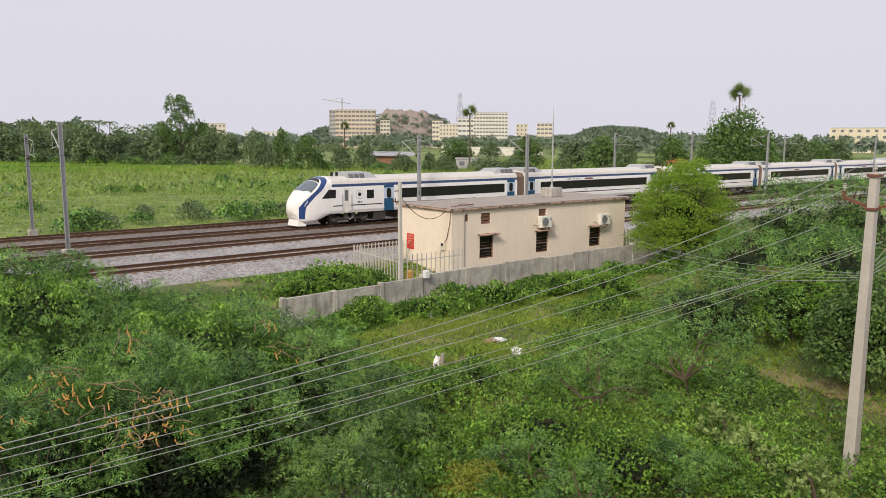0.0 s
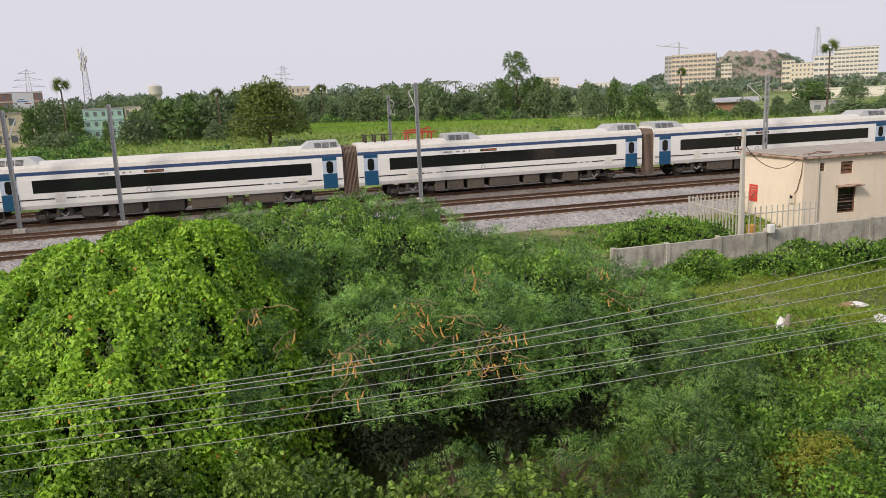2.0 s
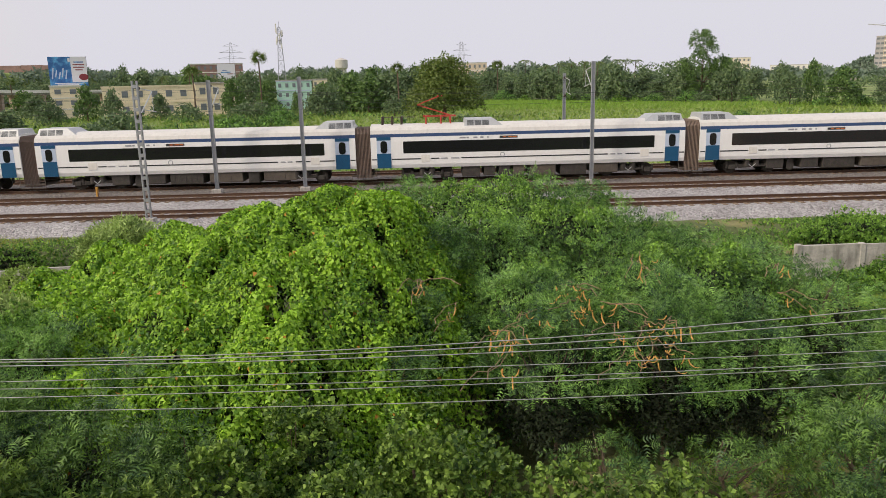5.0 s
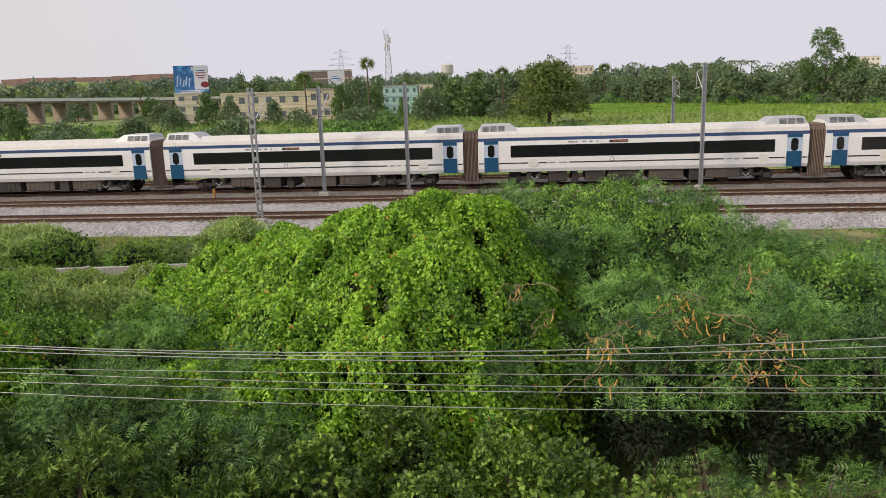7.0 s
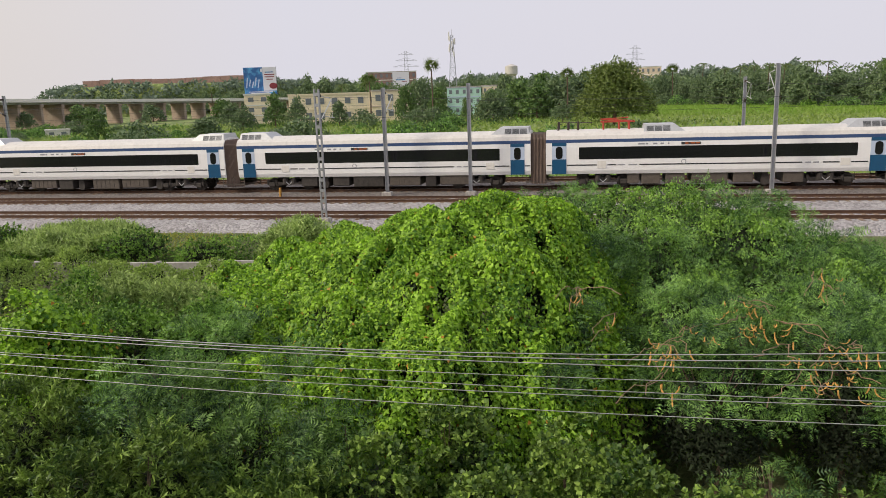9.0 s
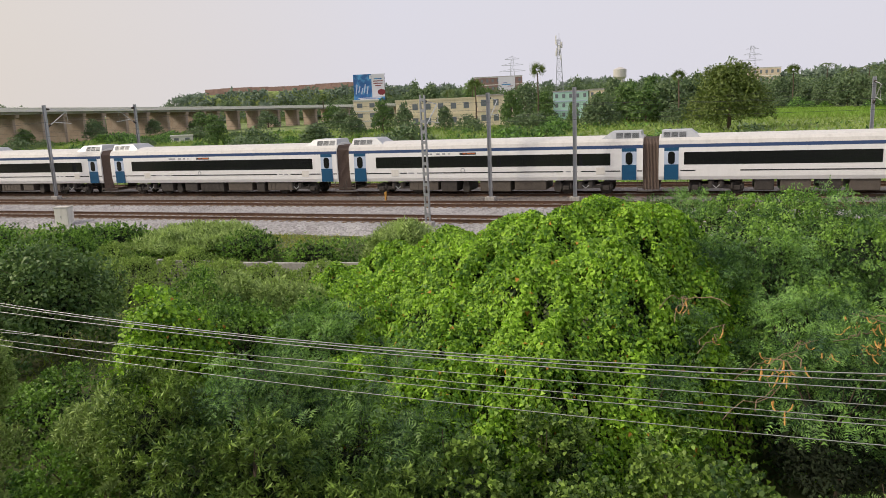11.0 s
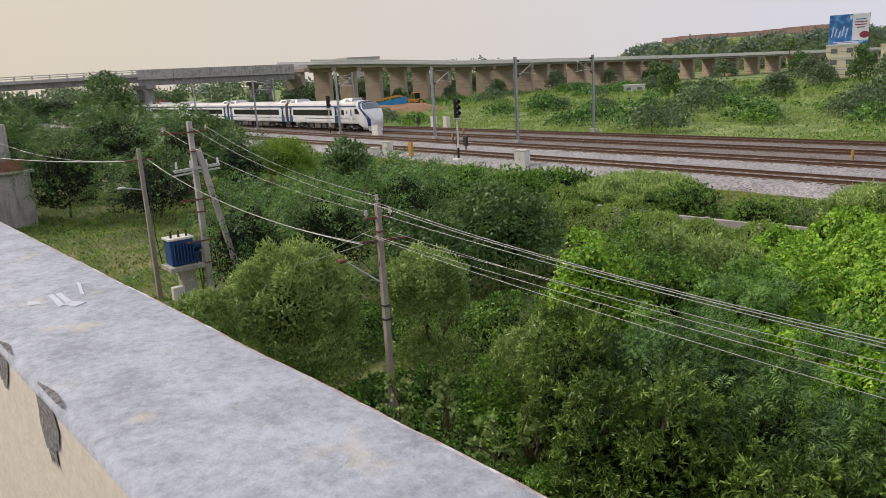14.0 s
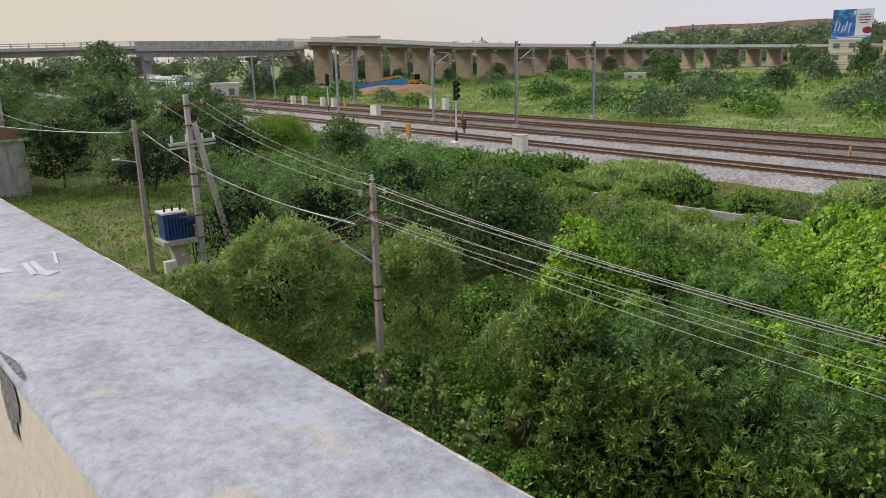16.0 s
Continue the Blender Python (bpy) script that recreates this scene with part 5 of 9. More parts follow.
def compound_wall(x0, x1, y0, y1, top, step, label):
    w = empty("compound_wall", x0, y0, 0)
    tagged(w, label, "wall", kind="structure")
    n = max(1, round((x1 - x0) / step))
    rng = random.Random(int(x0 * 7) + 3)
    for k in range(n):
        a, b = k * (x1 - x0) / n, (k + 1) * (x1 - x0) / n
        ya, yb = (y1 - y0) * k / n, (y1 - y0) * (k + 1) / n
        t = top + rng.uniform(-0.05, 0.05)
        bm = bmesh.new()
        v = box(bm, a + 0.1, 0, -2.2, b - 0.1, 0.2, t, 0.0)
        for q in v:
            u = q.co.x / (x1 - x0)
            q.co.y += (y1 - y0) * u
            q.co.z += rng.uniform(-0.012, 0.012)
        part("panel", bm, M["concrete"], w)
        bm = bmesh.new()
        box(bm, a - 0.12, ya - 0.04, -2.2, a + 0.12, ya + 0.26, t + 0.05, 0.02)
        part("pillar", bm, M["concrete"], w)


compound_wall(15.9, 24.4, 31.25, 31.5, -0.12, 3.0, "grey weathered concrete boundary wall, lower stretch")
compound_wall(24.4, 50.0, 31.6, 32.4, 0.02, 3.2, "grey weathered concrete boundary wall with rough patches")
compound_wall(-26.0, -11.0, 30.2, 31.8, -0.2, 3.0, "low grey concrete boundary wall half hidden by weeds")
ct = empty("wall_box", 23.9, 31.4, -0.1)
tagged(ct, "small white box fixed to the wall end", "box")
bm = bmesh.new()
box(bm, 0.3, -0.22, 0.0, 0.62, 0.05, 0.42, 0.03)
part("case", bm, M["plastic"], ct)

# ---- electricity poles, transformer and wires ----
def pole_shaft(p, h, w0, w1, material, depth=0.6):
    bm = bmesh.new()
    box(bm, -w0 / 2, -w0 * 0.42, -depth, w0 / 2, w0 * 0.42, h, 0.012)
    for v in bm.verts:
        if v.co.z > 0.5:
            v.co.x *= w1 / w0
            v.co.y *= w1 / w0
    return part("shaft", bm, material, p)


def pin(parent, x, y, z, h=0.2):
    bm = bmesh.new()
    rod(bm, (x, y, z - 0.05), (x, y, z + h * 0.6), 0.015, 0.015, 6)
    for k in range(3):
        rod(bm, (x, y, z + h * (0.3 + 0.22 * k)), (x, y, z + h * (0.45 + 0.22 * k)), 0.06 - 0.012 * k, 0.035, 10)
    part("insulator", bm, M["pole"], parent, "pale pin insulator")


P1, P2, P3, PR = Vector((-14.79, 9.46, -1.65)), Vector((-28.25, 9.95, -1.7)), Vector((-31.9, 9.0, -1.7)), Vector((20.64, 7.9, -1.5))
p1 = empty("electricity_pole", *P1)
tagged(p1, "slim aged concrete electricity pole with rusty crossarms", "electricity pole", "electricity poles")
pole_shaft(p1, 5.9, 0.19, 0.13, M["pole_brown"])
for z, w, y in ((5.55, 0.30, 0.0), (4.98, 0.55, 0.08)):
    bm = bmesh.new()
    beam(bm, (-w * 0.3, y - w, z), (w * 0.3, y + w, z), 0.05, 0.06)
    part("cross_arm", bm, M["rust"], p1, "rusty angle-iron crossarm")
for z in (5.2, 3.0, 3.35):
    bm = bmesh.new()
    box(bm, -0.1, -0.09, z, 0.1, 0.09, z + 0.04)
    part("clamp", bm, M["rust"] if z > 5 else M["cable"], p1)
pin(p1, 0, 0, 5.92)
pin(p1, -0.09, -0.28, 5.58)
pin(p1, 0.09, 0.28, 5.58)
for q in (-0.5, -0.25, 0.3, 0.6):
    bm = bmesh.new()
    rod(bm, (q * 0.3, 0.08 + q, 4.96), (q * 0.3 + 0.12, 0.08 + q, 5.0), 0.05, 0.05, 8)
    part("shackle", bm, M["insul"], p1)
bm = bmesh.new()
rod(bm, (0, -0.05, 3.95), (-0.45, -0.75, 4.55), 0.022, 0.02, 6)
lamp_arm = part("lamp_arm", bm, M["silver"], p1, "bent street-lamp arm without working lamp")
bm = bmesh.new()
box(bm, -0.62, -0.9, 4.52, -0.4, -0.72, 4.6, 0.02)
part("lamp_head", bm, M["rust"], lamp_arm)
tube("loop_cable", [(-0.02, -0.5, 4.95), (-0.05, -0.55, 4.6), (0, -0.3, 4.3), (0.02, -0.1, 4.4), (0.03, 0.05, 4.9)], 0.012, M["cable"], p1)

p2 = empty("electricity_pole", *P2)
tagged(p2, "tall pale concrete pole with strut, switch arm and crossarms", "electricity pole", "electricity poles")
pole_shaft(p2, 7.65, 0.30, 0.19, M["pole"])
bm = bmesh.new()
beam(bm, (0.15, 0.15, 6.6), (0.5, 1.35, -0.1), 0.19, 0.19)
part("strut", bm, M["pole"], p2, "leaning concrete strut")
for z, w, t in ((7.25, 1.15, 0.06), (4.7, 0.75, 0.06), (3.1, 0.8, 0.05)):
    bm = bmesh.new()
    beam(bm, (0.12, -w, z), (0.12, w * 0.55, z), t, t)
    part("cross_arm", bm, M["rust"], p2)
bm = bmesh.new()
beam(bm, (0.16, -0.85, 5.85), (0.16, 0.9, 5.95), 0.14, 0.10)
beam(bm, (0.16, -0.85, 5.7), (0.16, 0.9, 5.8), 0.06, 0.06)
part("switch_arm", bm, M["silver"], p2, "grey isolator switch arm")
for q in (-0.75, -0.2, 0.4, 0.85):
    bm = bmesh.new()
    rod(bm, (0.16, q, 5.95), (0.16, q, 6.2), 0.05, 0.04, 8)
    part("insulator", bm, M["plastic"], p2)
for q in (-1.05, 0.0, 0.55):
    pin(p2, 0.12, q, 7.3, 0.2)
for q in (-1.0, -0.35):
    bm = bmesh.new()
    rod(bm, (0.1, q, 4.95), (0.1, q + 0.02, 5.5), 0.05, 0.05, 8)
    part("arrester", bm, M["insul"], p2)
for z in (0.6, 2.2, 4.2, 6.5):
    bm = bmesh.new()
    box(bm, -0.16, -0.14, z, 0.16, 0.14, z + 0.05)
    part("clamp", bm, M["rust"], p2)
tube("drop_cable", [(0.15, -0.95, 7.2), (0.1, -1.05, 6.4), (0.12, -0.9, 5.4), (0.1, -1.0, 4.9)], 0.012, M["cable"], p2)
tube("drop_cable", [(0.15, -0.2, 7.1), (0.1, -0.35, 6.6), (0.1, -0.25, 6.2)], 0.012, M["cable"], p2)
tube("stay_wire", [(0.1, 0.2, 4.4), (0.2, 0.5, 0.2)], 0.01, M["steel"], p2)
p3 = empty("electricity_pole", *P3)
tagged(p3, "slender dark concrete pole with a small street lamp", "electricity pole", "electricity poles")
pole_shaft(p3, 6.6, 0.24, 0.16, M["pole_brown"])
bm = bmesh.new()
beam(bm, (0, -0.6, 6.1), (0, 0.6, 6.1), 0.06)
part("cross_arm", bm, M["rust"], p3)
bm = bmesh.new()
rod(bm, (0, -0.08, 4.9), (-0.1, -0.75, 5.05), 0.025, 0.02, 6)
la = part("lamp_arm", bm, M["silver"], p3)
bm = bmesh.new()
box(bm, -0.18, -1.0, 5.02, -0.02, -0.7, 5.1, 0.03)
part("lamp_head", bm, M["plastic"], la, "small white street-lamp head")
tube("riser_cable", [(0.1, 0.1, 6.0), (0.25, 0.15, 4.5), (0.2, 0.12, 3.0), (0.35, 0.2, 1.6)], 0.02, M["cable"], p3)

tf = empty("pole_transformer", -28.75, 9.25, -1.75)
tagged(tf, "blue oil transformer on a concrete platform and pillar", "transformer")
bm = bmesh.new()
box(bm, -0.28, -0.28, -0.4, 0.28, 0.28, 2.1, 0.01)
part("pillar", bm, M["pole"], tf)
bm = bmesh.new()
box(bm, -0.6, -0.75, 2.1, 0.6, 0.78, 2.28, 0.015)
part("platform", bm, M["concrete"], tf)
bm = bmesh.new()
box(bm, -0.36, -0.6, 2.30, 0.36, 0.28, 3.28, 0.02)
tank = part("tank", bm, M["blue_tank"], tf)
bm = bmesh.new()
box(bm, -0.42, -0.66, 3.28, 0.42, 0.34, 3.36, 0.01)
part("lid", bm, M["ivory"], tf, "pale rust-streaked lid")
for s in (-1, 1):
    for k in range(7):
        bm = bmesh.new()
        y = -0.52 + k * 0.12
        box(bm, min(s * 0.36, s * 0.5), y, 2.4, max(s * 0.36, s * 0.5), y + 0.035, 3.15)
        part("fin", bm, M["blue_tank"], tank)
bm = bmesh.new()
rod(bm, (0, 0.36, 2.9), (0, 0.72, 2.9), 0.2, 0.2, 14)
box(bm, -0.25, 0.3, 2.3, 0.25, 0.6, 2.7, 0.02)
part("conservator", bm, M["blue_tank"], tf)
for k in range(3):
    bm = bmesh.new()
    rod(bm, (0.1, -0.45 + k * 0.3, 3.36), (0.1, -0.45 + k * 0.3, 3.62), 0.05, 0.03, 8)
    part("bushing", bm, M["insul"], tf)
bm = bmesh.new()
box(bm, 0.2, -0.75, 0.95, 0.5, -0.3, 1.5, 0.02)
part("fuse_box", bm, M["ivory"], tf, "white fuse box")
tube("cable", [(0.3, 0.5, 2.6), (0.45, 0.5, 1.6), (0.42, 0.3, 0.6), (0.4, 0.0, 0.3), (0.35, -0.4, 0.5), (0.35, -0.5, 1.0)], 0.03, M["cable"], tf)
tube("cable", [(0.3, 0.3, 2.7), (0.5, 0.35, 2.0), (0.45, 0.42, 1.0), (0.3, 0.3, 0.1)], 0.03, M["cable"], tf)

pr = empty("electricity_pole", *PR)
tagged(pr, "pale tapered concrete electricity pole with V crossarm", "electricity pole", "electricity poles")
pole_shaft(pr, 7.95, 0.36, 0.22, M["pole"])
for s in (-1, 1):
    bm = bmesh.new()
    beam(bm, (0.1, 0, 7.02), (0.1 - 0.1 * s, s * 0.72, 7.28), 0.07)
    beam(bm, (0.1 - 0.1 * s, s * 0.72, 7.28), (0.1 - 0.1 * s, s * 0.72, 7.45), 0.06)
    part("cross_arm", bm, M["rust"], pr, "rusty V-shaped crossarm")
    pin(pr, 0.1 - 0.1 * s, s * 0.72, 7.46, 0.22)
for z in (7.0, 7.85):
    bm = bmesh.new()
    box(bm, -0.17, -0.14, z, 0.17, 0.14, z + 0.06)
    part("clamp", bm, M["rust"], pr)
pin(pr, 0, 0, 7.98, 0.2)

wires = empty("overhead_cables")
tagged(wires, "bare aluminium power wires strung between concrete poles", "cable", kind="structure")


def wire(a, b, drop, r=0.0052):
    tube("wire", sag(a, b, drop), r, M["wire"], wires)


for ya, za, yb, zb, drop in ((9.53, 4.22, 8.29, 6.61, 1.376), (9.22, 4.29, 8.33, 6.15, 1.224), (9.49, 3.98, 9.2, 4.95, 0.80)):      # three bare phases
    wire((P1.x, ya, za), (PR.x, yb, zb), drop, 0.0068)
for ya, za, yb, zb, drop in ((10.01, 3.26, 8.35, 4.27, 0.245), (9.79, 3.49, 8.23, 4.54, 0.594), (9.26, 3.49, 8.20, 4.47, 0.504), (8.85, 3.66, 7.6, 4.72, 0.72)):      # four low-tension wires
    wire((P1.x + 0.1, ya, za), (PR.x, yb, zb), drop)
for oy, oz, ty in ((-0.28, 5.72, -1.05), (0.0, 6.06, 0.55), (0.28, 5.72, 0.0)):
    wire(P1 + Vector((0, oy, oz)), P2 + Vector((0.12, ty, 7.45)), 0.3)
wire(P1 + Vector((0, -0.5, 4.98)), P3 + Vector((0, 0.3, 6.1)), 0.45, 0.011)
wire(P1 + Vector((0, -0.4, 4.98)), P3 + Vector((0, 0.3, 6.12)), 0.5, 0.008)
wire(P1 + Vector((0, -0.45, 4.98)), P2 + Vector((-3.0, -3.2, 0.1)), 0.1, 0.007)
wire(P1 + Vector((0, -0.2, 5.3)), P2 + Vector((-0.5, -1.0, 0.2)), 0.1, 0.007)
wire(P3 + Vector((0, 0.3, 6.1)), Vector((-62, 6.0, 5.6)), 0.9, 0.011)
wire(P3 + Vector((0, -0.3, 6.1)), Vector((-62, 2.0, 5.0)), 0.5, 0.02)
for ty, tz in ((-0.72, 7.6), (0.0, 8.1), (0.72, 7.6)):
    wire(PR + Vector((0, ty, tz)), Vector((56, 6.0 + ty, 7.0)), 1.0)
for k in range(4):
    wire(PR + Vector((0, -0.1, 5.2 + 0.05 * k)), Vector((40.0 + 0.9 * k, 32.2, 0.25 + 0.15 * k)), 0.75 - 0.1 * k, 0.008)
    wire(PR + Vector((0, 0.1, 5.2 + 0.06 * k)), Vector((60, 17.0 + k, 4.4)), 0.8, 0.008)
# ---- the road bridge that carries the camera: parapet, footway and retaining wall ----
bridge = empty("road_parapet", 0, 0, 0, 3.05)
tagged(bridge, "weathered whitewashed concrete parapet of a road bridge", "parapet", kind="structure")
rngp = np.random.default_rng(12)
PY0, PY1, PZ = 0.349, 0.781, 6.55
prof = [(PY0, PZ - 1.05), (PY0, PZ - 0.022), (PY0 + 0.006, PZ - 0.007), (PY0 + 0.02, PZ), (0.45, PZ + 0.003), (0.58, PZ + 0.002), (PY1 - 0.02, PZ), (PY1 - 0.006, PZ - 0.007), (PY1, PZ - 0.022), (PY1, -1.9)]

def parapet_mats():
    """White lime wash, worn through to grey cement, with a stained cream face."""
    m = bpy.data.materials.new("limewash")
    m.use_nodes = True
    n, l = m.node_tree.nodes, m.node_tree.links
    b = n["Principled BSDF"]
    b.inputs["Roughness"].default_value = 0.85
    co = n.new("ShaderNodeTexCoord").outputs["Object"]
    last = None
    big, mid, fine = [n.new("ShaderNodeTexNoise") for _ in range(3)]
    for t, s, d, r in ((big, 5.5, 8.0, 0.68), (mid, 38.0, 10.0, 0.75), (fine, 170.0, 3.0, 0.5)):
        t.inputs["Scale"].default_value, t.inputs["Detail"].default_value, t.inputs["Roughness"].default_value = s, d, r
        l.new(co, t.inputs["Vector"])
    sm = n.new("ShaderNodeMath")
    sm.operation = "ADD"
    l.new(big.outputs["Fac"], sm.inputs[0])
    l.new(mid.outputs["Fac"], sm.inputs[1])
    r1 = n.new("ShaderNodeValToRGB")
    e = r1.color_ramp.elements
    e[0].position, e[0].color = 0.40, (0.27, 0.285, 0.325, 1)
    e[1].position, e[1].color = 0.57, (0.47, 0.497, 0.57, 1)
    half = n.new("ShaderNodeMath")
    half.operation = "MULTIPLY"
    half.inputs[1].default_value = 0.5
    l.new(sm.outputs[0], half.inputs[0])
    l.new(half.outputs[0], r1.inputs[0])
    ye = n.new("ShaderNodeTexNoise")
    ye.inputs["Scale"].default_value = 7.0
    l.new(co, ye.inputs["Vector"])
    yr = n.new("ShaderNodeMapRange")
    yr.inputs[1].default_value, yr.inputs[2].default_value, yr.inputs[4].default_value = 0.60, 0.72, 0.45
    l.new(ye.outputs["Fac"], yr.inputs[0])
    ym = n.new("ShaderNodeMixRGB")
    ym.inputs[2].default_value = (0.62, 0.55, 0.36, 1)
    l.new(yr.outputs[0], ym.inputs[0])
    l.new(r1.outputs[0], ym.inputs[1])
    l.new(ym.outputs[0], b.inputs["Base Color"])
    bn = n.new("ShaderNodeBump")
    bn.inputs["Strength"].default_value, bn.inputs["Distance"].default_value = 0.5, 0.004
    mixh = n.new("ShaderNodeMath")
    mixh.operation = "ADD"
    l.new(mid.outputs["Fac"], mixh.inputs[0])
    l.new(fine.outputs["Fac"], mixh.inputs[1])
    l.new(mixh.outputs[0], bn.inputs["Height"])
    l.new(bn.outputs[0], b.inputs["Normal"])
    return m


M["lime"] = parapet_mats()
M["lime_face"] = mat("cream_parapet_face", (0.55, 0.50, 0.41), 0.9, vary=0.12, scale=4, bump=0.15, bscale=30, dirt=0.12)
M["lime_edge"] = mat("worn_pink_edge", (0.55, 0.40, 0.37), 0.9, vary=0.25, scale=14, second=(0.75, 0.72, 0.73), amount=0.9, bump=0.4, bscale=60)
M["paint_mark"] = mat("worn_white_paint", (0.55, 0.575, 0.64), 0.8, vary=0.15, scale=20)
M["chip"] = mat("bare_cement", (0.21, 0.20, 0.20), 0.95, vary=0.25, scale=12, bump=0.8, bscale=60)
xs = np.concatenate([np.linspace(-62, -8, 60), np.linspace(-7.9, 0.35, 200)])
ci = len(prof)
verts, faces, mi = [], [], []
for i, x in enumerate(xs):
    for k, (y, z) in enumerate(prof):
        e = 0.002 * noise.noise((x * 3.1, y * 9, 0)) + 0.0015 * noise.noise((x * 17, y * 31, 3))
        verts.append((x, y + (e if k in (2, 3, 6, 7, 8) else 0), z + (e if 1 <= k <= 8 else 0)))
for i in range(len(xs) - 1):
    for k in range(ci - 1):
        faces.append((i * ci + k, (i + 1) * ci + k, (i + 1) * ci + k + 1, i * ci + k + 1))
        mi.append(1 if k == 0 else (2 if k >= 6 else 0))
pw = link_mesh("parapet_wall", verts, faces, M["lime"], bridge, "", True)
pw.data.materials.append(M["lime_face"])
pw.data.materials.append(M["lime_edge"])
pw.data.polygons.foreach_set("material_index", mi)
for cx, cw, ch, sd in ((-1.515, 0.085, 0.155, 1), (-1.93, 0.07, 0.09, 2)):
    rr = random.Random(sd)
    ang = [k * math.pi / 12 for k in range(24)]
    rim = [(cx + cw * (0.75 + 0.4 * rr.random()) * math.cos(a) + 0.03 * math.sin(a), ch * (0.75 + 0.35 * rr.random()) * math.sin(a)) for a in ang]
    face_rim = [(px, PY0 - 0.003, PZ - 0.016 + min(pz, 0.0)) for px, pz in rim if pz <= 0.02]
    top_rim = [(px, PY0 + 0.004 + pz * 0.10, PZ + 0.0045) for px, pz in rim if pz > -0.02]
    for rimset, mid in ((face_rim, (cx, PY0 - 0.003, PZ - ch * 0.4)), (top_rim, (cx, PY0 + 0.02, PZ + 0.005))):
        n = len(rimset)
        link_mesh("chipped_patch", [mid, *rimset], [(0, 1 + k, 1 + (k + 1) % n) for k in range(n)], M["chip"], bridge, "dark chipped patch of bare cement")
# worn remains of painted letters on the coping
for rim in (((-2.346, 0.557), (-2.349, 0.571), (-2.189, 0.563), (-2.182, 0.547)),
            ((-2.343, 0.578), (-2.346, 0.592), (-2.211, 0.589), (-2.197, 0.571)),
            ((-2.189, 0.563), (-2.214, 0.586), (-2.167, 0.616), (-2.143, 0.578)),
            ((-2.33, 0.498), (-2.298, 0.521), (-2.26, 0.518), (-2.269, 0.486)),
            ((-2.449, 0.666), (-2.408, 0.667), (-2.256, 0.636), (-2.278, 0.631))):
    top, low = [(px, py, PZ + 0.0052) for px, py in rim], [(px, py, PZ - 0.004) for px, py in rim]
    link_mesh("paint_mark", top + low, [(0, 1, 2, 3)] + [(i, 4 + i, 4 + (i + 1) % 4, (i + 1) % 4) for i in range(4)], M["paint_mark"], bridge, "worn white paint stroke")
footway = link_mesh("footway", [(-62, -9, 5.5), (60, -9, 5.5), (60, PY1, 5.5), (-62, PY1 - 0.05, 5.5), (-62, -9, -2), (60, -9, -2)], [(0, 1, 2, 3), (4, 5, 1, 0)], M["concrete"])
footway.matrix_basis = pose(0, 0, 0, 0, 0, 3.05)
tagged(footway, "grey concrete footway behind the parapet", "footway", kind="structure")

end_face = link_mesh("end_face", [(0.35, y, z) for y, z in ((PY0, 5.5), (PY1, 5.5), (PY1, PZ - 0.02), (PY0, PZ - 0.02))], [(0, 1, 2, 3)], M["lime_face"], bridge)
link_mesh("retaining_face", [(0.35, PY1 - 0.02, -1.9), (60, PY1 - 0.02, -1.9), (60, PY1 - 0.02, 5.5), (0.35, PY1 - 0.02, 5.5)], [(0, 1, 2, 3)], M["concrete"], bridge)

# ---- plants ----
def dome(rng, x, y, r, top, n, squash=1.0, flat=0.75):
    """Small clumps of leaves heaped over a half-ellipsoid of radius r that reaches up to height top."""
    g = float(gz(x, y))
    h = max(top - g, 0.5)
    out = []
    for k in range(n * 4):
        el = math.asin(min(1.0, 0.12 + 0.88 * (k + rng.random()) / (n * 4)))
        a = 2.399963 * k + rng.random() * 0.8
        q = 0.72 + 0.30 * rng.random()
        cr = r * (0.17 + 0.13 * rng.random())
        ch = min(cr * flat, h * 0.3)
        cx, cy = math.cos(el) * math.cos(a) * (r - cr * 0.5) * q, math.cos(el) * math.sin(a) * (r - cr * 0.5) * q * squash
        out.append((x + cx, y + cy, g + max((h - ch) * math.sin(el) ** 0.85 * (0.82 + 0.2 * rng.random()), ch * 0.5), cr, cr * (0.8 + 0.4 * rng.random()), ch))
    rng.shuffle(out)
    return [tuple(o) for o in out]


def tiers(rng, x, y, r, top, n, skirt=0.25):
    """Flat leafy boughs in layers with dark gaps between, over the same half-ellipsoid."""
    g = float(gz(x, y))
    h = max(top - g, 0.5)
    out = []
    for k in range(n * 5):
        el = math.asin(min(0.99, skirt + (0.99 - skirt) * (k + rng.random()) / (n * 5)))
        a = 2.399963 * k + rng.random()
        cr = r * (0.13 + 0.15 * rng.random())
        q = 0.60 + 0.52 * rng.random()
        out.append((x + math.cos(el) * math.cos(a) * (r - cr * 0.4) * q, y + math.cos(el) * math.sin(a) * (r - cr * 0.4) * q, g + max((h - cr * 0.3) * math.sin(el) ** 0.85, 0.3), cr, cr * (0.7 + 0.5 * rng.random()), cr * 0.40))
    rng.shuffle(out)
    return [tuple(o) for o in out]


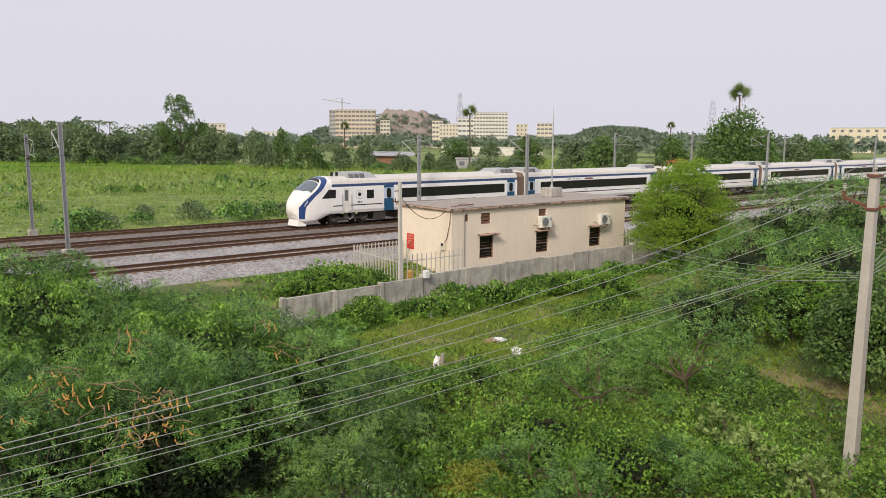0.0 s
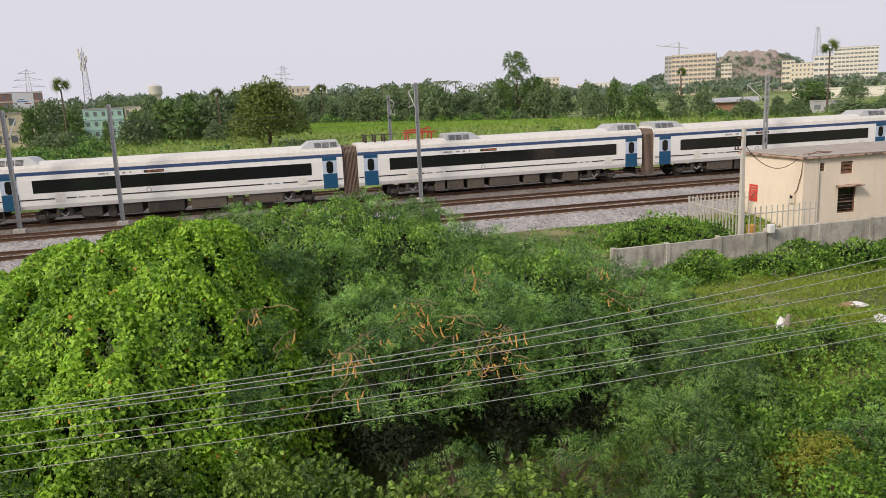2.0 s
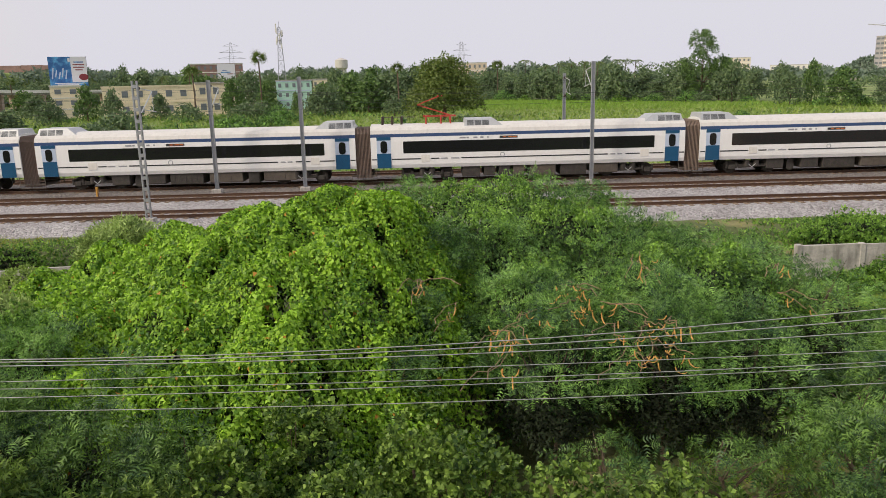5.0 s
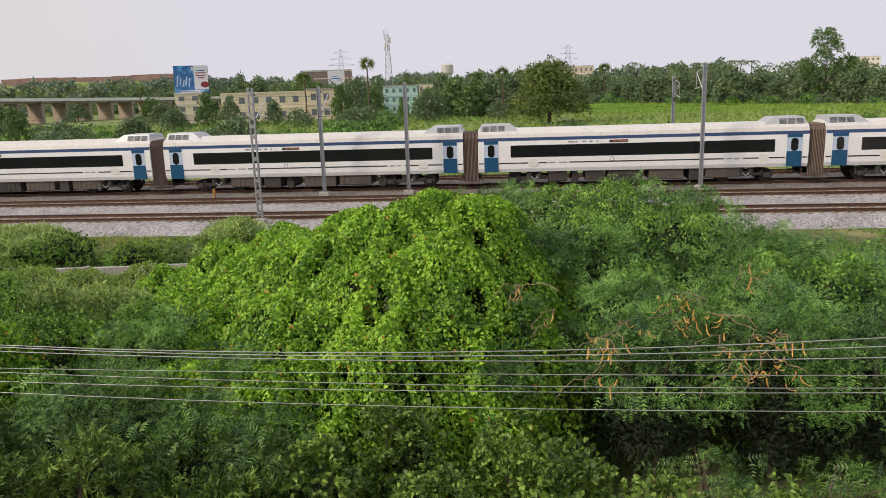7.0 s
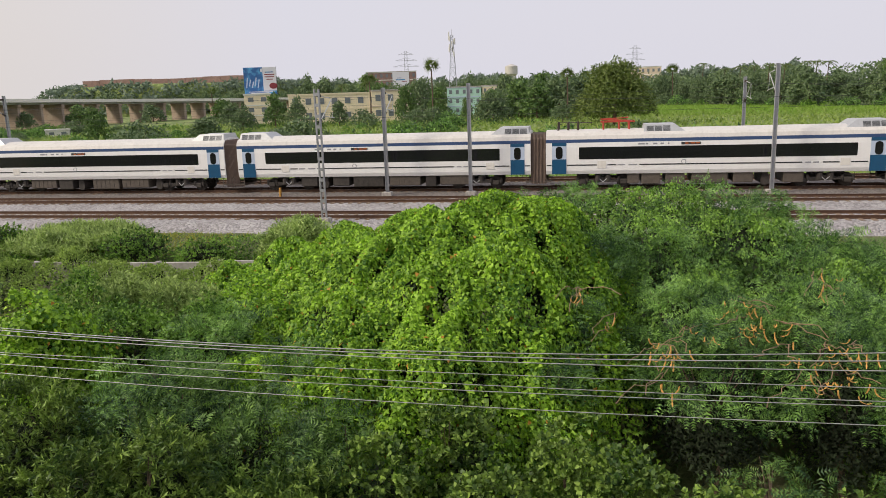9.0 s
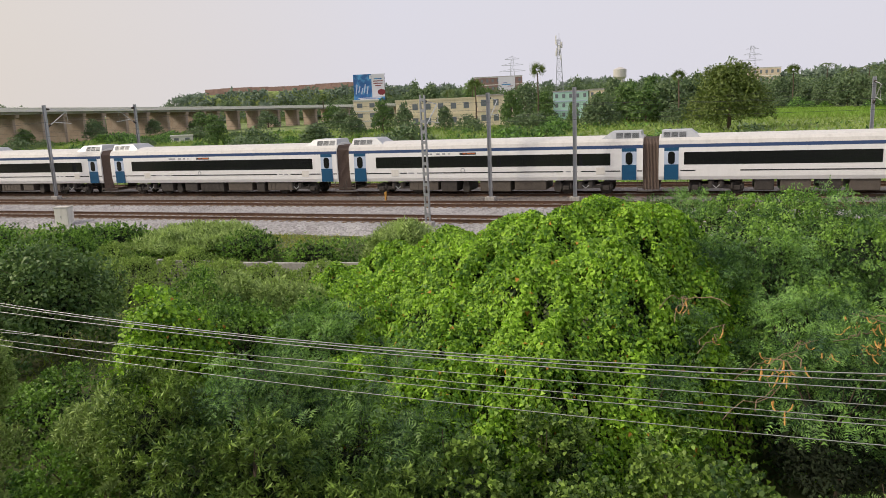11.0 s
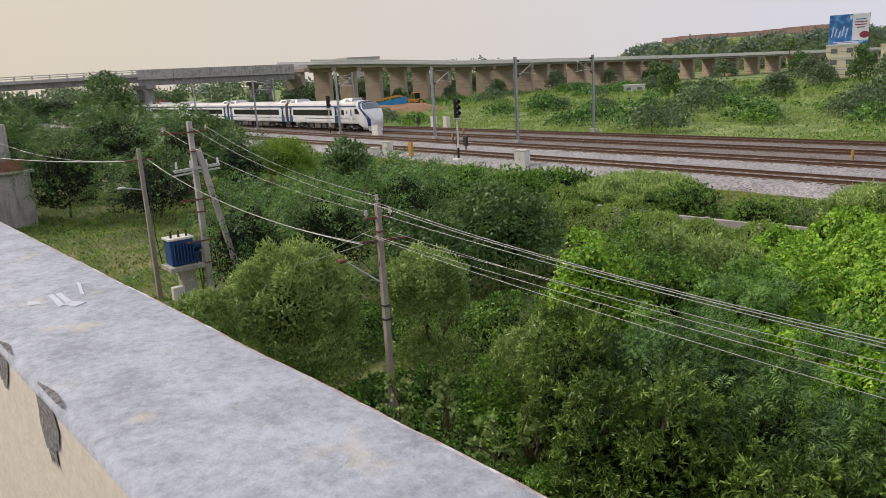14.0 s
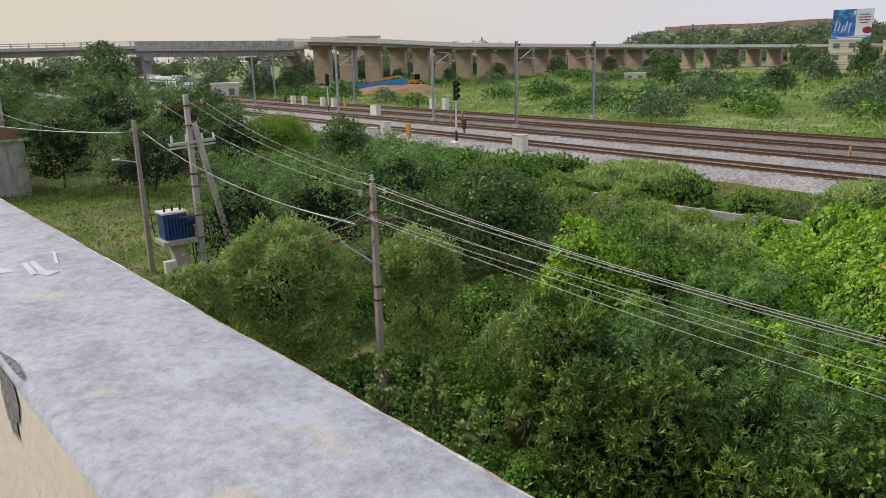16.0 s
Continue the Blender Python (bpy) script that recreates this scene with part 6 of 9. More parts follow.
KINDS = {   # leaf length, width, leaves per square metre, fronds of a spray, droop, material, leaves of a whorl, leaf shape
    "vine": (0.095, 0.9, 640, 0, 0.9, "vine", 0, "kite"),
    "prosopis": (0.45, 0.95, 18, 6, 0.45, "prosopis", 0, "tri"),
    "broad": (0.11, 0.62, 300, 0, 0.10, "broad", 6, "oval"),
    "whorl": (0.14, 0.26, 480, 0, 0.05, "broad", 8, "kite"),
    "grey": (0.15, 0.30, 720, 0, -0.35, "grey_leaf", 0, "kite"),
    "weed": (0.09, 0.66, 420, 0, 0.1, "weed", 4, "kite"),
    "neem": (0.072, 0.5, 1150, 0, 0.2, "neem", 0, "kite"),
    "far_feather": (0.42, 0.30, 17, 5, 0.40, "prosopis", 0, "tri"),
    "acacia": (0.30, 0.30, 27, 5, 0.40, "thorn", 0, "tri"),
    "drooping": (0.50, 0.95, 20, 6, 0.95, "thorn", 0, "tri"),
    "straw": (0.08, 0.45, 800, 0, 0.0, "straw", 0, "tri"),
    "dark": (0.125, 0.6, 360, 0, 0.3, "tree", 0, "kite"),
    "milkweed": (0.15, 0.58, 110, 0, -0.1, "milk_leaf", 8, "oval"),
    "dry": (0.10, 0.5, 350, 0, 0.2, "reddish", 0, "tri"),
}
LABELS = {
    "vine": ("bright green creeper smothering a tall bush", "creeper"),
    "prosopis": ("dense dark green feathery thorn bush", "bush"),
    "broad": ("broad-leaved olive green shrub", "shrub"),
    "grey": ("soft grey-green willowy shrub", "shrub"),
    "weed": ("low patch of fresh green weeds", "weeds"),
    "neem": ("rounded bright green tree beside the hut", "tree"),
    "far_feather": ("spreading feathery green thorn tree", "tree"),
    "acacia": ("broad dark feathery thorn tree with a layered crown", "tree"),
    "drooping": ("dark thorn bush with hanging feathery boughs", "bush"),
    "straw": ("yellowish flowering low bush", "bush"),
    "dark": ("dark green dense leafy tree", "tree"),
    "whorl": ("olive shrub with whorls of narrow leaves", "shrub"),
    "milkweed": ("pale broad-leaved milkweed in the undergrowth", "shrub"),
    "dry": ("low shrub with reddish dry leaves", "shrub"),
}


def ball(rng, x, y, r, top, n):
    """Upright tufts heaped over a round bush."""
    zc = top - r * 0.92
    out = [(x, y, zc, r * 0.86, r * 0.86, r * 0.80), (x, y, zc - r * 0.5, r * 0.9, r * 0.9, r * 0.6), (x, y, float(gz(x, y)) + 0.7, r * 0.85, r * 0.85, 0.9)]
    for k in range(n * 6):
        el = math.asin(-0.3 + 1.28 * (k + rng.random()) / (n * 6))
        a, cr = 2.399963 * k + rng.random(), r * (0.14 + 0.12 * rng.random())
        out.append((x + math.cos(el) * math.cos(a) * r * 0.84, y + math.cos(el) * math.sin(a) * r * 0.84, zc + math.sin(el) * r * 0.80, cr * 0.75, cr * 0.75, cr * 1.3))
    return out


def plant(kind, x, y, r, top, n=7, squash=1.0, dense=1.0, label="", seed=0, name="", trunk=0.1, skirt=0.25):
    """One bush or tree: trunk with limbs, and a crown of leaves."""
    rng = np.random.default_rng(int(abs(x * 131 + y * 17 + r * 7)) + seed)
    size, width, per, pairs, droop, mt, whorl, shape = KINDS[kind]
    far = min(2.6, max(1.0, (math.hypot(x, y) / 22) ** 0.7))      # fewer, larger leaves further off
    size, per = size * far, per / far ** 2
    h = max(top - float(gz(x, y)), 0.5)
    round_one = kind == "grey" and h > 1.5 * r
    cl = tiers(rng, x, y, r, top, n, skirt) if pairs else ball(rng, x, y, r, top, n) if round_one else dome(rng, x, y, r, top, n, squash, 0.8)
    surf = 2 * math.pi * r * (0.5 * r + 0.6 * h)
    t = empty(name or {"neem": "tree", "far_feather": "tree", "acacia": "tree", "dark": "tree", "weed": "weeds", "vine": "creeper", "broad": "shrub", "grey": "shrub", "milkweed": "shrub", "whorl": "shrub", "dry": "shrub"}.get(kind, "bush"))
    lab, cat = LABELS[kind]
    tagged(t, label or lab, cat, "bushes" if cat in ("bush", "shrub", "creeper") else "")
    limbs(rng, (x, y, float(gz(x, y)) - 0.2), cl[:min(n, 7)], trunk, M["bark"], t, "trunk" if trunk > 0.05 else "stem")
    count = int(surf * per * dense * 0.74)
    away = np.array([x, y, 0.0]) / math.hypot(x, y)
    if not pairs and kind != "milkweed" and not round_one:            # a solid heart, so that the bush is full down to the ground
        g = float(gz(x, y))
        cl = cl + [(x, y, g + h * 0.40, r * 0.80, r * 0.80 * squash, h * 0.50), (x, y, g + h * 0.22, r * 0.86, r * 0.86 * squash, h * 0.28)]
    # near-black core added so that gaps in the crown look deeply shaded
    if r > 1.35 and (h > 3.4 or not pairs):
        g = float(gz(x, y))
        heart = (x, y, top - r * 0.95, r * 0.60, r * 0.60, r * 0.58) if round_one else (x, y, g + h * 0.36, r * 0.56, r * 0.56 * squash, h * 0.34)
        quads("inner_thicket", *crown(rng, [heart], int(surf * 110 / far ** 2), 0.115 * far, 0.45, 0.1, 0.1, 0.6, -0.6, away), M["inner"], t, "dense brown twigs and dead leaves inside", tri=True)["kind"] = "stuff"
    if pairs:
        quads("crown", *sprays(rng, cl, count, size, pairs, 4 if far < 1.15 else 3, droop, away=away), M[mt], t, tri=True)
    elif whorl:
        quads("crown", *rosettes(rng, cl, count, size, width, whorl, droop, 0.6, away), M[mt], t, tri=far > 1.3, shape=shape)
    else:
        quads("crown", *crown(rng, cl, count, size, width, droop, 0.55 if kind != "vine" else 0.35, 0.35, -0.2, away), M[mt], t, tri=shape == "tri" or far > 1.3)
    return t

plant('prosopis', -0.8, 26.5, 3.4, 3.8, 8)
plant('prosopis', 3.4, 27.3, 3.5, 3.8, 8)
plant('prosopis', 5.4, 25.4, 2.3, 3.6, 7)
plant('prosopis', 1.9, 21.9, 2.8, 3.2, 8)
plant('prosopis', 5.7, 22.3, 2.9, 3.2, 8)
plant('prosopis', 7.8, 21.6, 2.6, 2.8, 7)
plant('prosopis', 2.4, 17.8, 2.4, 2.6, 8, skirt=0.35)
plant('prosopis', 5.4, 18.2, 2.7, 2.6, 8, skirt=0.35)
plant('prosopis', 2.6, 15.6, 1.8, 2.6, 7, skirt=0.42)
plant('prosopis', 5.3, 15.9, 1.9, 2.7, 7, skirt=0.42)
plant('prosopis', 6.8, 15.9, 1.7, 2.3, 6, skirt=0.42)
plant('drooping', 3.4, 13.4, 1.2, 0.5, 5, dense=0.45)
plant('drooping', 5.8, 13.3, 1.3, 0.3, 5, dense=0.45)
plant('broad', 4.6, 11.2, 1.0, 0.6, 6)
plant('drooping', 8.2, 13.0, 1.6, 0.9, 7)
plant('drooping', 9.7, 14.9, 1.8, 1.4, 7)
plant('drooping', 7.4, 11.9, 1.1, 0.2, 6)
plant('drooping', 10.9, 16.8, 1.8, 1.3, 7)
plant('drooping', -6.2, 12.2, 1.5, 1.9, 7)
plant('drooping', -7.7, 12.7, 1.5, 2.1, 7)
plant('drooping', -4.7, 11.9, 1.2, 1.7, 6)
plant('prosopis', 9.1, 21.1, 2.6, 2.3, 7)
plant('prosopis', 10.8, 19.1, 2.0, 2.0, 6)
plant('prosopis', 9.8, 23.0, 2.3, 2.1, 7)
plant('prosopis', 8.5, 25.6, 2.2, 1.6, 7)
plant('prosopis', -0.0, 20.5, 1.5, 3.4, 6)
plant('prosopis', -0.4, 16.5, 1.1, 2.5, 6)
plant('prosopis', -0.7, 14.6, 0.8, 2.0, 5)
plant('prosopis', -6.1, 14.2, 1.3, 2.0, 6)
plant('broad', -2.5, 12.7, 1.5, 1.8, 7)
plant('broad', -0.5, 12.5, 1.3, 1.6, 7)
plant('broad', 0.6, 11.5, 1.2, 1.7, 7)
plant('broad', -3.7, 11.4, 1.4, 1.6, 7)
plant('broad', -1.6, 10.7, 1.2, 1.6, 7)
plant('broad', 2.0, 10.6, 1.2, 1.6, 7)
plant('broad', 3.4, 10.4, 1.2, 1.5, 6)
plant('whorl', -5.0, 10.4, 1.3, 1.7, 6)
plant('prosopis', -8.9, 15.6, 2.0, 2.3, 7)
plant('weed', -11.5, 16.4, 2.1, 2.6, 7)
plant('grey', -14.2, 19.4, 1.8, 1.9, 6)
plant('prosopis', -8.6, 12.9, 1.9, 2.2, 7)
plant('whorl', -8.6, 10.3, 1.4, 1.8, 6)
plant('vine', -12.4, 14.4, 1.7, 3.3, 6)
plant('whorl', -10.4, 11.5, 1.6, 2.6, 7)
plant('whorl', -7.4, 10.7, 1.5, 2.1, 6)
plant('weed', -9.6, 16.4, 1.7, 2.8, 6)
plant('grey', -12.7, 12.4, 1.2, 0.9, 6)
plant('weed', -12.9, 11.0, 1.0, 0.5, 6)
plant('whorl', -10.8, 12.8, 1.1, 1.3, 6)
plant('weed', -15.5, 19.7, 1.9, 2.5, 6)
plant('weed', -14.1, 18.2, 1.7, 2.4, 6)
plant('grey', -13.2, 21.3, 2.4, 1.6, 6)
plant('vine', -10.4, 21.7, 2.2, 2.1, 6, dense=0.3)
plant('grey', -15.0, 36.0, 2.3, 1.2, 6)
plant('weed', -24.0, 35.2, 2.4, 0.8, 5, dense=0.6)
plant('weed', -19.7, 34.9, 2.1, 0.4, 5, dense=0.6)
plant('weed', -34.7, 36.0, 3.4, 0.9, 5)
plant('grey', -28.8, 37.1, 3.9, 0.6, 5)
plant('weed', -41.8, 34.2, 2.8, 0.9, 5)
plant('dark', -23.1, 20.7, 3.0, 3.0, 8)
plant('far_feather', -31.5, 21.3, 3.1, 3.4, 8)
plant('far_feather', -29.0, 15.7, 3.0, 3.5, 8)
plant('far_feather', -28.7, 11.7, 2.8, 3.7, 8)
plant('dark', -22.7, 16.4, 2.3, 2.6, 7)
plant('grey', -18.5, 8.8, 1.9, 2.7, 8)
plant('grey', -17.0, 12.3, 1.3, 2.2, 7)
plant('grey', -17.9, 6.1, 1.0, 2.1, 5)
plant('milkweed', -12.4, 9.3, 0.5, 0.7, 5)
plant('milkweed', -10.7, 9.0, 0.5, 0.6, 5)
plant('milkweed', -10.4, 10.1, 0.4, 0.5, 4)
plant('milkweed', -13.4, 8.6, 0.5, 0.8, 4)
plant('neem', -63.2, 29.9, 4.2, 2.7, 7, label='bright green round bush near the tracks')
plant('dark', -51.8, 30.3, 2.7, 2.8, 6)
plant('far_feather', -34.4, 24.1, 4.1, 2.7, 8)
plant('weed', -32.4, 29.8, 3.6, 2.0, 6)
plant('far_feather', -41.0, 20.7, 3.8, 1.6, 8)
plant('far_feather', -34.9, 14.8, 2.0, 1.9, 7)
plant('acacia', -71.0, 17.6, 8.8, 6.6, 10)
plant('dark', -92.0, 23.4, 4.7, 10.0, 7)
plant('dark', -65.7, 23.9, 4.7, 5.8, 8)
plant('acacia', -60.6, 11.5, 4.6, 5.0, 8)
plant('acacia', -56.9, 23.5, 3.4, 4.0, 7)
plant('acacia', -74.0, 9.5, 6.0, 6.2, 9)
plant('acacia', -52.7, 15.6, 5.0, 3.5, 8)
plant('dark', -109.0, 14.5, 5.0, 8.2, 6)
plant('far_feather', -58.7, 19.8, 3.0, 6.1, 8)
plant('neem', 46.7, 30.4, 3.9, 6.5, 12, trunk=0.2)
plant('far_feather', 46.7, 22.8, 4.7, 4.8, 9)
plant('far_feather', 51.9, 20.9, 4.2, 5.3, 8)
plant('far_feather', 38.7, 20.9, 3.6, 2.7, 8)
plant('far_feather', 38.6, 16.4, 4.1, 3.1, 8)
plant('far_feather', 29.3, 17.2, 3.1, 1.9, 8)
plant('weed', 32.6, 15.2, 3.0, 2.4, 7)
plant('far_feather', 22.9, 14.2, 2.8, 1.3, 7)
plant('dark', 28.0, 10.7, 2.0, 2.9, 7)
plant('far_feather', 18.9, 14.7, 2.2, 1.3, 6)
plant('weed', 14.2, 13.4, 2.2, 0.3, 6)
plant('weed', 15.4, 11.1, 2.0, 0.0, 6)
plant('weed', 17.2, 9.6, 1.2, -0.4, 5)
plant('milkweed', 18.2, 9.4, 0.8, -0.1, 5)
plant('milkweed', 19.3, 11.0, 0.8, -0.2, 5)
plant('milkweed', 17.4, 7.4, 0.7, 0.0, 5)
plant('straw', 11.2, 12.6, 1.1, -0.25, 6)
plant('dry', 34.0, 17.3, 1.8, 1.5, 5)
plant('prosopis', 12.6, 12.4, 1.2, 0.1, 5)
plant('prosopis', 15.6, 9.7, 1.2, 0.0, 5)
plant('prosopis', 12.3, 10.2, 1.0, 0.3, 5)
plant('weed', 10.3, 14.2, 1.2, 0.2, 5)
plant('weed', 10.2, 10.6, 1.0, 0.5, 5)
plant('weed', 21.7, 35.9, 3.0, 0.4, 7)
plant('weed', 19.6, 36.0, 1.9, 0.1, 6)
plant('weed', 22.2, 33.2, 1.5, 0.6, 5)
plant('weed', 19.8, 30.1, 1.6, -0.5, 5)
plant('weed', 22.8, 29.1, 1.7, -0.4, 5)
plant('weed', 27.5, 29.1, 1.8, -0.2, 5)
plant('weed', 33.0, 29.1, 2.0, -0.2, 5)
plant('weed', 34.8, 26.9, 1.7, -0.2, 5)

# ---- weeds, grass and creeping ground cover ----
def scatter(name, n, x0, x1, y0, y1, size, width, material, label, seed, keep=None, lean=0.5, clump=0.0):
    rng = np.random.default_rng(seed)
    x, y = rng.uniform(x0, x1, n), rng.uniform(y0, y1, n)
    if keep is not None:
        k = keep(x, y) > rng.random(n)
        x, y = x[k], y[k]
    n = len(x)
    hump = clump * np.maximum(0, np.sin(x * 0.83 + np.sin(y * 0.6) * 1.5) * np.cos(y * 0.71 + np.sin(x * 0.37)) + 0.2)
    z = gz(x, y) + rng.random(n) ** 1.5 * hump
    d = unit(np.stack([rng.normal(size=n) * lean, rng.normal(size=n) * lean, np.full(n, 0.8)], 1))
    a = unit(np.cross(d, rng.normal(size=(n, 3))))
    s = size * (0.5 + rng.random(n))[:, None]
    ob = quads(name, np.stack([x, y, z], 1), d * s, a * s * width, np.cross(a, d) * s * 0.1, material, tri=True)
    tagged(ob, label, "ground cover", kind="stuff")


def lawn(x, y):
    return np.where((y < 31.2) | (y > 32.6), 1.0, 0.0) * np.where(y > 39.5, 0, 1)


scatter("grass", 80000, 6, 60, 4, 31.3, 0.20, 0.16, M["grass"], "short bright grass on the open plot", 1, lawn, 0.9, 0.15)
scatter("grass", 70000, 12, 34, 14, 31.2, 0.17, 0.22, M["grass"], "sunlit knee-high grass between the weeds", 21, lambda x, y: np.clip(np.sin(x * 0.9 + y * 0.5) * np.cos(y * 0.8 - x * 0.4) + 0.55, 0.1, 1), 0.8, 0.35)
scatter("weeds", 70000, 2, 62, 2.5, 31.3, 0.14, 0.6, M["weed"], "leafy weeds among the grass", 2, lambda x, y: np.clip(np.sin(x * 0.5 + y * 0.23) * np.cos(y * 0.41 - x * 0.2) + 0.45, 0.05, 1) * lawn(x, y), 0.9, 0.55)
scatter("weeds", 40000, -60, 2, 2.0, 31.3, 0.15, 0.55, M["weed"], "leafy weeds below the parapet", 3, None, 0.9, 0.6)
scatter("grass", 38000, -75, -14, 3.0, 34, 0.26, 0.14, M["grass"], "rough grass below the parapet", 4, None, 0.8, 0.2)
scatter("weeds", 60000, -75, 60, 32.3, 39.6, 0.2, 0.5, M["weed"], "weeds between boundary wall and tracks", 5, lambda x, y: np.clip(np.sin(x * 0.35) * 0.6 + 0.6 - (y - 36) * 0.12, 0.03, 1), 0.9, 0.7)
scatter("weeds", 60000, -75, 45, 35.2, 40.3, 0.13, 0.5, M["weed"], "small weeds creeping over the stony edge of the ballast", 22, lambda x, y: np.clip(np.sin(x * 0.47 + y) * np.cos(x * 0.19 - y * 0.8) * 0.7 + 0.4 - (y - 38) * 0.15, 0.03, 1), 0.9, 0.25)
scatter("grass", 30000, -75, 60, 36.0, 40.2, 0.28, 0.12, M["straw"], "dry straw-coloured grass along the ballast edge", 6, lambda x, y: np.clip(np.sin(x * 0.21 + 1) * 0.7 + 0.2, 0.02, 1), 0.8, 0.1)
scatter("field_grass", 150000, -180, 150, 66.5, 130, 0.34, 0.2, M["field_leaf"], "tall green grass of the open field", 7, lambda x, y: np.where(x < -35, 0.25, 1.0), 0.8, 0.5)
scatter("field_weeds", 80000, -180, -25, 66.5, 125, 0.28, 0.5, M["field_leaf"], "dusky undergrowth of thorn scrub beside the tracks", 12, lambda x, y: np.clip(np.sin(x * 0.13 + y * 0.09) * np.cos(y * 0.15 - x * 0.07) + 0.45, 0, 1), 0.9, 1.5)
scatter("field_weeds", 90000, -180, 150, 66.5, 125, 0.28, 0.6, M["weed"], "leafy undergrowth in the open field", 8, lambda x, y: np.clip(np.sin(x * 0.11 + y * 0.07) * np.cos(y * 0.13 - x * 0.05) + 0.3, 0, 1) * np.where(x < -40, 0.35, 1), 0.9, 1.4)
scatter("field_grass", 50000, -200, 260, 125, 235, 0.9, 0.3, M["field_leaf"], "tall green grass further off in the field", 9, None, 0.8, 0.7)
scatter("field_weeds", 40000, -230, 260, 120, 225, 0.8, 0.6, M["prosopis"], "dark undergrowth patches in the field", 10, lambda x, y: np.clip(np.sin(x * 0.07 + y * 0.05) * np.cos(y * 0.09 - x * 0.04) + 0.05, 0, 1) * np.where((x > 0) & (y > 150), 0.1, 1), 0.9, 1.5)
scatter("rice", 50000, -2, 125, 190, 345, 0.8, 0.3, M["crop"], "bright young crop in the paddy field", 11, lambda x, y: np.where((y < 345 - 1.5 * (x - 30)) & (y > 235 - 0.45 * x), 1.0, 0.0), 0.7, 0.1)

# ---- creepers and rank growth that cover whole slopes ----
def cover(x, y, mounds, ridge):
    """Height of a drape over a set of mounds (x, y, radius, top), with folds."""
    z = gz(x, y)
    heap = 0
    for mx, my, r, top in mounds:
        q = ((x - mx) ** 2 + (y - my) ** 2) / r ** 2
        heap = heap + ((top - gz(mx, my)) * np.maximum(0, 1 - 0.30 * q) ** 1.3) ** 5
    z = z + heap ** 0.2 * 0.96
    a = np.abs(np.sin(x * 1.35 + 0.9 * np.sin(y * 0.8)) * np.cos(y * 1.15 + 0.8 * np.sin(x * 0.9)))
    b = np.abs(np.sin(x * 3.1 + 1.3 * np.sin(y * 2.3) + y * 1.1))
    return z + ridge * (0.65 * a + 0.35 * b - 0.35) * np.clip((z - gz(x, y)) / 1.0, 0, 1)


def drape(name, x0, x1, y0, y1, mounds, n, size, width, material, label, seed, ridge=0.5, depth=0.3, droop=0.9, cut=0.35, cat="creeper", patchy=-0.6):
    rng = np.random.default_rng(seed)
    x, y = rng.uniform(x0, x1, n), rng.uniform(y0, y1, n)
    z = cover(x, y, mounds, ridge)
    k = (z - gz(x, y)) > cut * (0.4 + rng.random(n))
    hole = np.sin(x * 4.7 + 2.1 * np.sin(y * 1.9)) * np.sin(y * 4.1 + 1.7 * np.sin(x * 2.3)) + 0.5 * np.sin(x * 11.3 + y * 7.1)
    k &= (hole > patchy) | (rng.random(n) < 0.15)           # gaps that show the dark inside
    k &= x < x1 - 1.6 * (0.5 + 0.5 * np.sin(y * 1.7)) * rng.random(n) ** 0.5         # ragged far edge
    x, y, z = x[k], y[k], z[k]
    n = len(x)
    e = 0.12
    nx, ny = (cover(x + e, y, mounds, ridge) - z) / e, (cover(x, y + e, mounds, ridge) - z) / e
    nrm = unit(np.stack([-nx, -ny, np.ones(n)], 1))
    base = np.stack([x, y, z], 1) - nrm * (depth * rng.random(n) ** 1.7)[:, None]
    # steep faces carry more leaves, spread down the face
    along = unit(nrm * 0.30 + rng.normal(size=(n, 3)) * 0.55 + np.array([0, -0.2, -droop]))
    across = unit(np.cross(along, nrm + rng.normal(size=(n, 3)) * 0.4))
    s = size * (0.55 + 0.9 * rng.random(n))[:, None]
    t = empty(name)
    tagged(t, label, cat)
    j = rng.random(n) < 0.08                                # near-black layer underneath, in place of deep shade
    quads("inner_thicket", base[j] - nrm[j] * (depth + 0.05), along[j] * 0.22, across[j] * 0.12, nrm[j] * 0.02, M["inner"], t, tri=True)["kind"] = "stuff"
    quads("leaves", base, along * s, across * s * width, unit(np.cross(across, along)) * s * 0.14, material, t, tri=size < 0.09)["kind"] = "stuff"


VINE = ((-1.6, 20.8, 2.7, 3.8), (-3.0, 20.4, 3.2, 3.7), (-5.4, 21.0, 3.2, 3.1), (-2.6, 17.4, 3.0, 3.1), (-5.0, 17.6, 3.0, 2.6), (-1.6, 16.6, 2.0, 2.8), (-7.4, 18.6, 2.9, 2.0), (-3.6, 14.6, 2.6, 2.0), (-6.2, 14.6, 2.6, 1.5), (-9.4, 20.4, 2.9, 1.2), (-4.4, 24.6, 3.0, 3.1), (-7.4, 24.2, 3.0, 2.6), (-10.0, 24.6, 2.8, 1.9), (-12.3, 23.8, 2.4, 1.0), (-14.2, 22.6, 2.0, 0.2), (-9.2, 16.2, 2.4, 0.9))
drape("creeper_mound", -14, 1.6, 11.5, 28.0, VINE, 460000, 0.083, 0.95, M["vine"], "bright green creeper draped in folds over tall bushes", 41, 0.85, 0.5)
WEED_A = tuple((x, 29.3 + 0.9 * math.sin(x), 1.7, 0.02 + 0.16 * math.sin(x * 1.7) + (0.4 if x < -22 else 0.0)) for x in (-29, -26.5, -24, -21.6, -19, -16.5, -14, -11.5))
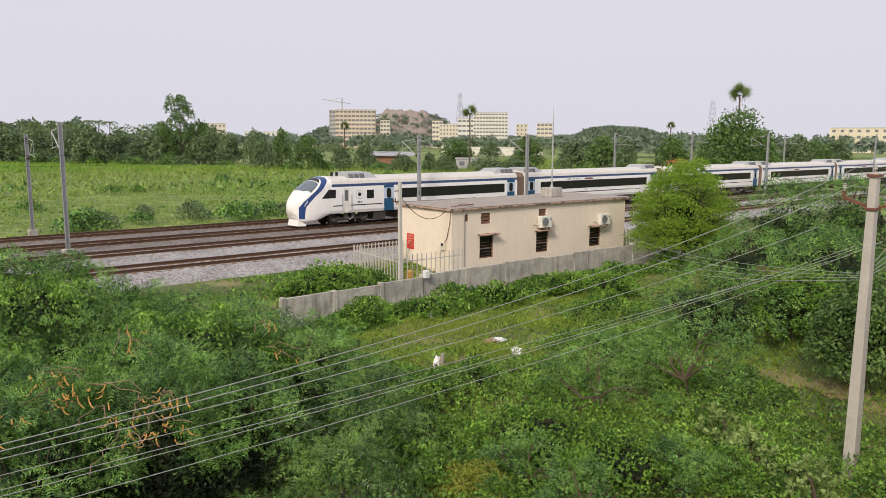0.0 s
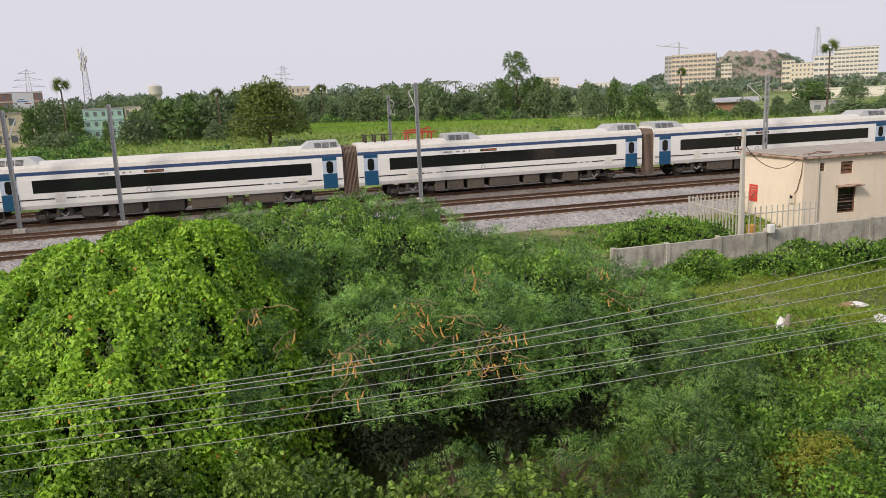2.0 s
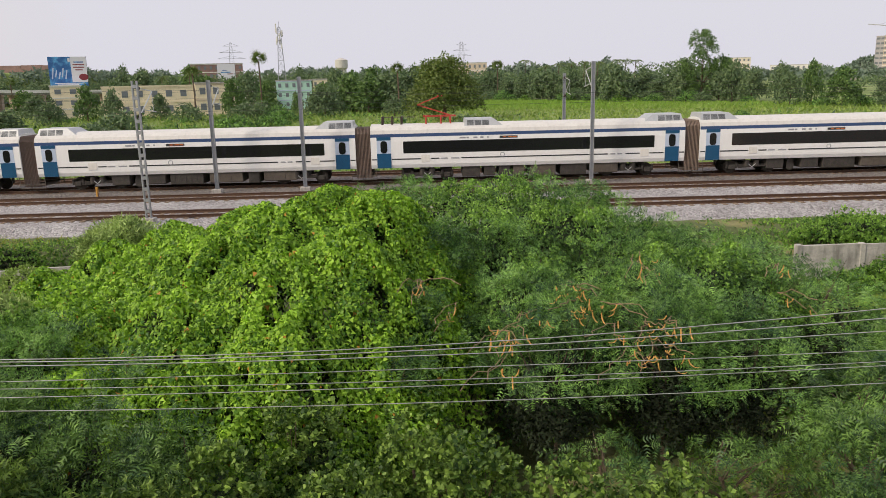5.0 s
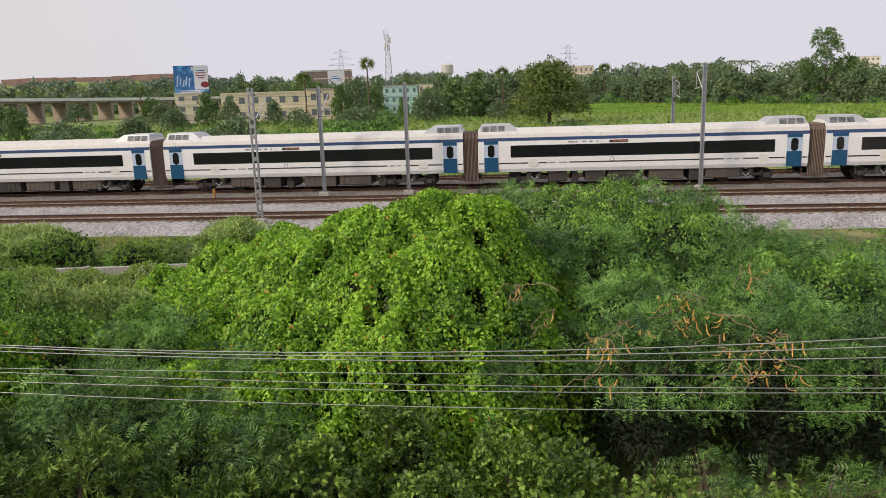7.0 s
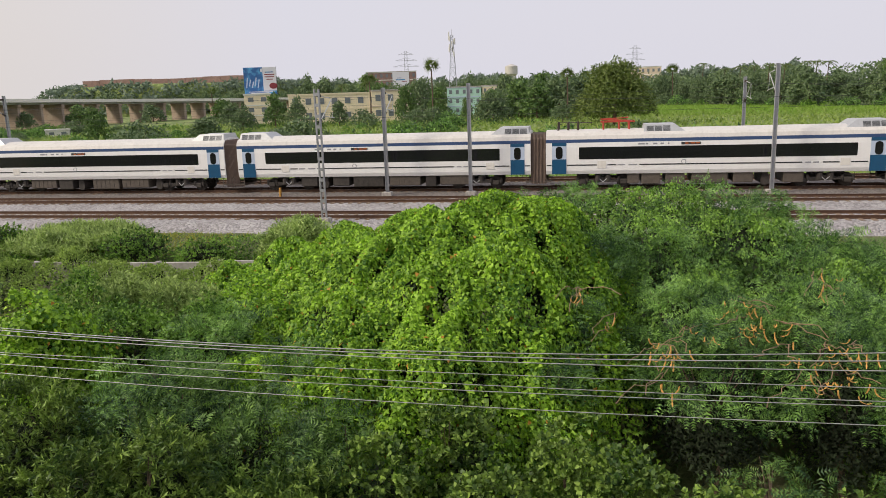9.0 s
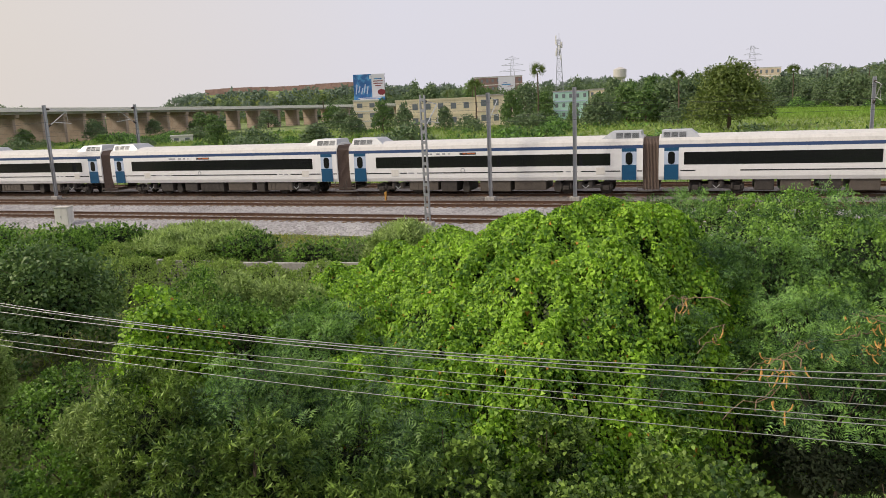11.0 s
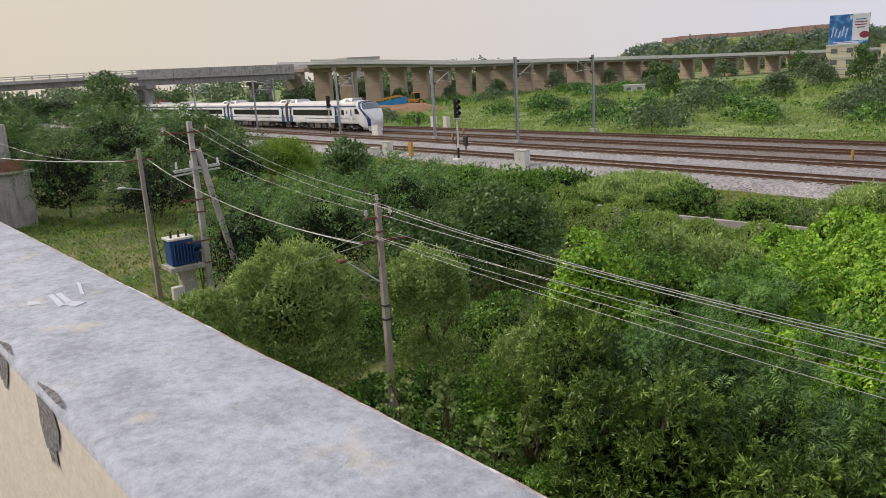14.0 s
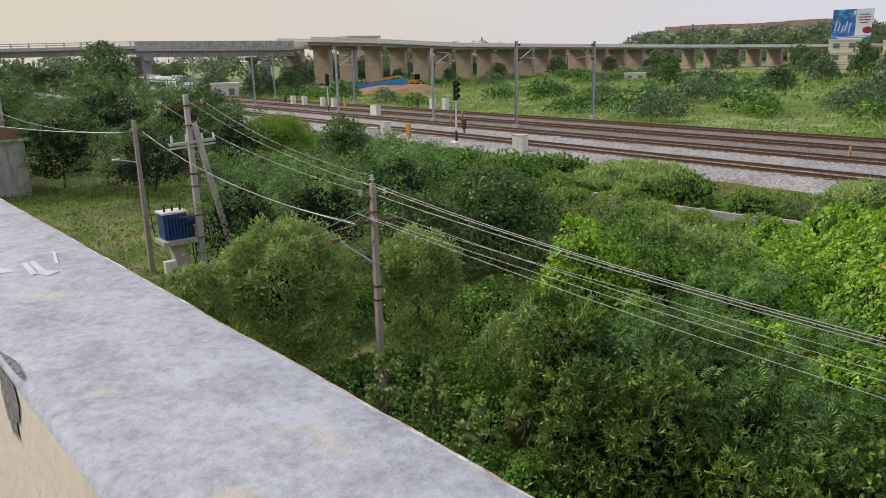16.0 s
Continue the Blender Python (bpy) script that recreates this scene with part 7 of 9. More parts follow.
drape("wall_weeds", -31, -9, 26.0, 31.1, WEED_A, 44000, 0.13, 0.42, M["pale_weed"], "tall pale weeds growing along the boundary wall", 42, 0.5, 0.4, -0.2, 0.25, "weeds")
WEED_B = tuple((x, 30.2 + 0.5 * math.sin(x * 2), 1.3, -0.85 + 0.3 * math.sin(x * 1.3)) for x in (18, 20, 22.2, 25.5, 28, 31, 33.6, 36.2, 39, 42, 45))
drape("wall_weeds", 16, 47, 28.4, 31.2, WEED_B, 28000, 0.14, 0.6, M["weed"], "fresh weeds along the foot of the boundary wall", 43, 0.5, 0.4, 0.1, 0.2, "weeds")
LOW = tuple((x, y, 1.5, -0.75 + 0.55 * math.sin(x * 3.3 + y)) for x, y in ((-12, 8), (-10, 6.5), (-8, 7.5), (-13.5, 11.5), (-16.5, 7), (-20, 6.5), (-22, 12), (-19.5, 14.5), (-12.5, 5.0), (-15.5, 10), (-24, 8.5), (-11.8, 10.2), (-17.5, 15.5), (-9.5, 9), (-21, 10)))
drape("undergrowth", -27, -6, 4.0, 17.0, LOW, 110000, 0.105, 0.6, M["weed"], "rank leafy undergrowth below the road", 44, 0.7, 0.5, 0.0, 0.12, "undergrowth")
LOW2 = tuple((x, y, 1.7, -0.9 + 0.5 * math.sin(x * 2.3 + y * 1.1)) for x, y in ((12, 16), (15, 14), (18, 16.5), (13, 19.5), (16.5, 19), (20, 18.5), (22.5, 15.5), (11, 13), (24.5, 19.5), (17.5, 12.5), (21, 12.8), (28, 19), (30, 23.5), (33, 21), (14.2, 22.2), (11.5, 24), (18, 7.2), (19, 9.2), (21.6, 10.2), (22.6, 8.0), (20, 6.8), (23.6, 13.6), (18.4, 11.0)))
drape("undergrowth", 8, 36, 5.0, 26.0, LOW2, 200000, 0.088, 0.8, M["weed"], "knee-high green weeds on the open plot", 45, 0.7, 0.45, 0.0, 0.12, "undergrowth")
TOPS = ((1.4, 22.2, 2.4, 3.5), (4.6, 22.8, 2.4, 3.5), (3.0, 26.2, 3.0, 3.7), (2.6, 18.4, 2.0, 2.7), (6.4, 19.6, 2.2, 2.6), (8.4, 20.6, 2.2, 2.3), (0.4, 25.6, 2.6, 3.6))
drape("creeper", -1.5, 11.5, 13.5, 29.0, TOPS, 130000, 0.08, 0.8, M["weed"], "light green creeper strands across the thorn bush top", 46, 0.6, 0.5, 0.9, 1.2, "creeper", 0.30)

# ---- a trodden path across the plot ----
def footpath(line, half):
    """A strip of bare dry earth with an uneven edge, just above the ground."""
    verts, faces, n, m = [], [], 60, 8
    xs, ys = [p[0] for p in line], [p[1] for p in line]
    for i in range(n + 1):
        u = i / n * (len(line) - 1)
        x, y = float(np.interp(u, range(len(line)), xs)), float(np.interp(u, range(len(line)), ys))
        for j in range(m + 1):
            v = (j / m * 2 - 1) * half * (0.75 + 0.5 * noise.noise((u * 2.1, (j > m / 2) * 5.0, 1.5)) + 0.25 * noise.noise((u * 7, j * 0.7, 3)))
            px, py = x + v * 0.75, y + v * 0.66
            verts.append((px, py, float(gz(px, py)) + 0.03))
    for i in range(n):
        for j in range(m):
            faces.append((i * (m + 1) + j, (i + 1) * (m + 1) + j, (i + 1) * (m + 1) + j + 1, i * (m + 1) + j + 1))
    ob = link_mesh("footpath", verts, faces, M["path"], smooth=True)
    tagged(ob, "trodden path of dry tan earth through the weeds", "path", kind="structure")


footpath(((26.9, 16.2), (26.8, 14.3), (27.1, 12.7), (27.0, 11.0), (26.8, 9.5)), 1.1)

# ---- litter on the plot, pods on the thorn bush ----
def crumpled(x, y, w, h, seed, label, mats=("plastic",)):
    rr = random.Random(seed)
    t = empty("plastic_bag", x, y, float(gz(x, y)) + 0.05, rr.uniform(0, 180))
    tagged(t, label, "litter", "litter")
    for k, mname in enumerate(mats):
        bm = bmesh.new()
        bmesh.ops.create_icosphere(bm, subdivisions=3, radius=1.0)
        for v in bm.verts:
            q = noise.noise(v.co * 2.3 + Vector((seed, k, 0))) * 0.45 + noise.noise(v.co * 6 + Vector((seed, 0, k))) * 0.25
            v.co = v.co * (1 + q)
            v.co = Vector((v.co.x * w / 2 + k * w * 0.4, v.co.y * w / 3, max(-0.02, (v.co.z + 0.6) * h / 2)))
        part("sheet", bm, M[mname], t)


crumpled(22.7, 28.6, 0.95, 0.55, 1, "crumpled white plastic bag in the grass")
crumpled(22.1, 23.3, 0.75, 0.22, 2, "torn greyish packet in the grass", ("plastic", "twig"))
crumpled(21.2, 21.2, 0.75, 0.3, 3, "flattened white plastic bag in the grass")
crumpled(17.6, 21.9, 0.45, 0.6, 4, "white bag caught on a short stump")
st = empty("stump", 17.5, 21.6, float(gz(17.5, 21.6)))
tagged(st, "short grey broken stump in the grass", "stump")
bm = bmesh.new()
rod(bm, (0, 0, -0.2), (0.1, -0.05, 0.75), 0.12, 0.08, 8)
part("stem", bm, M["pole_brown"], st)


def pods(x, y, z, n, spread, seed):
    """A bunch of curled dry seed pods hanging from a bare twig."""
    rr = random.Random(seed)
    x, y, z = x * 0.955, y * 0.955, z + (7.13 - z) * 0.045          # pulled towards the camera, so that the boughs don't hide them
    t = empty("seed_pod_twig", x, y, z)
    tagged(t, "bare twig with hanging curled orange-brown seed pods", "seed pods", "pod twigs")
    for _ in range(2):
        gx, gz_ = rr.uniform(-1, 1), rr.uniform(-0.25, 0.35)
        tw = [(gx * u * 0.9 + rr.gauss(0, 0.05), 0.45 - 0.75 * u, gz_ * u - 0.25 * u * u + rr.gauss(0, 0.05)) for u in (0, 0.16, 0.33, 0.5, 0.66, 0.83, 1.0)]
        tube("twig", tw, 0.010, M["twig"], t, n=4)
    for k in range(n):
        px, py, pz = rr.gauss(0, spread), rr.gauss(-0.2, 0.12), rr.gauss(0, spread * 0.5)
        a, curl, ln = rr.uniform(0, 6.28), rr.uniform(0.6, 3.0), rr.uniform(0.18, 0.30)
        verts, faces, m = [], [], 9
        for i in range(m):
            u = i / (m - 1)
            cx, cz = ln / curl * (1 - math.cos(curl * u)), -ln / curl * math.sin(curl * u)
            w = 0.017 + 0.004 * math.sin(i * 2.2) - 0.006 * abs(2 * u - 1)
            for sx, sy in ((-w, 0), (0, -w), (w, 0), (0, w)):
                verts.append((px + math.cos(a) * cx + sx, py + math.sin(a) * cx + sy, pz + cz))
        for i in range(m - 1):
            for j in range(4):
                q = (j + 1) % 4
                faces.append((i * 4 + j, i * 4 + q, i * 4 + 4 + q, i * 4 + 4 + j))
        link_mesh("pod", verts, faces, M["pod"], t)


pods(3.00, 16.41, 2.43, 9, 0.23, 0)
pods(3.22, 15.96, 2.18, 10, 0.24, 1)
pods(3.78, 15.83, 2.16, 7, 0.20, 2)
pods(4.59, 14.99, 1.95, 10, 0.24, 3)
pods(4.53, 14.38, 1.70, 12, 0.26, 4)
pods(4.00, 14.33, 1.54, 4, 0.17, 5)
pods(1.25, 15.23, 1.76, 7, 0.20, 6)
pods(1.60, 15.20, 1.86, 7, 0.20, 7)
pods(2.19, 15.53, 2.06, 4, 0.17, 8)
pods(5.32, 18.53, 2.61, 3, 0.16, 9)
pods(5.43, 18.18, 2.41, 3, 0.16, 10)
pods(-0.28, 15.88, 2.78, 2, 0.14, 11)
pods(3.83, 15.00, 1.88, 3, 0.16, 12)
pods(1.39, 14.21, 1.50, 4, 0.17, 13)
pods(9.22, 18.82, 2.14, 3, 0.16, 14)
pods(8.68, 17.64, 1.75, 3, 0.16, 15)
pods(-0.31, 16.52, 2.61, 2, 0.14, 16)
pods(5.01, 14.96, 2.02, 4, 0.17, 17)
pods(0.51, 15.88, 2.20, 2, 0.14, 18)

# ---- the flyover behind the line ----
VIA = ((-184.0, 94.0, 12.3), (-193.0, 118.0, 12.0), (-203.0, 160.0, 10.6), (-213.0, 218.0, 9.9), (-209.0, 290.0, 8.7), (-180.0, 356.0, 7.3), (-150.0, 395.0, 6.6))


def via_at(s):
    """Place and heading along the viaduct, s metres from its near end."""
    for a, b in zip(VIA[:-1], VIA[1:]):
        d = Vector(b) - Vector(a)
        if s <= d.length:
            return Vector(a) + d * (s / d.length), math.atan2(d.y, d.x)
        s -= d.length
    return Vector(VIA[-1]), math.atan2(VIA[-1][1] - VIA[-2][1], VIA[-1][0] - VIA[-2][0])


viaduct = empty("viaduct")
tagged(viaduct, "long concrete road viaduct on wall piers with pale railing", "viaduct")
STEP = 11.0
pier_mesh = None
for k in range(29):
    (p, a), (q, _) = via_at(k * STEP), via_at((k + 1) * STEP)
    mid, ln = (p + q) / 2, (q - p).length + 0.35
    a = math.atan2(q.y - p.y, q.x - p.x)
    tilt = -math.degrees(math.asin((q.z - p.z) / (q - p).length))
    if pier_mesh is None:
        bm = bmesh.new()
        box(bm, -ln / 2, -4.6, -1.75, ln / 2, 4.6, -1.05, 0.03)
        box(bm, -ln / 2, -6.0, -1.05, ln / 2, 6.0, -0.95)
        span = part("deck_span", bm, M["deck"], viaduct)
        pieces = []
        for s in (-1, 1):
            bm = bmesh.new()
            box(bm, -ln / 2, s * 5.9 - 0.1, -1.0, ln / 2, s * 5.9 + 0.1, -0.72)
            for i in range(10):
                x = -ln / 2 + (i + 0.5) * ln / 10
                box(bm, x - 0.13, s * 5.9 - 0.1, -0.72, x + 0.13, s * 5.9 + 0.1, 0.35)
            for z in (-0.42, 0.06):
                box(bm, -ln / 2, s * 5.9 - 0.05, z - 0.19, ln / 2, s * 5.9 + 0.05, z + 0.19)
            pieces.append(part("railing", bm, M["ivory"], viaduct))
        bm = bmesh.new()
        box(bm, -0.65, -5.0, -10.0, 0.65, 5.0, -0.9, 0.15)
        box(bm, -0.85, -5.4, -1.0, 0.85, 5.4, 0.0, 0.1)
        pier_mesh = part("pier", bm, M["pier"], viaduct)
        bm = bmesh.new()
        box(bm, -0.65, -3.3, -10.0, 0.65, 3.3, -0.9, 0.15)
        box(bm, -0.85, -4.9, -1.0, 0.85, 4.9, 0.0, 0.1)
        slim = part("pier", bm, M["pier"], viaduct)
        slim.matrix_basis = pose(*(via_at(STEP)[0] - Vector((0, 0, 1.75))), 0, 0, math.degrees(math.atan2(45.0, -9.0)))
        first = True
    else:
        first = False
    m = Matrix.Translation(mid) @ Euler((0, radians(tilt), a)).to_matrix().to_4x4()
    for ob in (span, *pieces):
        if first:
            ob.matrix_basis = m
        else:
            share(ob.name.split(".")[0], ob.data, viaduct, m)
    pm = Matrix.Translation((p.x, p.y, p.z - 1.75)) @ Euler((0, 0, a if k > 5 else math.atan2(45.0, -9.0))).to_matrix().to_4x4()
    if first:
        pier_mesh.matrix_basis = Matrix.Translation((*via_at(29 * STEP)[0].xy, 4.2))
    if k != 1:
        share("pier", slim.data if k < 9 else pier_mesh.data, viaduct, pm)

rob = empty("rail_overbridge")
tagged(rob, "heavy stained concrete girder bridge across the railway", "bridge")
G0, G1, G2 = Vector((-181.0, 92.0, 11.6)), Vector((-196.0, 58.0, 12.2)), Vector((-206.0, -30.0, 11.4))


def girder(a, b, top, bottom, name, material, w=1.0, off=0.0):
    d = (b - a).normalized()
    n = Vector((d.y, -d.x, 0)).normalized()
    if n.x < 0:
        n = -n
    bm = bmesh.new()
    vs = []
    for p in (a, b):
        for o, z in ((off, bottom), (off + w, bottom), (off + w, top), (off, top)):
            vs.append(bm.verts.new((p.x + n.x * o, p.y + n.y * o, p.z + z)))
    for i in range(4):
        j = (i + 1) % 4
        bm.faces.new((vs[i], vs[j], vs[4 + j], vs[4 + i]))
    bm.faces.new(vs[:4][::-1])
    bm.faces.new(vs[4:])
    return part(name, bm, material, rob)


girder(G0, G1, 0.0, -1.9, "parapet_slab", M["concrete"], 0.35, 6.2)
girder(G0, G1, -1.9, -2.3, "deck_slab", M["deck"], 12.6, -6.1)
for o in (-5.5, -2.0, 1.5, 5.0):
    girder(G0, G1, -2.3, -3.7, "girder", M["girder"], 0.8, o)
girder(G1, G2, -1.1, -1.7, "deck_slab", M["deck"], 12.6, -6.1)
for o in (-5.0, 0, 4.6):
    girder(G1, G2, -1.7, -2.9, "girder", M["girder"], 0.8, o)
for z in (-0.95, -0.45, 0.0):
    girder(G1, G2, z, z - 0.18, "rail", M["concrete_pale"], 0.2, 6.2)
for k in range(26):
    p = G1.lerp(G2, k / 25)
    bm = bmesh.new()
    box(bm, p.x + 6.1, p.y - 0.15, p.z - 1.1, p.x + 6.4, p.y + 0.15, p.z + 0.05)
    part("rail_post", bm, M["concrete_pale"], rob)
for p, h in ((Vector((-184.5, 84, 0)), 7.9), (Vector((-195, 58, 0)), 8.6), (Vector((-199.8, 26, 0)), 8.6), (Vector((-203, -6, 0)), 8.4)):
    for o in (-4.0, 4.0):
        bm = bmesh.new()
        box(bm, p.x + o - 0.9, p.y - 0.9, -2.2, p.x + o + 0.9, p.y + 0.9, h - 1.0, 0.12)
        part("column", bm, M["girder"], rob)
    bm = bmesh.new()
    box(bm, p.x - 6.2, p.y - 1.1, h - 1.0, p.x + 6.2, p.y + 1.1, h, 0.1)
    part("pier_cap", bm, M["girder"], rob)

# unfinished block and small things on the flyover
ub = empty("unfinished_roof_room", -196.0, 133.0, 10.6)
tagged(ub, "small unfinished concrete block behind the viaduct railing", "building")
bm = bmesh.new()
box(bm, -4.5, -6, -12.5, 4.5, 6, 1.7)
part("wall_body", bm, M["far_grey"], ub)
bm = bmesh.new()
box(bm, -5.5, -8, 1.7, 5.5, 8, 2.8)
part("roof_slab", bm, M["far_grey"], ub)
ub.location = (-281.0, 173.0, 13.0)

# ---- wayside brick wall and cement tank at the foot of the road ----
bw = empty("brick_topped_wall", -59.4, 7.6, -1.8)
tagged(bw, "cement-plastered wall topped with bare brick courses", "wall")
bm = bmesh.new()
box(bm, -0.3, -12, 0, 0.25, 1.5, 3.9, 0.02)
part("plastered_wall", bm, M["concrete"], bw)
bm = bmesh.new()
box(bm, -0.6, -12, 3.9, 0.5, 1.8, 4.08, 0.02)
part("ledge", bm, M["concrete"], bw)
bm = bmesh.new()
box(bm, -0.11, -0.055, 0.0, 0.11, 0.055, 0.07)
bk = part("brick", bm, M["brick"], bw)
bk.matrix_basis = pose(0.2, 1.2, 4.08, 0, 0, 90)
rb = random.Random(4)
for r in range(10):
    for c in range(24):
        if r == 9 and rb.random() < 0.5 or (r, c) == (0, 0):
            continue
        share("brick", bk.data, bw, pose(0.2 + rb.uniform(-0.015, 0.015), 1.2 - c * 0.235 - (r % 2) * 0.11, 4.08 + r * 0.08, 0, 0, 90 + rb.uniform(-3, 3)))
ctk = empty("cement_block_wall", -63.0, 6.0, -1.8)
tagged(ctk, "dark grey cement wall behind the brick one", "wall")
bm = bmesh.new()
box(bm, -3.0, -12, 0, 0.3, 2.6, 7.2, 0.05)
part("wall_slab", bm, M["concrete"], ctk)
sh = empty("small_white_house", -186.5, 68.8, -1.3)
tagged(sh, "small whitewashed flat-roofed house under the bridge", "house")
bm = bmesh.new()
box(bm, -2.5, -3.2, 0, 2.5, 3.2, 4.2, 0.05)
part("wall_body", bm, M["ivory"], sh)
bm = bmesh.new()
box(bm, -2.8, -3.5, 4.2, 2.8, 3.5, 4.45, 0.03)
part("roof", bm, M["concrete"], sh)
for y in (-1.6, 0.8):
    bm = bmesh.new()
    box(bm, 2.5, y, 1.6, 2.53, y + 0.9, 2.7)
    part("window", bm, M["dark"], sh)

# ---- works below the viaduct: tarpaulin fence, spoil and excavator ----
tp = empty("tarpaulin_fence", -157.5, 99.5, -1.4)
tagged(tp, "bright blue tarpaulin screen round the works", "tarpaulin")
bm = bmesh.new()
prev = None
for k in range(26):
    u = k / 25
    x, y = -4.5 + 9.5 * u, -6.5 + 14.0 * u + 1.2 * math.sin(u * 3)
    z = 0.4 + 1.6 * u * u
    hh = 1.7 + 0.12 * math.sin(k * 1.9)
    off = 0.18 * math.sin(k * 1.3)
    cur = [bm.verts.new((x + off, y, z)), bm.verts.new((x - off * 0.5, y, z + hh)), bm.verts.new((x - off * 0.5 - 0.04, y, z + hh)), bm.verts.new((x + off - 0.04, y, z))]
    if prev:
        for i in range(4):
            j = (i + 1) % 4
            bm.faces.new((prev[i], cur[i], cur[j], prev[j]))
    prev = cur
part("sheet", bm, M["tarp"], tp)
for k in range(6):
    bm = bmesh.new()
    rod(bm, (-4.6 + 1.9 * k, -6.5 + 2.8 * k + 1.2 * math.sin(k * 0.6), -0.2), (-4.6 + 1.9 * k, -6.5 + 2.8 * k + 1.2 * math.sin(k * 0.6), 2.0 + 1.6 * (k / 5) ** 2), 0.05, 0.05, 6)
    part("stake", bm, M["rust"], tp)
sp = empty("spoil_heap", -156.0, 106.0, -1.5)
tagged(sp, "heap of freshly dug red earth", "earth heap")
verts, faces = [], []
nx = 40
for j in range(nx + 1):
    for i in range(nx + 1):
        u, v = i / nx * 2 - 1, j / nx * 2 - 1
        r2 = max(0.0, 1 - u * u - v * v)
        verts.append((u * 12, v * 17, -0.2 + 2.3 * r2 ** 1.3 * (1 + 0.35 * noise.noise((u * 4, v * 4, 1)))))
for j in range(nx):
    for i in range(nx):
        faces.append((j * nx + j + i, j * nx + j + i + 1, (j + 1) * nx + j + 1 + i + 1, (j + 1) * nx + j + 1 + i))
link_mesh("mound", verts, faces, M["earth"], sp, "", True)
ex = empty("backhoe_loader", -158.0, 113.9, -0.3, 252)
tagged(ex, "orange-yellow backhoe loader with its arm stretched out", "excavator")
bm = bmesh.new()
box(bm, -1.6, -0.9, 0.7, 1.9, 0.9, 1.6, 0.1)
part("chassis", bm, M["yellow"], ex)
bm = bmesh.new()
box(bm, -0.9, -0.8, 1.6, 0.7, 0.8, 3.0, 0.08)
cab = part("cab", bm, M["glass"], ex)
bm = bmesh.new()
box(bm, -1.0, -0.9, 3.0, 0.8, 0.9, 3.15, 0.04)
for px in (-0.93, 0.7):
    for py in (-0.83, 0.83):
        beam(bm, (px, py, 1.6), (px, py, 3.0), 0.1)
part("cab_frame", bm, M["yellow"], cab)
for wx, wr in ((-1.0, 0.75), (1.4, 0.5)):
    for s in (-1, 1):
        bm = bmesh.new()
        rod(bm, (wx, s * 0.75, wr), (wx, s * 1.15, wr), wr, wr, 18)
        wh = part("wheel", bm, M["cable"], ex)
        bm = bmesh.new()
        rod(bm, (wx, s * 1.15, wr), (wx, s * 1.17, wr), wr * 0.55, wr * 0.5, 14)
        part("hub", bm, M["yellow"], wh)
bm = bmesh.new()
beam(bm, (1.7, 0, 1.3), (4.4, 0.2, 2.6), 0.35, 0.5)
beam(bm, (4.4, 0.2, 2.6), (9.0, 0.5, 2.0), 0.3, 0.45)
beam(bm, (9.0, 0.5, 2.0), (12.5, 0.6, 1.4), 0.25, 0.35)
part("boom", bm, M["yellow"], ex, "long orange digging arm")
bm = bmesh.new()
box(bm, 12.2, 0.2, 0.6, 13.2, 1.0, 1.5, 0.1)
part("bucket", bm, M["rust"], ex)

# ---- trees across the line ----
def tree_mesh(kind, seed, r, h, count, size, mt, trunk, clumps=15, foot=0.10):
    rng = np.random.default_rng(seed)
    t = empty("field_bush" if kind == "low" else "tree")
    cl = []
    for k in range(clumps):
        a = 2.4 * k + rng.random()
        u = math.sqrt((k + 0.4) / clumps)
        cr = r * (0.26 + 0.20 * rng.random())
        zz = h * (foot + (0.86 - foot) * (1 - u ** 2.4) * (0.72 + 0.36 * rng.random()))
        cl.append((math.cos(a) * u * (r - cr * 0.6), math.sin(a) * u * (r - cr * 0.6), max(zz, cr * 0.5), cr, cr, min(cr * (0.75 + 0.3 * rng.random()), h * 0.3)))
    cl.append((0, 0, h * 0.42, r * 0.62, r * 0.62, h * 0.40))
    limbs(rng, (0, 0, -0.4), cl[:4 if kind == "low" else 6], trunk, M["bark"], t, "trunk", 0)
    quads("crown", *crown(rng, cl, count, size, 0.75, 0.2, 0.5, 0.4, -0.5), M[mt], t, tri=True)
    tagged(t, "green leafy tree on the open land beyond the tracks", "tree", "field trees")
    return t


def place(ob, x, y, s=1.0, turn=0.0, tall=1.0, label=""):
    """Stands a copy of a plant on the ground."""
    c = copy_thing(ob, pose(x, y, float(gz(x, y)), 0, 0, turn))
    c.scale = (s, s, s * tall)
    if label:
        c["label"] = label
    return c


rng_f = random.Random(21)
kinds_far = [tree_mesh("low", 31, 3.4, 2.8, 950, 0.38, "prosopis", 0.1, 20), tree_mesh("low", 32, 3.6, 3.0, 950, 0.38, "far_tree", 0.1, 20), tree_mesh("low", 33, 2.6, 1.8, 900, 0.32, "weed", 0.08, 16), tree_mesh("low", 34, 3.3, 2.4, 900, 0.37, "prosopis", 0.08, 20)]
for i, ob in enumerate(kinds_far):
    ob.matrix_basis = pose(-75.0 + i * 12.0, 84.0 + 3.0 * i, float(gz(-75.0 + i * 12, 84.0)))
    tagged(ob, "spreading green bush in the field beyond the tracks", "bush", "field bushes")
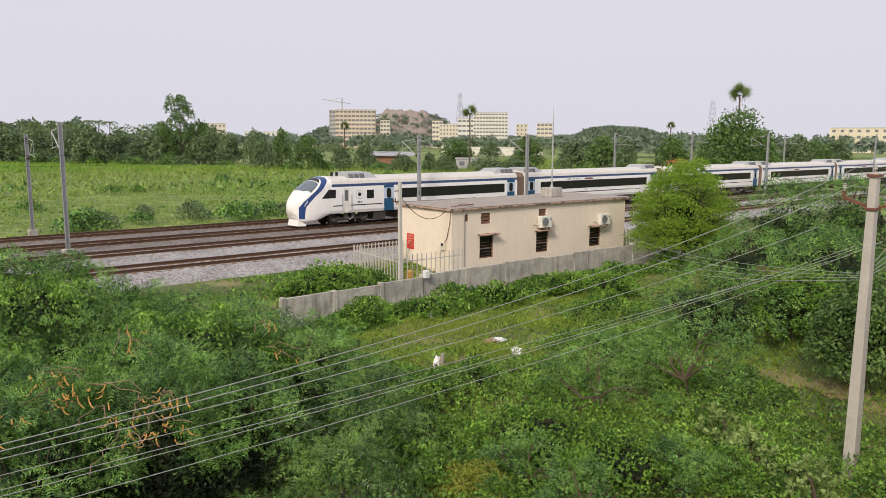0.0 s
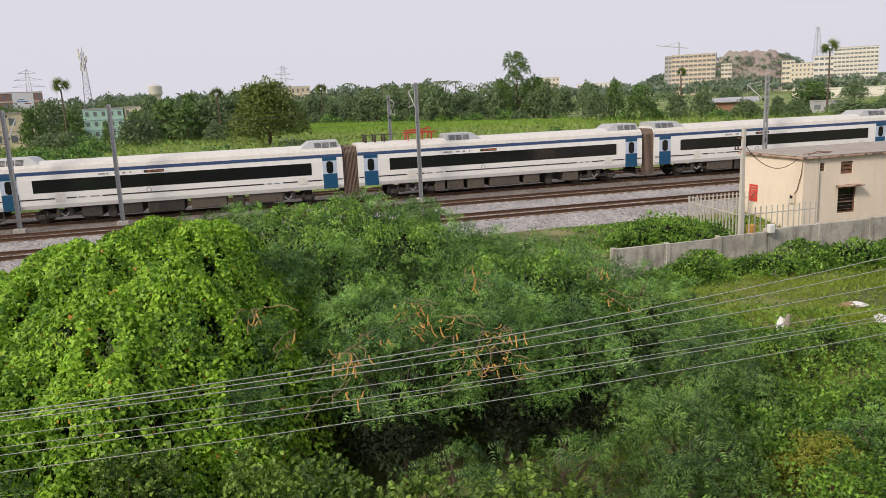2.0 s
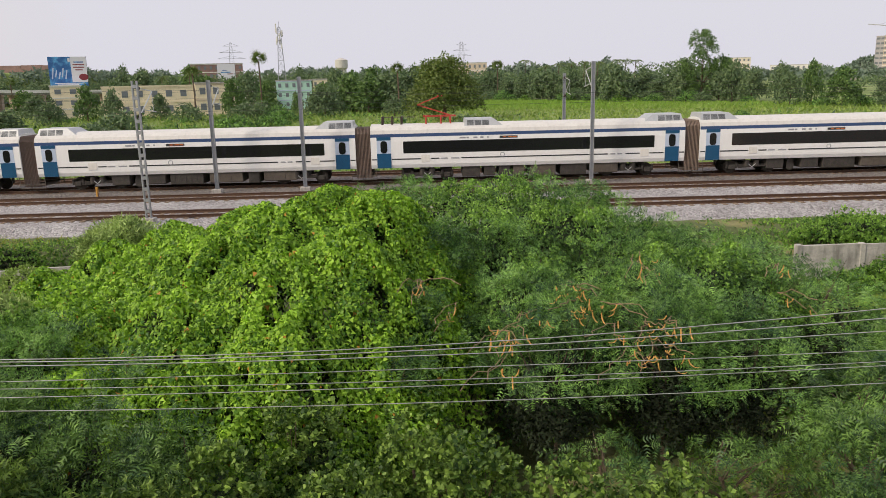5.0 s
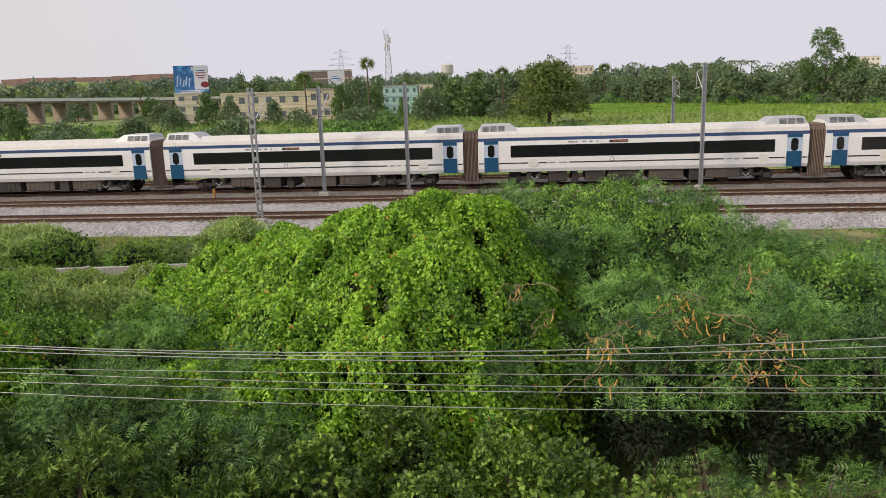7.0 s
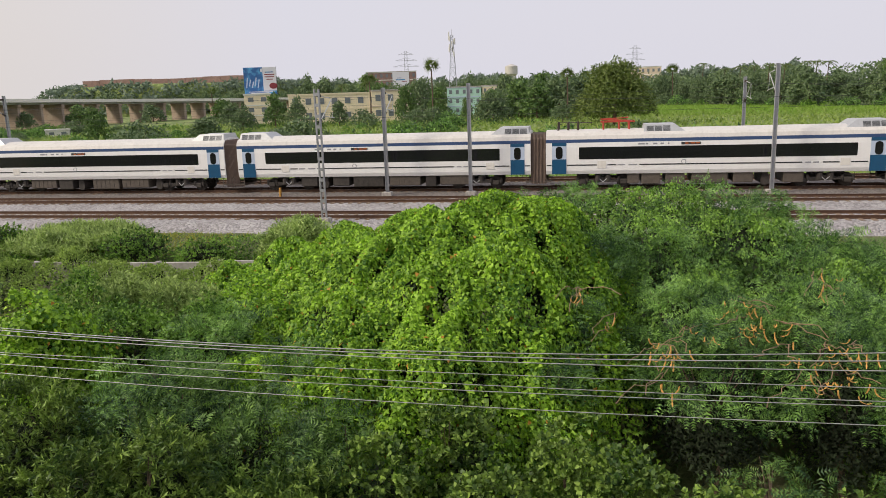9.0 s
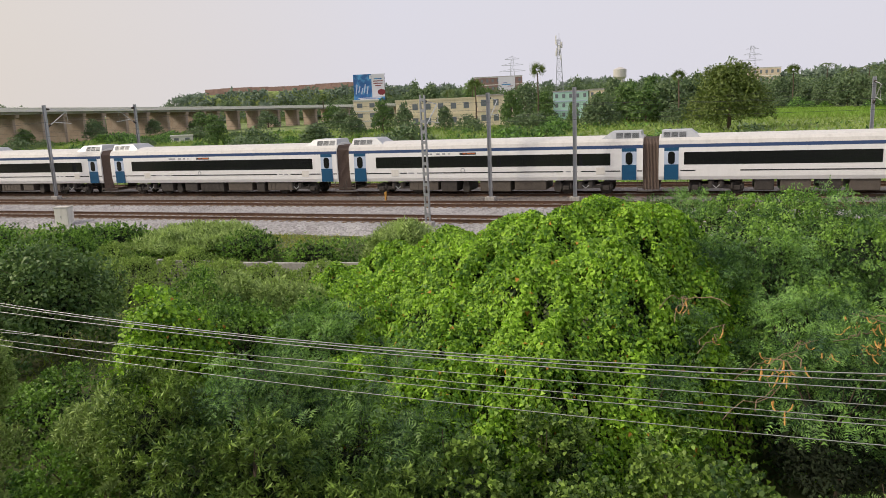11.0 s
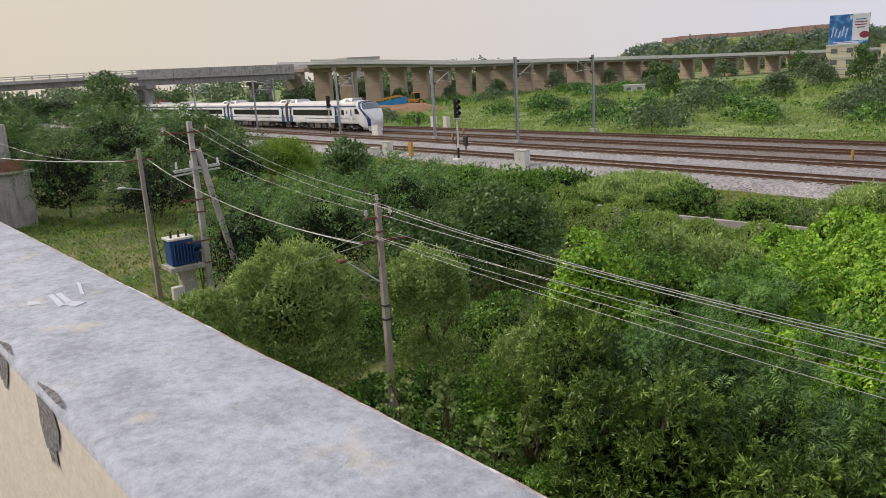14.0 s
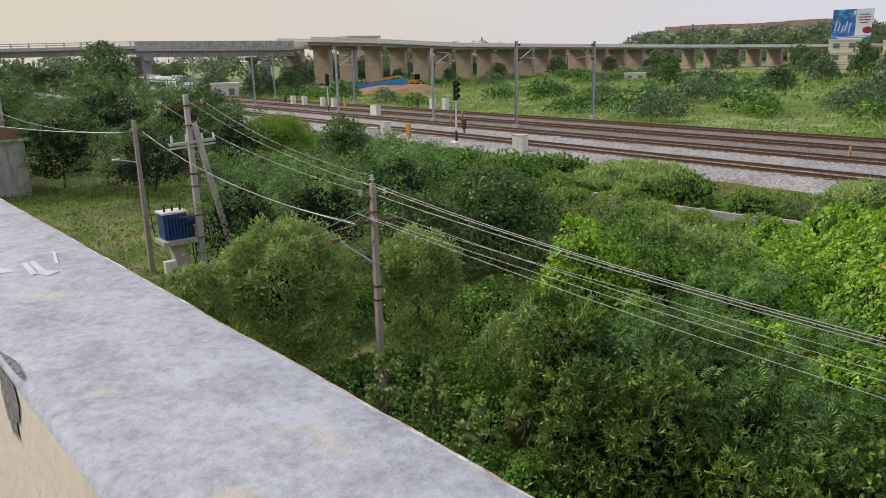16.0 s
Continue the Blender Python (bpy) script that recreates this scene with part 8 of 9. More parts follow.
for k in range(150):
    x, y = rng_f.uniform(-185, 20), rng_f.uniform(74, 215)
    if x > -30 and y > 110:
        continue
    if -178 < x < -140 and 90 < y < 125:
        continue
    far_off = x > -130 and y > 120
    place(kinds_far[(0, 2)[k % 2] if far_off else k % 4], x, y, rng_f.uniform(0.35, 0.65) if far_off else rng_f.uniform(0.6, 1.35), rng_f.uniform(0, 360))
for k in range(26):
    place(kinds_far[k % 2], 18 + k * 3.4 + rng_f.uniform(-2, 2), 73 + rng_f.uniform(0, 6) + k * 0.5, rng_f.uniform(0.45, 0.75), rng_f.uniform(0, 360))
for k in range(22):
    place(kinds_far[k % 4], rng_f.uniform(-30, 120), rng_f.uniform(80, 150), rng_f.uniform(0.35, 0.7), rng_f.uniform(0, 360))

big = tree_mesh("big", 41, 8.6, 13.6, 16000, 0.5, "tree_olive", 0.45, 34, 0.14)
big.matrix_basis = pose(4.4, 172.0, -1.2)
tagged(big, "large rounded olive green tree alone in the field", "tree")
grove = [tree_mesh("g", 51, 6.0, 11.0, 2500, 0.72, "tree", 0.35, 20), tree_mesh("g", 52, 5.4, 11.0, 2400, 0.7, "far_tree", 0.3, 20), tree_mesh("g", 53, 6.4, 9.5, 2400, 0.7, "far_tree", 0.3, 20)]
for i, ob in enumerate(grove):
    ob.matrix_basis = pose(-22.0 + 10 * i, 228.0 + 5 * i, -1.2)
    tagged(ob, "dense dark tree in the tree belt behind the field", "tree", "tree belt")


def stand(x, y, half, tall, k=0, label=""):
    """A grove tree of half-width half and height tall."""
    s = half / (6.0, 5.4, 6.4)[k]
    return place(grove[k], x, y, s, (x * 37 + y * 11) % 360, tall / ((11.0, 11.0, 9.5)[k] * s * 0.98), label)


# trees left of the big one, and the belt that falls back behind the paddy field
for k in range(16):
    stand(-30 + k * 2.4 + rng_f.uniform(-1, 1), 226 + rng_f.uniform(0, 34), rng_f.uniform(4.0, 6.5), rng_f.uniform(8, 13), k % 3)
for k in range(44):
    u = k / 43
    x = 14 + u * 98
    y = 352 - (x - 30) * 1.5 + rng_f.uniform(2, 34)
    stand(x, y, rng_f.uniform(4.0, 7.0), rng_f.uniform(7.5, 12.0), 1 + k % 2)
for k in range(30):
    x = 8 + rng_f.uniform(0, 100)
    place(kinds_far[k % 4], x, 344 - (x - 30) * 1.5 + rng_f.uniform(-5, 5), rng_f.uniform(0.7, 1.5), rng_f.uniform(0, 360))
def casuarina(x, y, top, half, label):
    """A tall old tree of upright, ragged tufts with sky between them."""
    rng = np.random.default_rng(77)
    t = empty("tree", x, y, float(gz(x, y)))
    tagged(t, label, "tree")
    cl = []
    for k in range(46):
        u = (k + rng.random()) / 46
        wide = half * np.interp(u, (0, 0.35, 0.62, 0.8, 1.0), (1.0, 1.05, 1.0, 0.75, 0.34))
        a, q = 2.4 * k, math.sqrt(rng.random())
        cr = half * (0.10 + 0.13 * rng.random())
        cl.append((math.cos(a) * wide * q, math.sin(a) * wide * q, top * (0.12 + 0.84 * u), cr, cr, cr * (1.2 + 0.7 * rng.random())))
    limbs(rng, (0, 0, -0.4), cl[10::6], 0.4, M["bark"], t)
    quads("crown", *crown(rng, cl, 7000, 0.6, 0.5, 0.1, 0.6, 0.45, -0.6), M["tree"], t, tri=True)


casuarina(95.7, 263.0, 23.8, 6.6, "tall dark ragged tree rising above the tree belt")
wide_tree = tree_mesh("wide", 43, 8.4, 14.4, 9000, 0.5, "tree", 0.5, 40, 0.2)
wide_tree.matrix_basis = pose(147.6, 84.4, -1.3)
tagged(wide_tree, "broad dark green tree beyond the train with a palm above it", "tree")
for x, y, half, tall, k in ((103, 262, 5.0, 15.0, 0), (92, 268, 5.0, 14.0, 1), (72, 282, 8.0, 12.5, 2)):
    stand(x, y, half, tall, k)
# trees round the houses
for x, y, half, tall, k in ((-56.1, 225.1, 3.8, 10.6, 0), (-48.0, 235.2, 4.0, 10.0, 0), (-27.9, 203.1, 4.0, 7.6, 2), (-89.1, 203.4, 3.2, 9.5, 0), (-70.0, 203.3, 2.8, 6.8, 1), (-80.7, 199.3, 3.2, 8.1, 2), (-35.3, 212.1, 2.0, 6.5, 0), (-16.1, 221.4, 6.7, 9.2, 0), (-26.4, 203.3, 5.4, 7.5, 2), (-9.8, 224.8, 6.8, 11.0, 1), (-8.0, 199.9, 3.4, 4.7, 2), (-102.4, 141.9, 3.0, 7.6, 0), (-79.2, 144.8, 4.0, 5.0, 1), (-87.5, 179.9, 3.8, 6.0, 2), (-112, 222, 4.0, 7.0, 1), (-124, 240, 4.5, 8.5, 0), (-60, 262, 5.0, 12.5, 1), (-76, 268, 5.0, 12.0, 0), (-98, 268, 6.0, 14.5, 1), (-112, 290, 6.0, 15.0, 2), (-90, 300, 7.0, 16.0, 0), (-30, 262, 5.0, 12.5, 1), (-24, 250, 5.5, 12.0, 0), (-68, 300, 6.0, 14.0, 1), (-50, 310, 6.0, 14.0, 2), (-20, 300, 6.0, 14.5, 0), (-5, 320, 6.0, 14.0, 1)):
    stand(x, y, half, tall, k)
for x, y, s in ((-81.8, 125.8, 1.6), (-44.7, 111.4, 1.6), (-36, 146, 1.1), (-30, 148, 1.1), (-42, 195, 1.4), (-38, 196, 1.3), (-46, 195, 1.3), (-59, 191, 1.4), (-34, 182, 1.1)):
    place(kinds_far[int(y) % 2], x, y, s, x * 11 % 360)
# trees of the open land behind the hut
for x, y, half, tall, k in ((106.9, 209.2, 3.1, 11.8, 0), (104.0, 188.1, 4.6, 9.7, 0), (99, 205, 4.0, 8.5, 1), (122.6, 200.4, 3.7, 6.9, 1), (123.1, 188.3, 3.4, 8.2, 2), (123.6, 169.7, 4.3, 4.6, 2), (132.6, 169.2, 2.4, 5.1, 1), (154.9, 183.3, 6.3, 8.8, 0), (129.7, 158.7, 3.5, 4.2, 2), (139.5, 150.2, 5.8, 3.6, 2), (146, 146, 4.5, 3.4, 1), (178.3, 175.2, 5.6, 9.9, 0), (176.7, 154.9, 4.9, 8.4, 1), (179.0, 144.4, 5.2, 10.1, 0), (179.1, 136.2, 3.4, 9.8, 1), (186, 150, 4.0, 8.0, 2), (190, 128, 5.5, 9.5, 0), (198, 120, 5.0, 9.0, 1), (205, 112, 6.0, 10.0, 0), (219, 118, 8.0, 12.0, 0), (232, 112, 6.0, 10.0, 1), (245, 140, 5.0, 8.0, 2), (262, 120, 6.0, 9.0, 0), (300, 130, 6.0, 9.0, 1), (240, 260, 6.0, 7.0, 2), (210, 300, 6.0, 7.0, 1), (290, 240, 6.0, 7.0, 0), (180, 260, 5.0, 6.0, 2), (215, 215, 4.5, 6.0, 1)):
    stand(x, y, half, tall, k)
for k in range(24):
    u = k / 23
    place(kinds_far[k % 2], 100 + u * 120 + rng_f.uniform(-3, 3), 196 - u * 82 + rng_f.uniform(-6, 10), rng_f.uniform(0.6, 1.1), rng_f.uniform(0, 360), rng_f.uniform(0.8, 1.1))
for x, y, s in ((-186, 128, 0.55), (-190, 150, 0.5), (-196, 205, 0.8), (-198, 178, 0.6), (-176, 80, 0.75), (-178, 92, 0.8), (-172, 86, 0.7), (-205, 245, 0.7), (-195, 262, 0.9), (-188, 300, 0.9), (-150, 330, 1.0), (-206, 270, 0.6), (-166, 74, 0.6), (-170, 66, 0.7)):
    place(grove[int(-x) % 3], x, y, s, x * 13 % 360, 0.85)
for k in range(16):
    stand(-232 - rng_f.uniform(0, 22), -16 + k * 6.5 + rng_f.uniform(-2, 2), rng_f.uniform(4.0, 6.0), rng_f.uniform(6.5, 9.5), k % 3)
for k in range(30):
    u = k / 29
    stand(-226 - 10 * math.sin(u * 3.1) + rng_f.uniform(-3, 3), 118 + u * 190, rng_f.uniform(4.5, 7.0), rng_f.uniform(6.5, 9.5) - 2.0 * u, k % 3)


def woods(name, bands, material, seed, size, label):
    """Far woodland as one uneven mass of crowns."""
    rng = np.random.default_rng(seed)
    cl = []
    for x0, y0, x1, y1, n, h0, h1, depth in bands:
        for k in range(n):
            u = rng.random()
            h = rng.uniform(h0, h1)
            px, py = x0 + (x1 - x0) * u + rng.normal() * depth, y0 + (y1 - y0) * u + rng.random() * depth * 3
            r = h * rng.uniform(0.35, 0.6)
            cl.append((px, py, -1 + h * 0.55, r, r, h * 0.5))
    ob = quads(name, *crown(rng, cl, len(cl) * (220 if size < 1 else 150), size, 0.8, 0.1, 0.5, 0.35, -0.3), M[material], tri=True)
    tagged(ob, label, "woods", kind="stuff")


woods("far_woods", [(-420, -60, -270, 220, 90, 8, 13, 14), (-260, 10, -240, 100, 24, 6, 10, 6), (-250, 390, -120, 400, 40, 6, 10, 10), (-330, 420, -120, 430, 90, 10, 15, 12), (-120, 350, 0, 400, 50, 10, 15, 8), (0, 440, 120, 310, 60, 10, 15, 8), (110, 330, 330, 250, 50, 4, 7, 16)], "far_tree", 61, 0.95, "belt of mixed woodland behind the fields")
woods("distant_woods", [(120, 620, 700, 380, 170, 6, 10, 40), (-300, 640, 150, 640, 90, 14, 22, 20), (330, 700, 900, 500, 190, 9, 14, 60), (500, 300, 900, 150, 80, 10, 15, 40), (330, 230, 500, 90, 60, 6, 10, 18)], "haze_tree", 62, 2.6, "distant green woodland on the plain, haze put into its leaf colour")


# ---- palms ----
def palmyra(x, y, h, r=1.9, label="tall palmyra palm with a round fan crown", far=False):
    rng = np.random.default_rng(int(abs(x) * 3 + h))
    t = empty("palm_tree", x, y, float(gz(x, y)))
    tagged(t, label, "palm tree", "palms")
    bm = bmesh.new()
    rod(bm, (0, 0, -0.3), (0.15, 0, h * 0.5), 0.30, 0.2, 8)
    rod(bm, (0.15, 0, h * 0.5), (0, 0, h - r * 0.3), 0.2, 0.19, 8)
    part("trunk", bm, M["bark"], t)
    B, A, C, L = [], [], [], []
    for k in range(26):
        d = unit(rng.normal(size=(1, 3)))[0]
        d[2] = abs(d[2]) * 1.15 - 0.45
        d = d / np.linalg.norm(d)
        base = np.array([0, 0, h]) + d * r * rng.uniform(0.25, 0.45)
        side = unit(np.cross(d, rng.normal(size=3))[None])[0]
        for j in range(11):
            a = (j - 5) * 0.26
            al = d * math.cos(a) + side * math.sin(a) + np.array([0, 0, -0.12 * abs(j - 5) / 5])
            B.append(base)
            A.append(al * r * rng.uniform(0.55, 0.75))
            C.append(np.cross(al, np.cross(d, side)) * r * 0.075)
            L.append((0, 0, 0.0))
    quads("crown", np.array(B), np.array(A), np.array(C), np.array(L), M["palm"], t, tri=True)
    return t


palmyra(-47.8, 225, 16.2, 2.9)
palmyra(-63.0, 211, 12.8, 2.2, "shaggy brown palmyra palm near the houses")
palmyra(-7.4, 215, 12.4, 2.3)
palmyra(147.9, 169.5, 17.0, 2.9)
palmyra(153.0, 87.2, 19.0, 2.8, "tall palmyra palm rising out of a broad tree")
palmyra(123.4, 199.9, 13.0, 1.9)
palmyra(33.0, 345.0, 15.0, 3.4)
palmyra(248.0, 168.6, 14.5, 2.0)
palmyra(-170, 320, 12.0, 2.2)


def coconut(x, y, h):
    rng = np.random.default_rng(int(abs(x) * 5 + h))
    t = empty("palm_tree", x, y, float(gz(x, y)))
    tagged(t, "coconut palm with arching fronds in the tree belt", "palm tree", "palms")
    bm = bmesh.new()
    rod(bm, (0, 0, -0.3), (0.6, 0, h * 0.6), 0.22, 0.16, 7)
    rod(bm, (0.6, 0, h * 0.6), (0.9, 0, h), 0.16, 0.13, 7)
    part("trunk", bm, M["bark"], t)
    B, A, C, L = [], [], [], []
    for k in range(16):
        a, e = k * 2.4, rng.uniform(-0.2, 0.9)
        for j in range(7):
            u = j / 7
            p = np.array([0.9 + math.cos(a) * 3.4 * u * math.cos(e * 0.6), math.sin(a) * 3.4 * u * math.cos(e * 0.6), h + 2.2 * u * e - 2.2 * u * u])
            fw = np.array([math.cos(a), math.sin(a), e * 0.5 - 1.2 * u])
            sd = np.array([-math.sin(a), math.cos(a), 0])
            for s in (-1, 1):
                B.append(p)
                A.append(fw * 0.35 + sd * s * 0.75 * (1 - u * 0.5) + np.array([0, 0, -0.35]))
                C.append(fw * 0.32)
                L.append((0, 0, 0))
    quads("crown", np.array(B), np.array(A), np.array(C), np.array(L), M["palm"], t, tri=True)


for x, y, h in ((45, 347, 17.0), (57, 329, 15.0), (61, 322, 14.8), (65, 315, 15.2), (69, 308, 14.6), (75, 301, 15.4), (77, 296, 15.4), (80, 293, 15.0), (-80, 262, 13), (-88, 258, 12), (52, 335, 14.2)):
    coconut(x, y, h)

# ---- houses, boards, towers and the far town ----
def block(name, x, y, w, d, h, turn, wall, floors, bays, label, base=-1.3, roof="concrete", band=None, cat="building"):
    """A block with storeys, slab edges and windows set into its two seen sides."""
    t = empty(name, x, y, base, turn)
    tagged(t, label, cat)
    bm = bmesh.new()
    box(bm, -w / 2, -d / 2, 0, w / 2, d / 2, h, 0.0)
    part("wall_body", bm, M[wall], t)
    bm = bmesh.new()
    box(bm, -w / 2 - 0.2, -d / 2 - 0.2, h, w / 2 + 0.2, d / 2 + 0.2, h + 0.35)
    part("roof", bm, M[roof], t)
    fh = h / floors
    wm = sm = None
    for fl in range(floors):
        if band:
            bm = bmesh.new()
            box(bm, -w / 2 - 0.12, -d / 2 - 0.12, fl * fh + fh * 0.92, w / 2 + 0.12, d / 2 + 0.12, fl * fh + fh * 1.02)
            part("floor_band", bm, M[band], t)
        for b in range(bays):
            bx = -w / 2 + (b + 0.5) * w / bays
            if wm is None:
                bm = bmesh.new()
                ww, wh = w / bays * (0.78 if h > 30 else 0.42), fh * 0.42
                box(bm, -ww / 2, -0.05, 0, ww / 2, 0.03, wh)
                wm = part("window", bm, M["far_glass"], t)
                wm.matrix_basis = pose(bx, -d / 2 - 0.02, fl * fh + fh * 0.32)
            else:
                share("window", wm.data, t, pose(bx, -d / 2 - 0.02, fl * fh + fh * 0.32))
        nb = max(1, round(bays * d / w))
        for b in range(nb):
            by = -d / 2 + (b + 0.5) * d / nb
            for s in (-1, 1):
                share("window", wm.data, t, pose(s * (w / 2 + 0.02), by, fl * fh + fh * 0.32, 0, 0, 90))
    return t


M["mint"] = mat("mint_paint", (0.42, 0.64, 0.55), 0.85, vary=0.08, scale=0.4, dirt=0.12)
block("apartment_block", -106.0, 229.5, 8.0, 8.0, 9.6, 22, "house_cream", 3, 2, "cream three-storey house with balconies below the billboard", roof="ivory", band="ivory", cat="house")
block("long_house", -83.0, 237.5, 29.0, 9.0, 9.0, 20, "house_cream", 2, 7, "long cream two-storey building with a flat roof", roof="house_cream", band="house_cream")
block("long_house", -66.0, 243.0, 12.0, 9.0, 9.6, 20, "house_cream", 2, 3, "cream building with dark openings behind trees", band="tan")
block("green_house", -47.5, 281.0, 12.5, 8.0, 10.0, 10, "mint", 3, 5, "pale green and white flat-roofed house", band="door_pale", cat="house")
block("green_house", -38.0, 283.0, 6.0, 8.0, 10.2, 10, "house_cream", 3, 3, "yellow flat-roofed house beside the green one", band="ivory", cat="house")
block("white_house", -63.0, 273.0, 6.0, 7.0, 9.6, 14, "ivory", 3, 2, "white three-storey house between trees", cat="house")
block("shopping_building", -109.0, 410.0, 26.0, 16.0, 20.0, 14, "brickred", 5, 9, "red and white striped shopping building", band="ivory")
block("office_tower", 487.0, 762.0, 46.0, 30.0, 43.5, -36, "tan", 9, 10, "tan glass-fronted office block with white floors", band="ivory")
block("office_tower", 470.0, 777.0, 16.0, 26.0, 43.0, -36, "far_grey", 9, 4, "grey unfinished office tower under construction", band="far_grey")
block("apartment_tower", 612.0, 664.0, 40.0, 26.0, 41.0, -43, "ivory", 10, 11, "white and cream apartment tower", band="cream")
block("apartment_tower", 592.0, 684.0, 20.0, 26.0, 34.0, -43, "ivory", 6, 4, "white apartment tower beside the taller one", band="ivory")
block("apartment_tower", 581.0, 694.0, 34.0, 22.0, 28.0, -42, "cream", 6, 9, "cream apartment row behind the trees", band="ivory")
block("apartment_tower", 565.5, 706.5, 12.0, 14.0, 31.5, -42, "cream", 6, 3, "slim cream apartment tower by the hill", band="ivory")
block("apartment_tower", 516.0, 743.5, 11.0, 14.0, 32.0, -40, "cream", 7, 3, "slim cream apartment tower between office block and hill", band="ivory")
block("apartment_tower", 707.0, 707.0, 15.0, 12.0, 30.0, -45, "cream", 6, 3, "distant yellow-cream apartment tower", band="cream")
block("apartment_tower", 728.0, 686.0, 20.0, 12.0, 31.5, -46, "cream", 6, 4, "distant yellow-cream apartment tower", band="cream")
block("apartment_tower", 690.0, 722.0, 9.0, 12.0, 28.0, -45, "cream", 5, 2, "distant yellow-cream apartment tower", band="cream")
block("apartment_row", 340.0, 834.0, 30.0, 12.0, 26.5, -22, "cream", 5, 7, "distant cream apartment row over the trees", band="ivory")
block("apartment_row", 395.0, 810.0, 50.0, 12.0, 17.5, -26, "ivory", 3, 10, "distant low white apartment row", band="ivory")
block("apartment_row", 300.0, 845.0, 40.0, 12.0, 16.0, -20, "ivory", 3, 8, "distant low white apartment row", band="ivory")
block("apartment_row", 652.0, 256.0, 60.0, 14.0, 20.0, -68, "cream", 4, 10, "distant cream housing row along the horizon", band="cream")
block("apartment_row", 40.0, 640.0, 24.0, 12.0, 23.0, 0, "tan", 4, 6, "distant pinkish housing over the tree belt", band="ivory")
block("small_house", -165.0, 66.7, 5.8, 4.5, 3.4, 62, "cream", 1, 2, "small pinkish flat-roofed house under the road bridge", roof="ivory", cat="house")
block("tin_shed", 153.0, 176.0, 7.5, 3.5, 3.0, -40, "tin", 1, 2, "small grey tin shed under the trees", roof="tin", cat="shed")
block("white_kiosk", -143.0, 182.0, 6.0, 3.0, 1.7, 35, "ivory", 1, 2, "small white-roofed kiosk in the field", roof="ivory", cat="shed")
ts = empty("tin_roofed_hut", 149.0, 211.0, -1.2, -35)
tagged(ts, "low hut with a rusty tin roof and stored bundles", "hut")
bm = bmesh.new()
box(bm, -6, -3, 0, 6, 3, 3.0)
part("wall_body", bm, M["brick"], ts)
bm = bmesh.new()
v = box(bm, -7.5, -4.2, 3.2, 7.5, 4.2, 3.4)
for q in v:
    q.co.z += 1.6 * (1 - abs(q.co.y) / 4.2) + (1.2 if q.co.y > 0 else 0)
part("roof", bm, M["tin"], ts)
ww = empty("long_white_wall", 285.0, 308.0, -1.0, -45)
tagged(ww, "long white compound wall across the fields", "wall")
bm = bmesh.new()
box(bm, -28, -0.3, 0, 28, 0.3, 4.6)
part("wall_slab", bm, M["ivory"], ww)
bm = bmesh.new()
box(bm, -28.2, -0.45, 4.6, 28.2, 0.45, 4.9)
part("coping", bm, M["ivory"], ww)

# billboards
M["ad_blue"] = mat("printed_blue", (0.03, 0.13, 0.36), 0.4, vary=0.4, scale=0.5, second=(0.10, 0.35, 0.6), amount=0.8)
M["ad_white"] = mat("printed_white", (0.70, 0.70, 0.74), 0.4, vary=0.04, scale=1)
M["ad_red"] = mat("printed_red", (0.22, 0.03, 0.04), 0.4, vary=0.1, scale=1)


def hoarding(x, y, z0, w, h, turn, label):
    t = empty("billboard", x, y, z0, turn)
    tagged(t, label, "billboard")
    bm = bmesh.new()
    box(bm, -w / 2, 0, 0, w / 2, 0.25, h)
    part("panel", bm, M["ad_white"], t)
    bm = bmesh.new()
    box(bm, w / 2 + 0.05, 0.0, -0.2, w / 2 + 0.15, 2.4, h + 0.1)
    part("side_panel", bm, M["black"], t, "dark back of the angled side panel")
    bm = bmesh.new()
    for px in (-w / 2 + 0.6, 0, w / 2 - 0.6):
        beam(bm, (px, 0.6, -z0 - 1.3), (px, 0.6, h), 0.25)
        beam(bm, (px, 0.6, h * 0.8), (px, 2.6, 0), 0.12)
    part("frame", bm, M["rust"], t)
    return t


hb = hoarding(-105.8, 232.0, 8.3, 10.2, 8.6, 23, "large blue and white advertising hoarding above the houses")


def bar(parent, x0, x1, z0, z1, m, y=-0.012, name="print"):
    bm = bmesh.new()
    box(bm, x0, y, z0, x1, 0.0, z1)
    return part(name, bm, M[m], parent)


bar(hb, -5.1, 0.9, 1.2, 8.6, "ad_blue", -0.012, "blue_print")
bar(hb, -5.1, 5.1, 0.0, 1.2, "ad_blue", -0.010, "blue_print")
bar(hb, -3.2, 2.6, 0.15, 0.62, "ad_white", -0.018, "number_bar")
bar(hb, -3.8, 4.2, 0.8, 1.0, "ad_white", -0.018, "text_bar")
bar(hb, 0.2, 0.8, 7.1, 8.2, "ad_white", -0.018, "corner_mark")
for k, wd in enumerate((1.3, 1.6, 1.5, 1.0)):
    bar(hb, 3.0 - wd, 3.0 + wd, 6.9 - k * 0.75, 7.2 - k * 0.75, "ad_red" if k else "ad_blue", -0.012, "text_bar")
bm = bmesh.new()
rod(bm, (3.0, -0.02, 2.7), (3.0, 0.0, 2.7), 0.95, 0.95, 24)
part("red_oval", bm, M["ad_red"], hb).scale = (1.35, 1, 1)
for k in range(5):
    bm = bmesh.new()
    beam(bm, (-4.4 + k * 0.9, -0.03, 2.2 + 0.5 * (k % 2)), (-3.9 + k * 0.9, -0.03, 5.4 - 0.6 * (k % 3)), 0.35, 0.03)
    part("picture_shape", bm, M["door_pale"], hb)
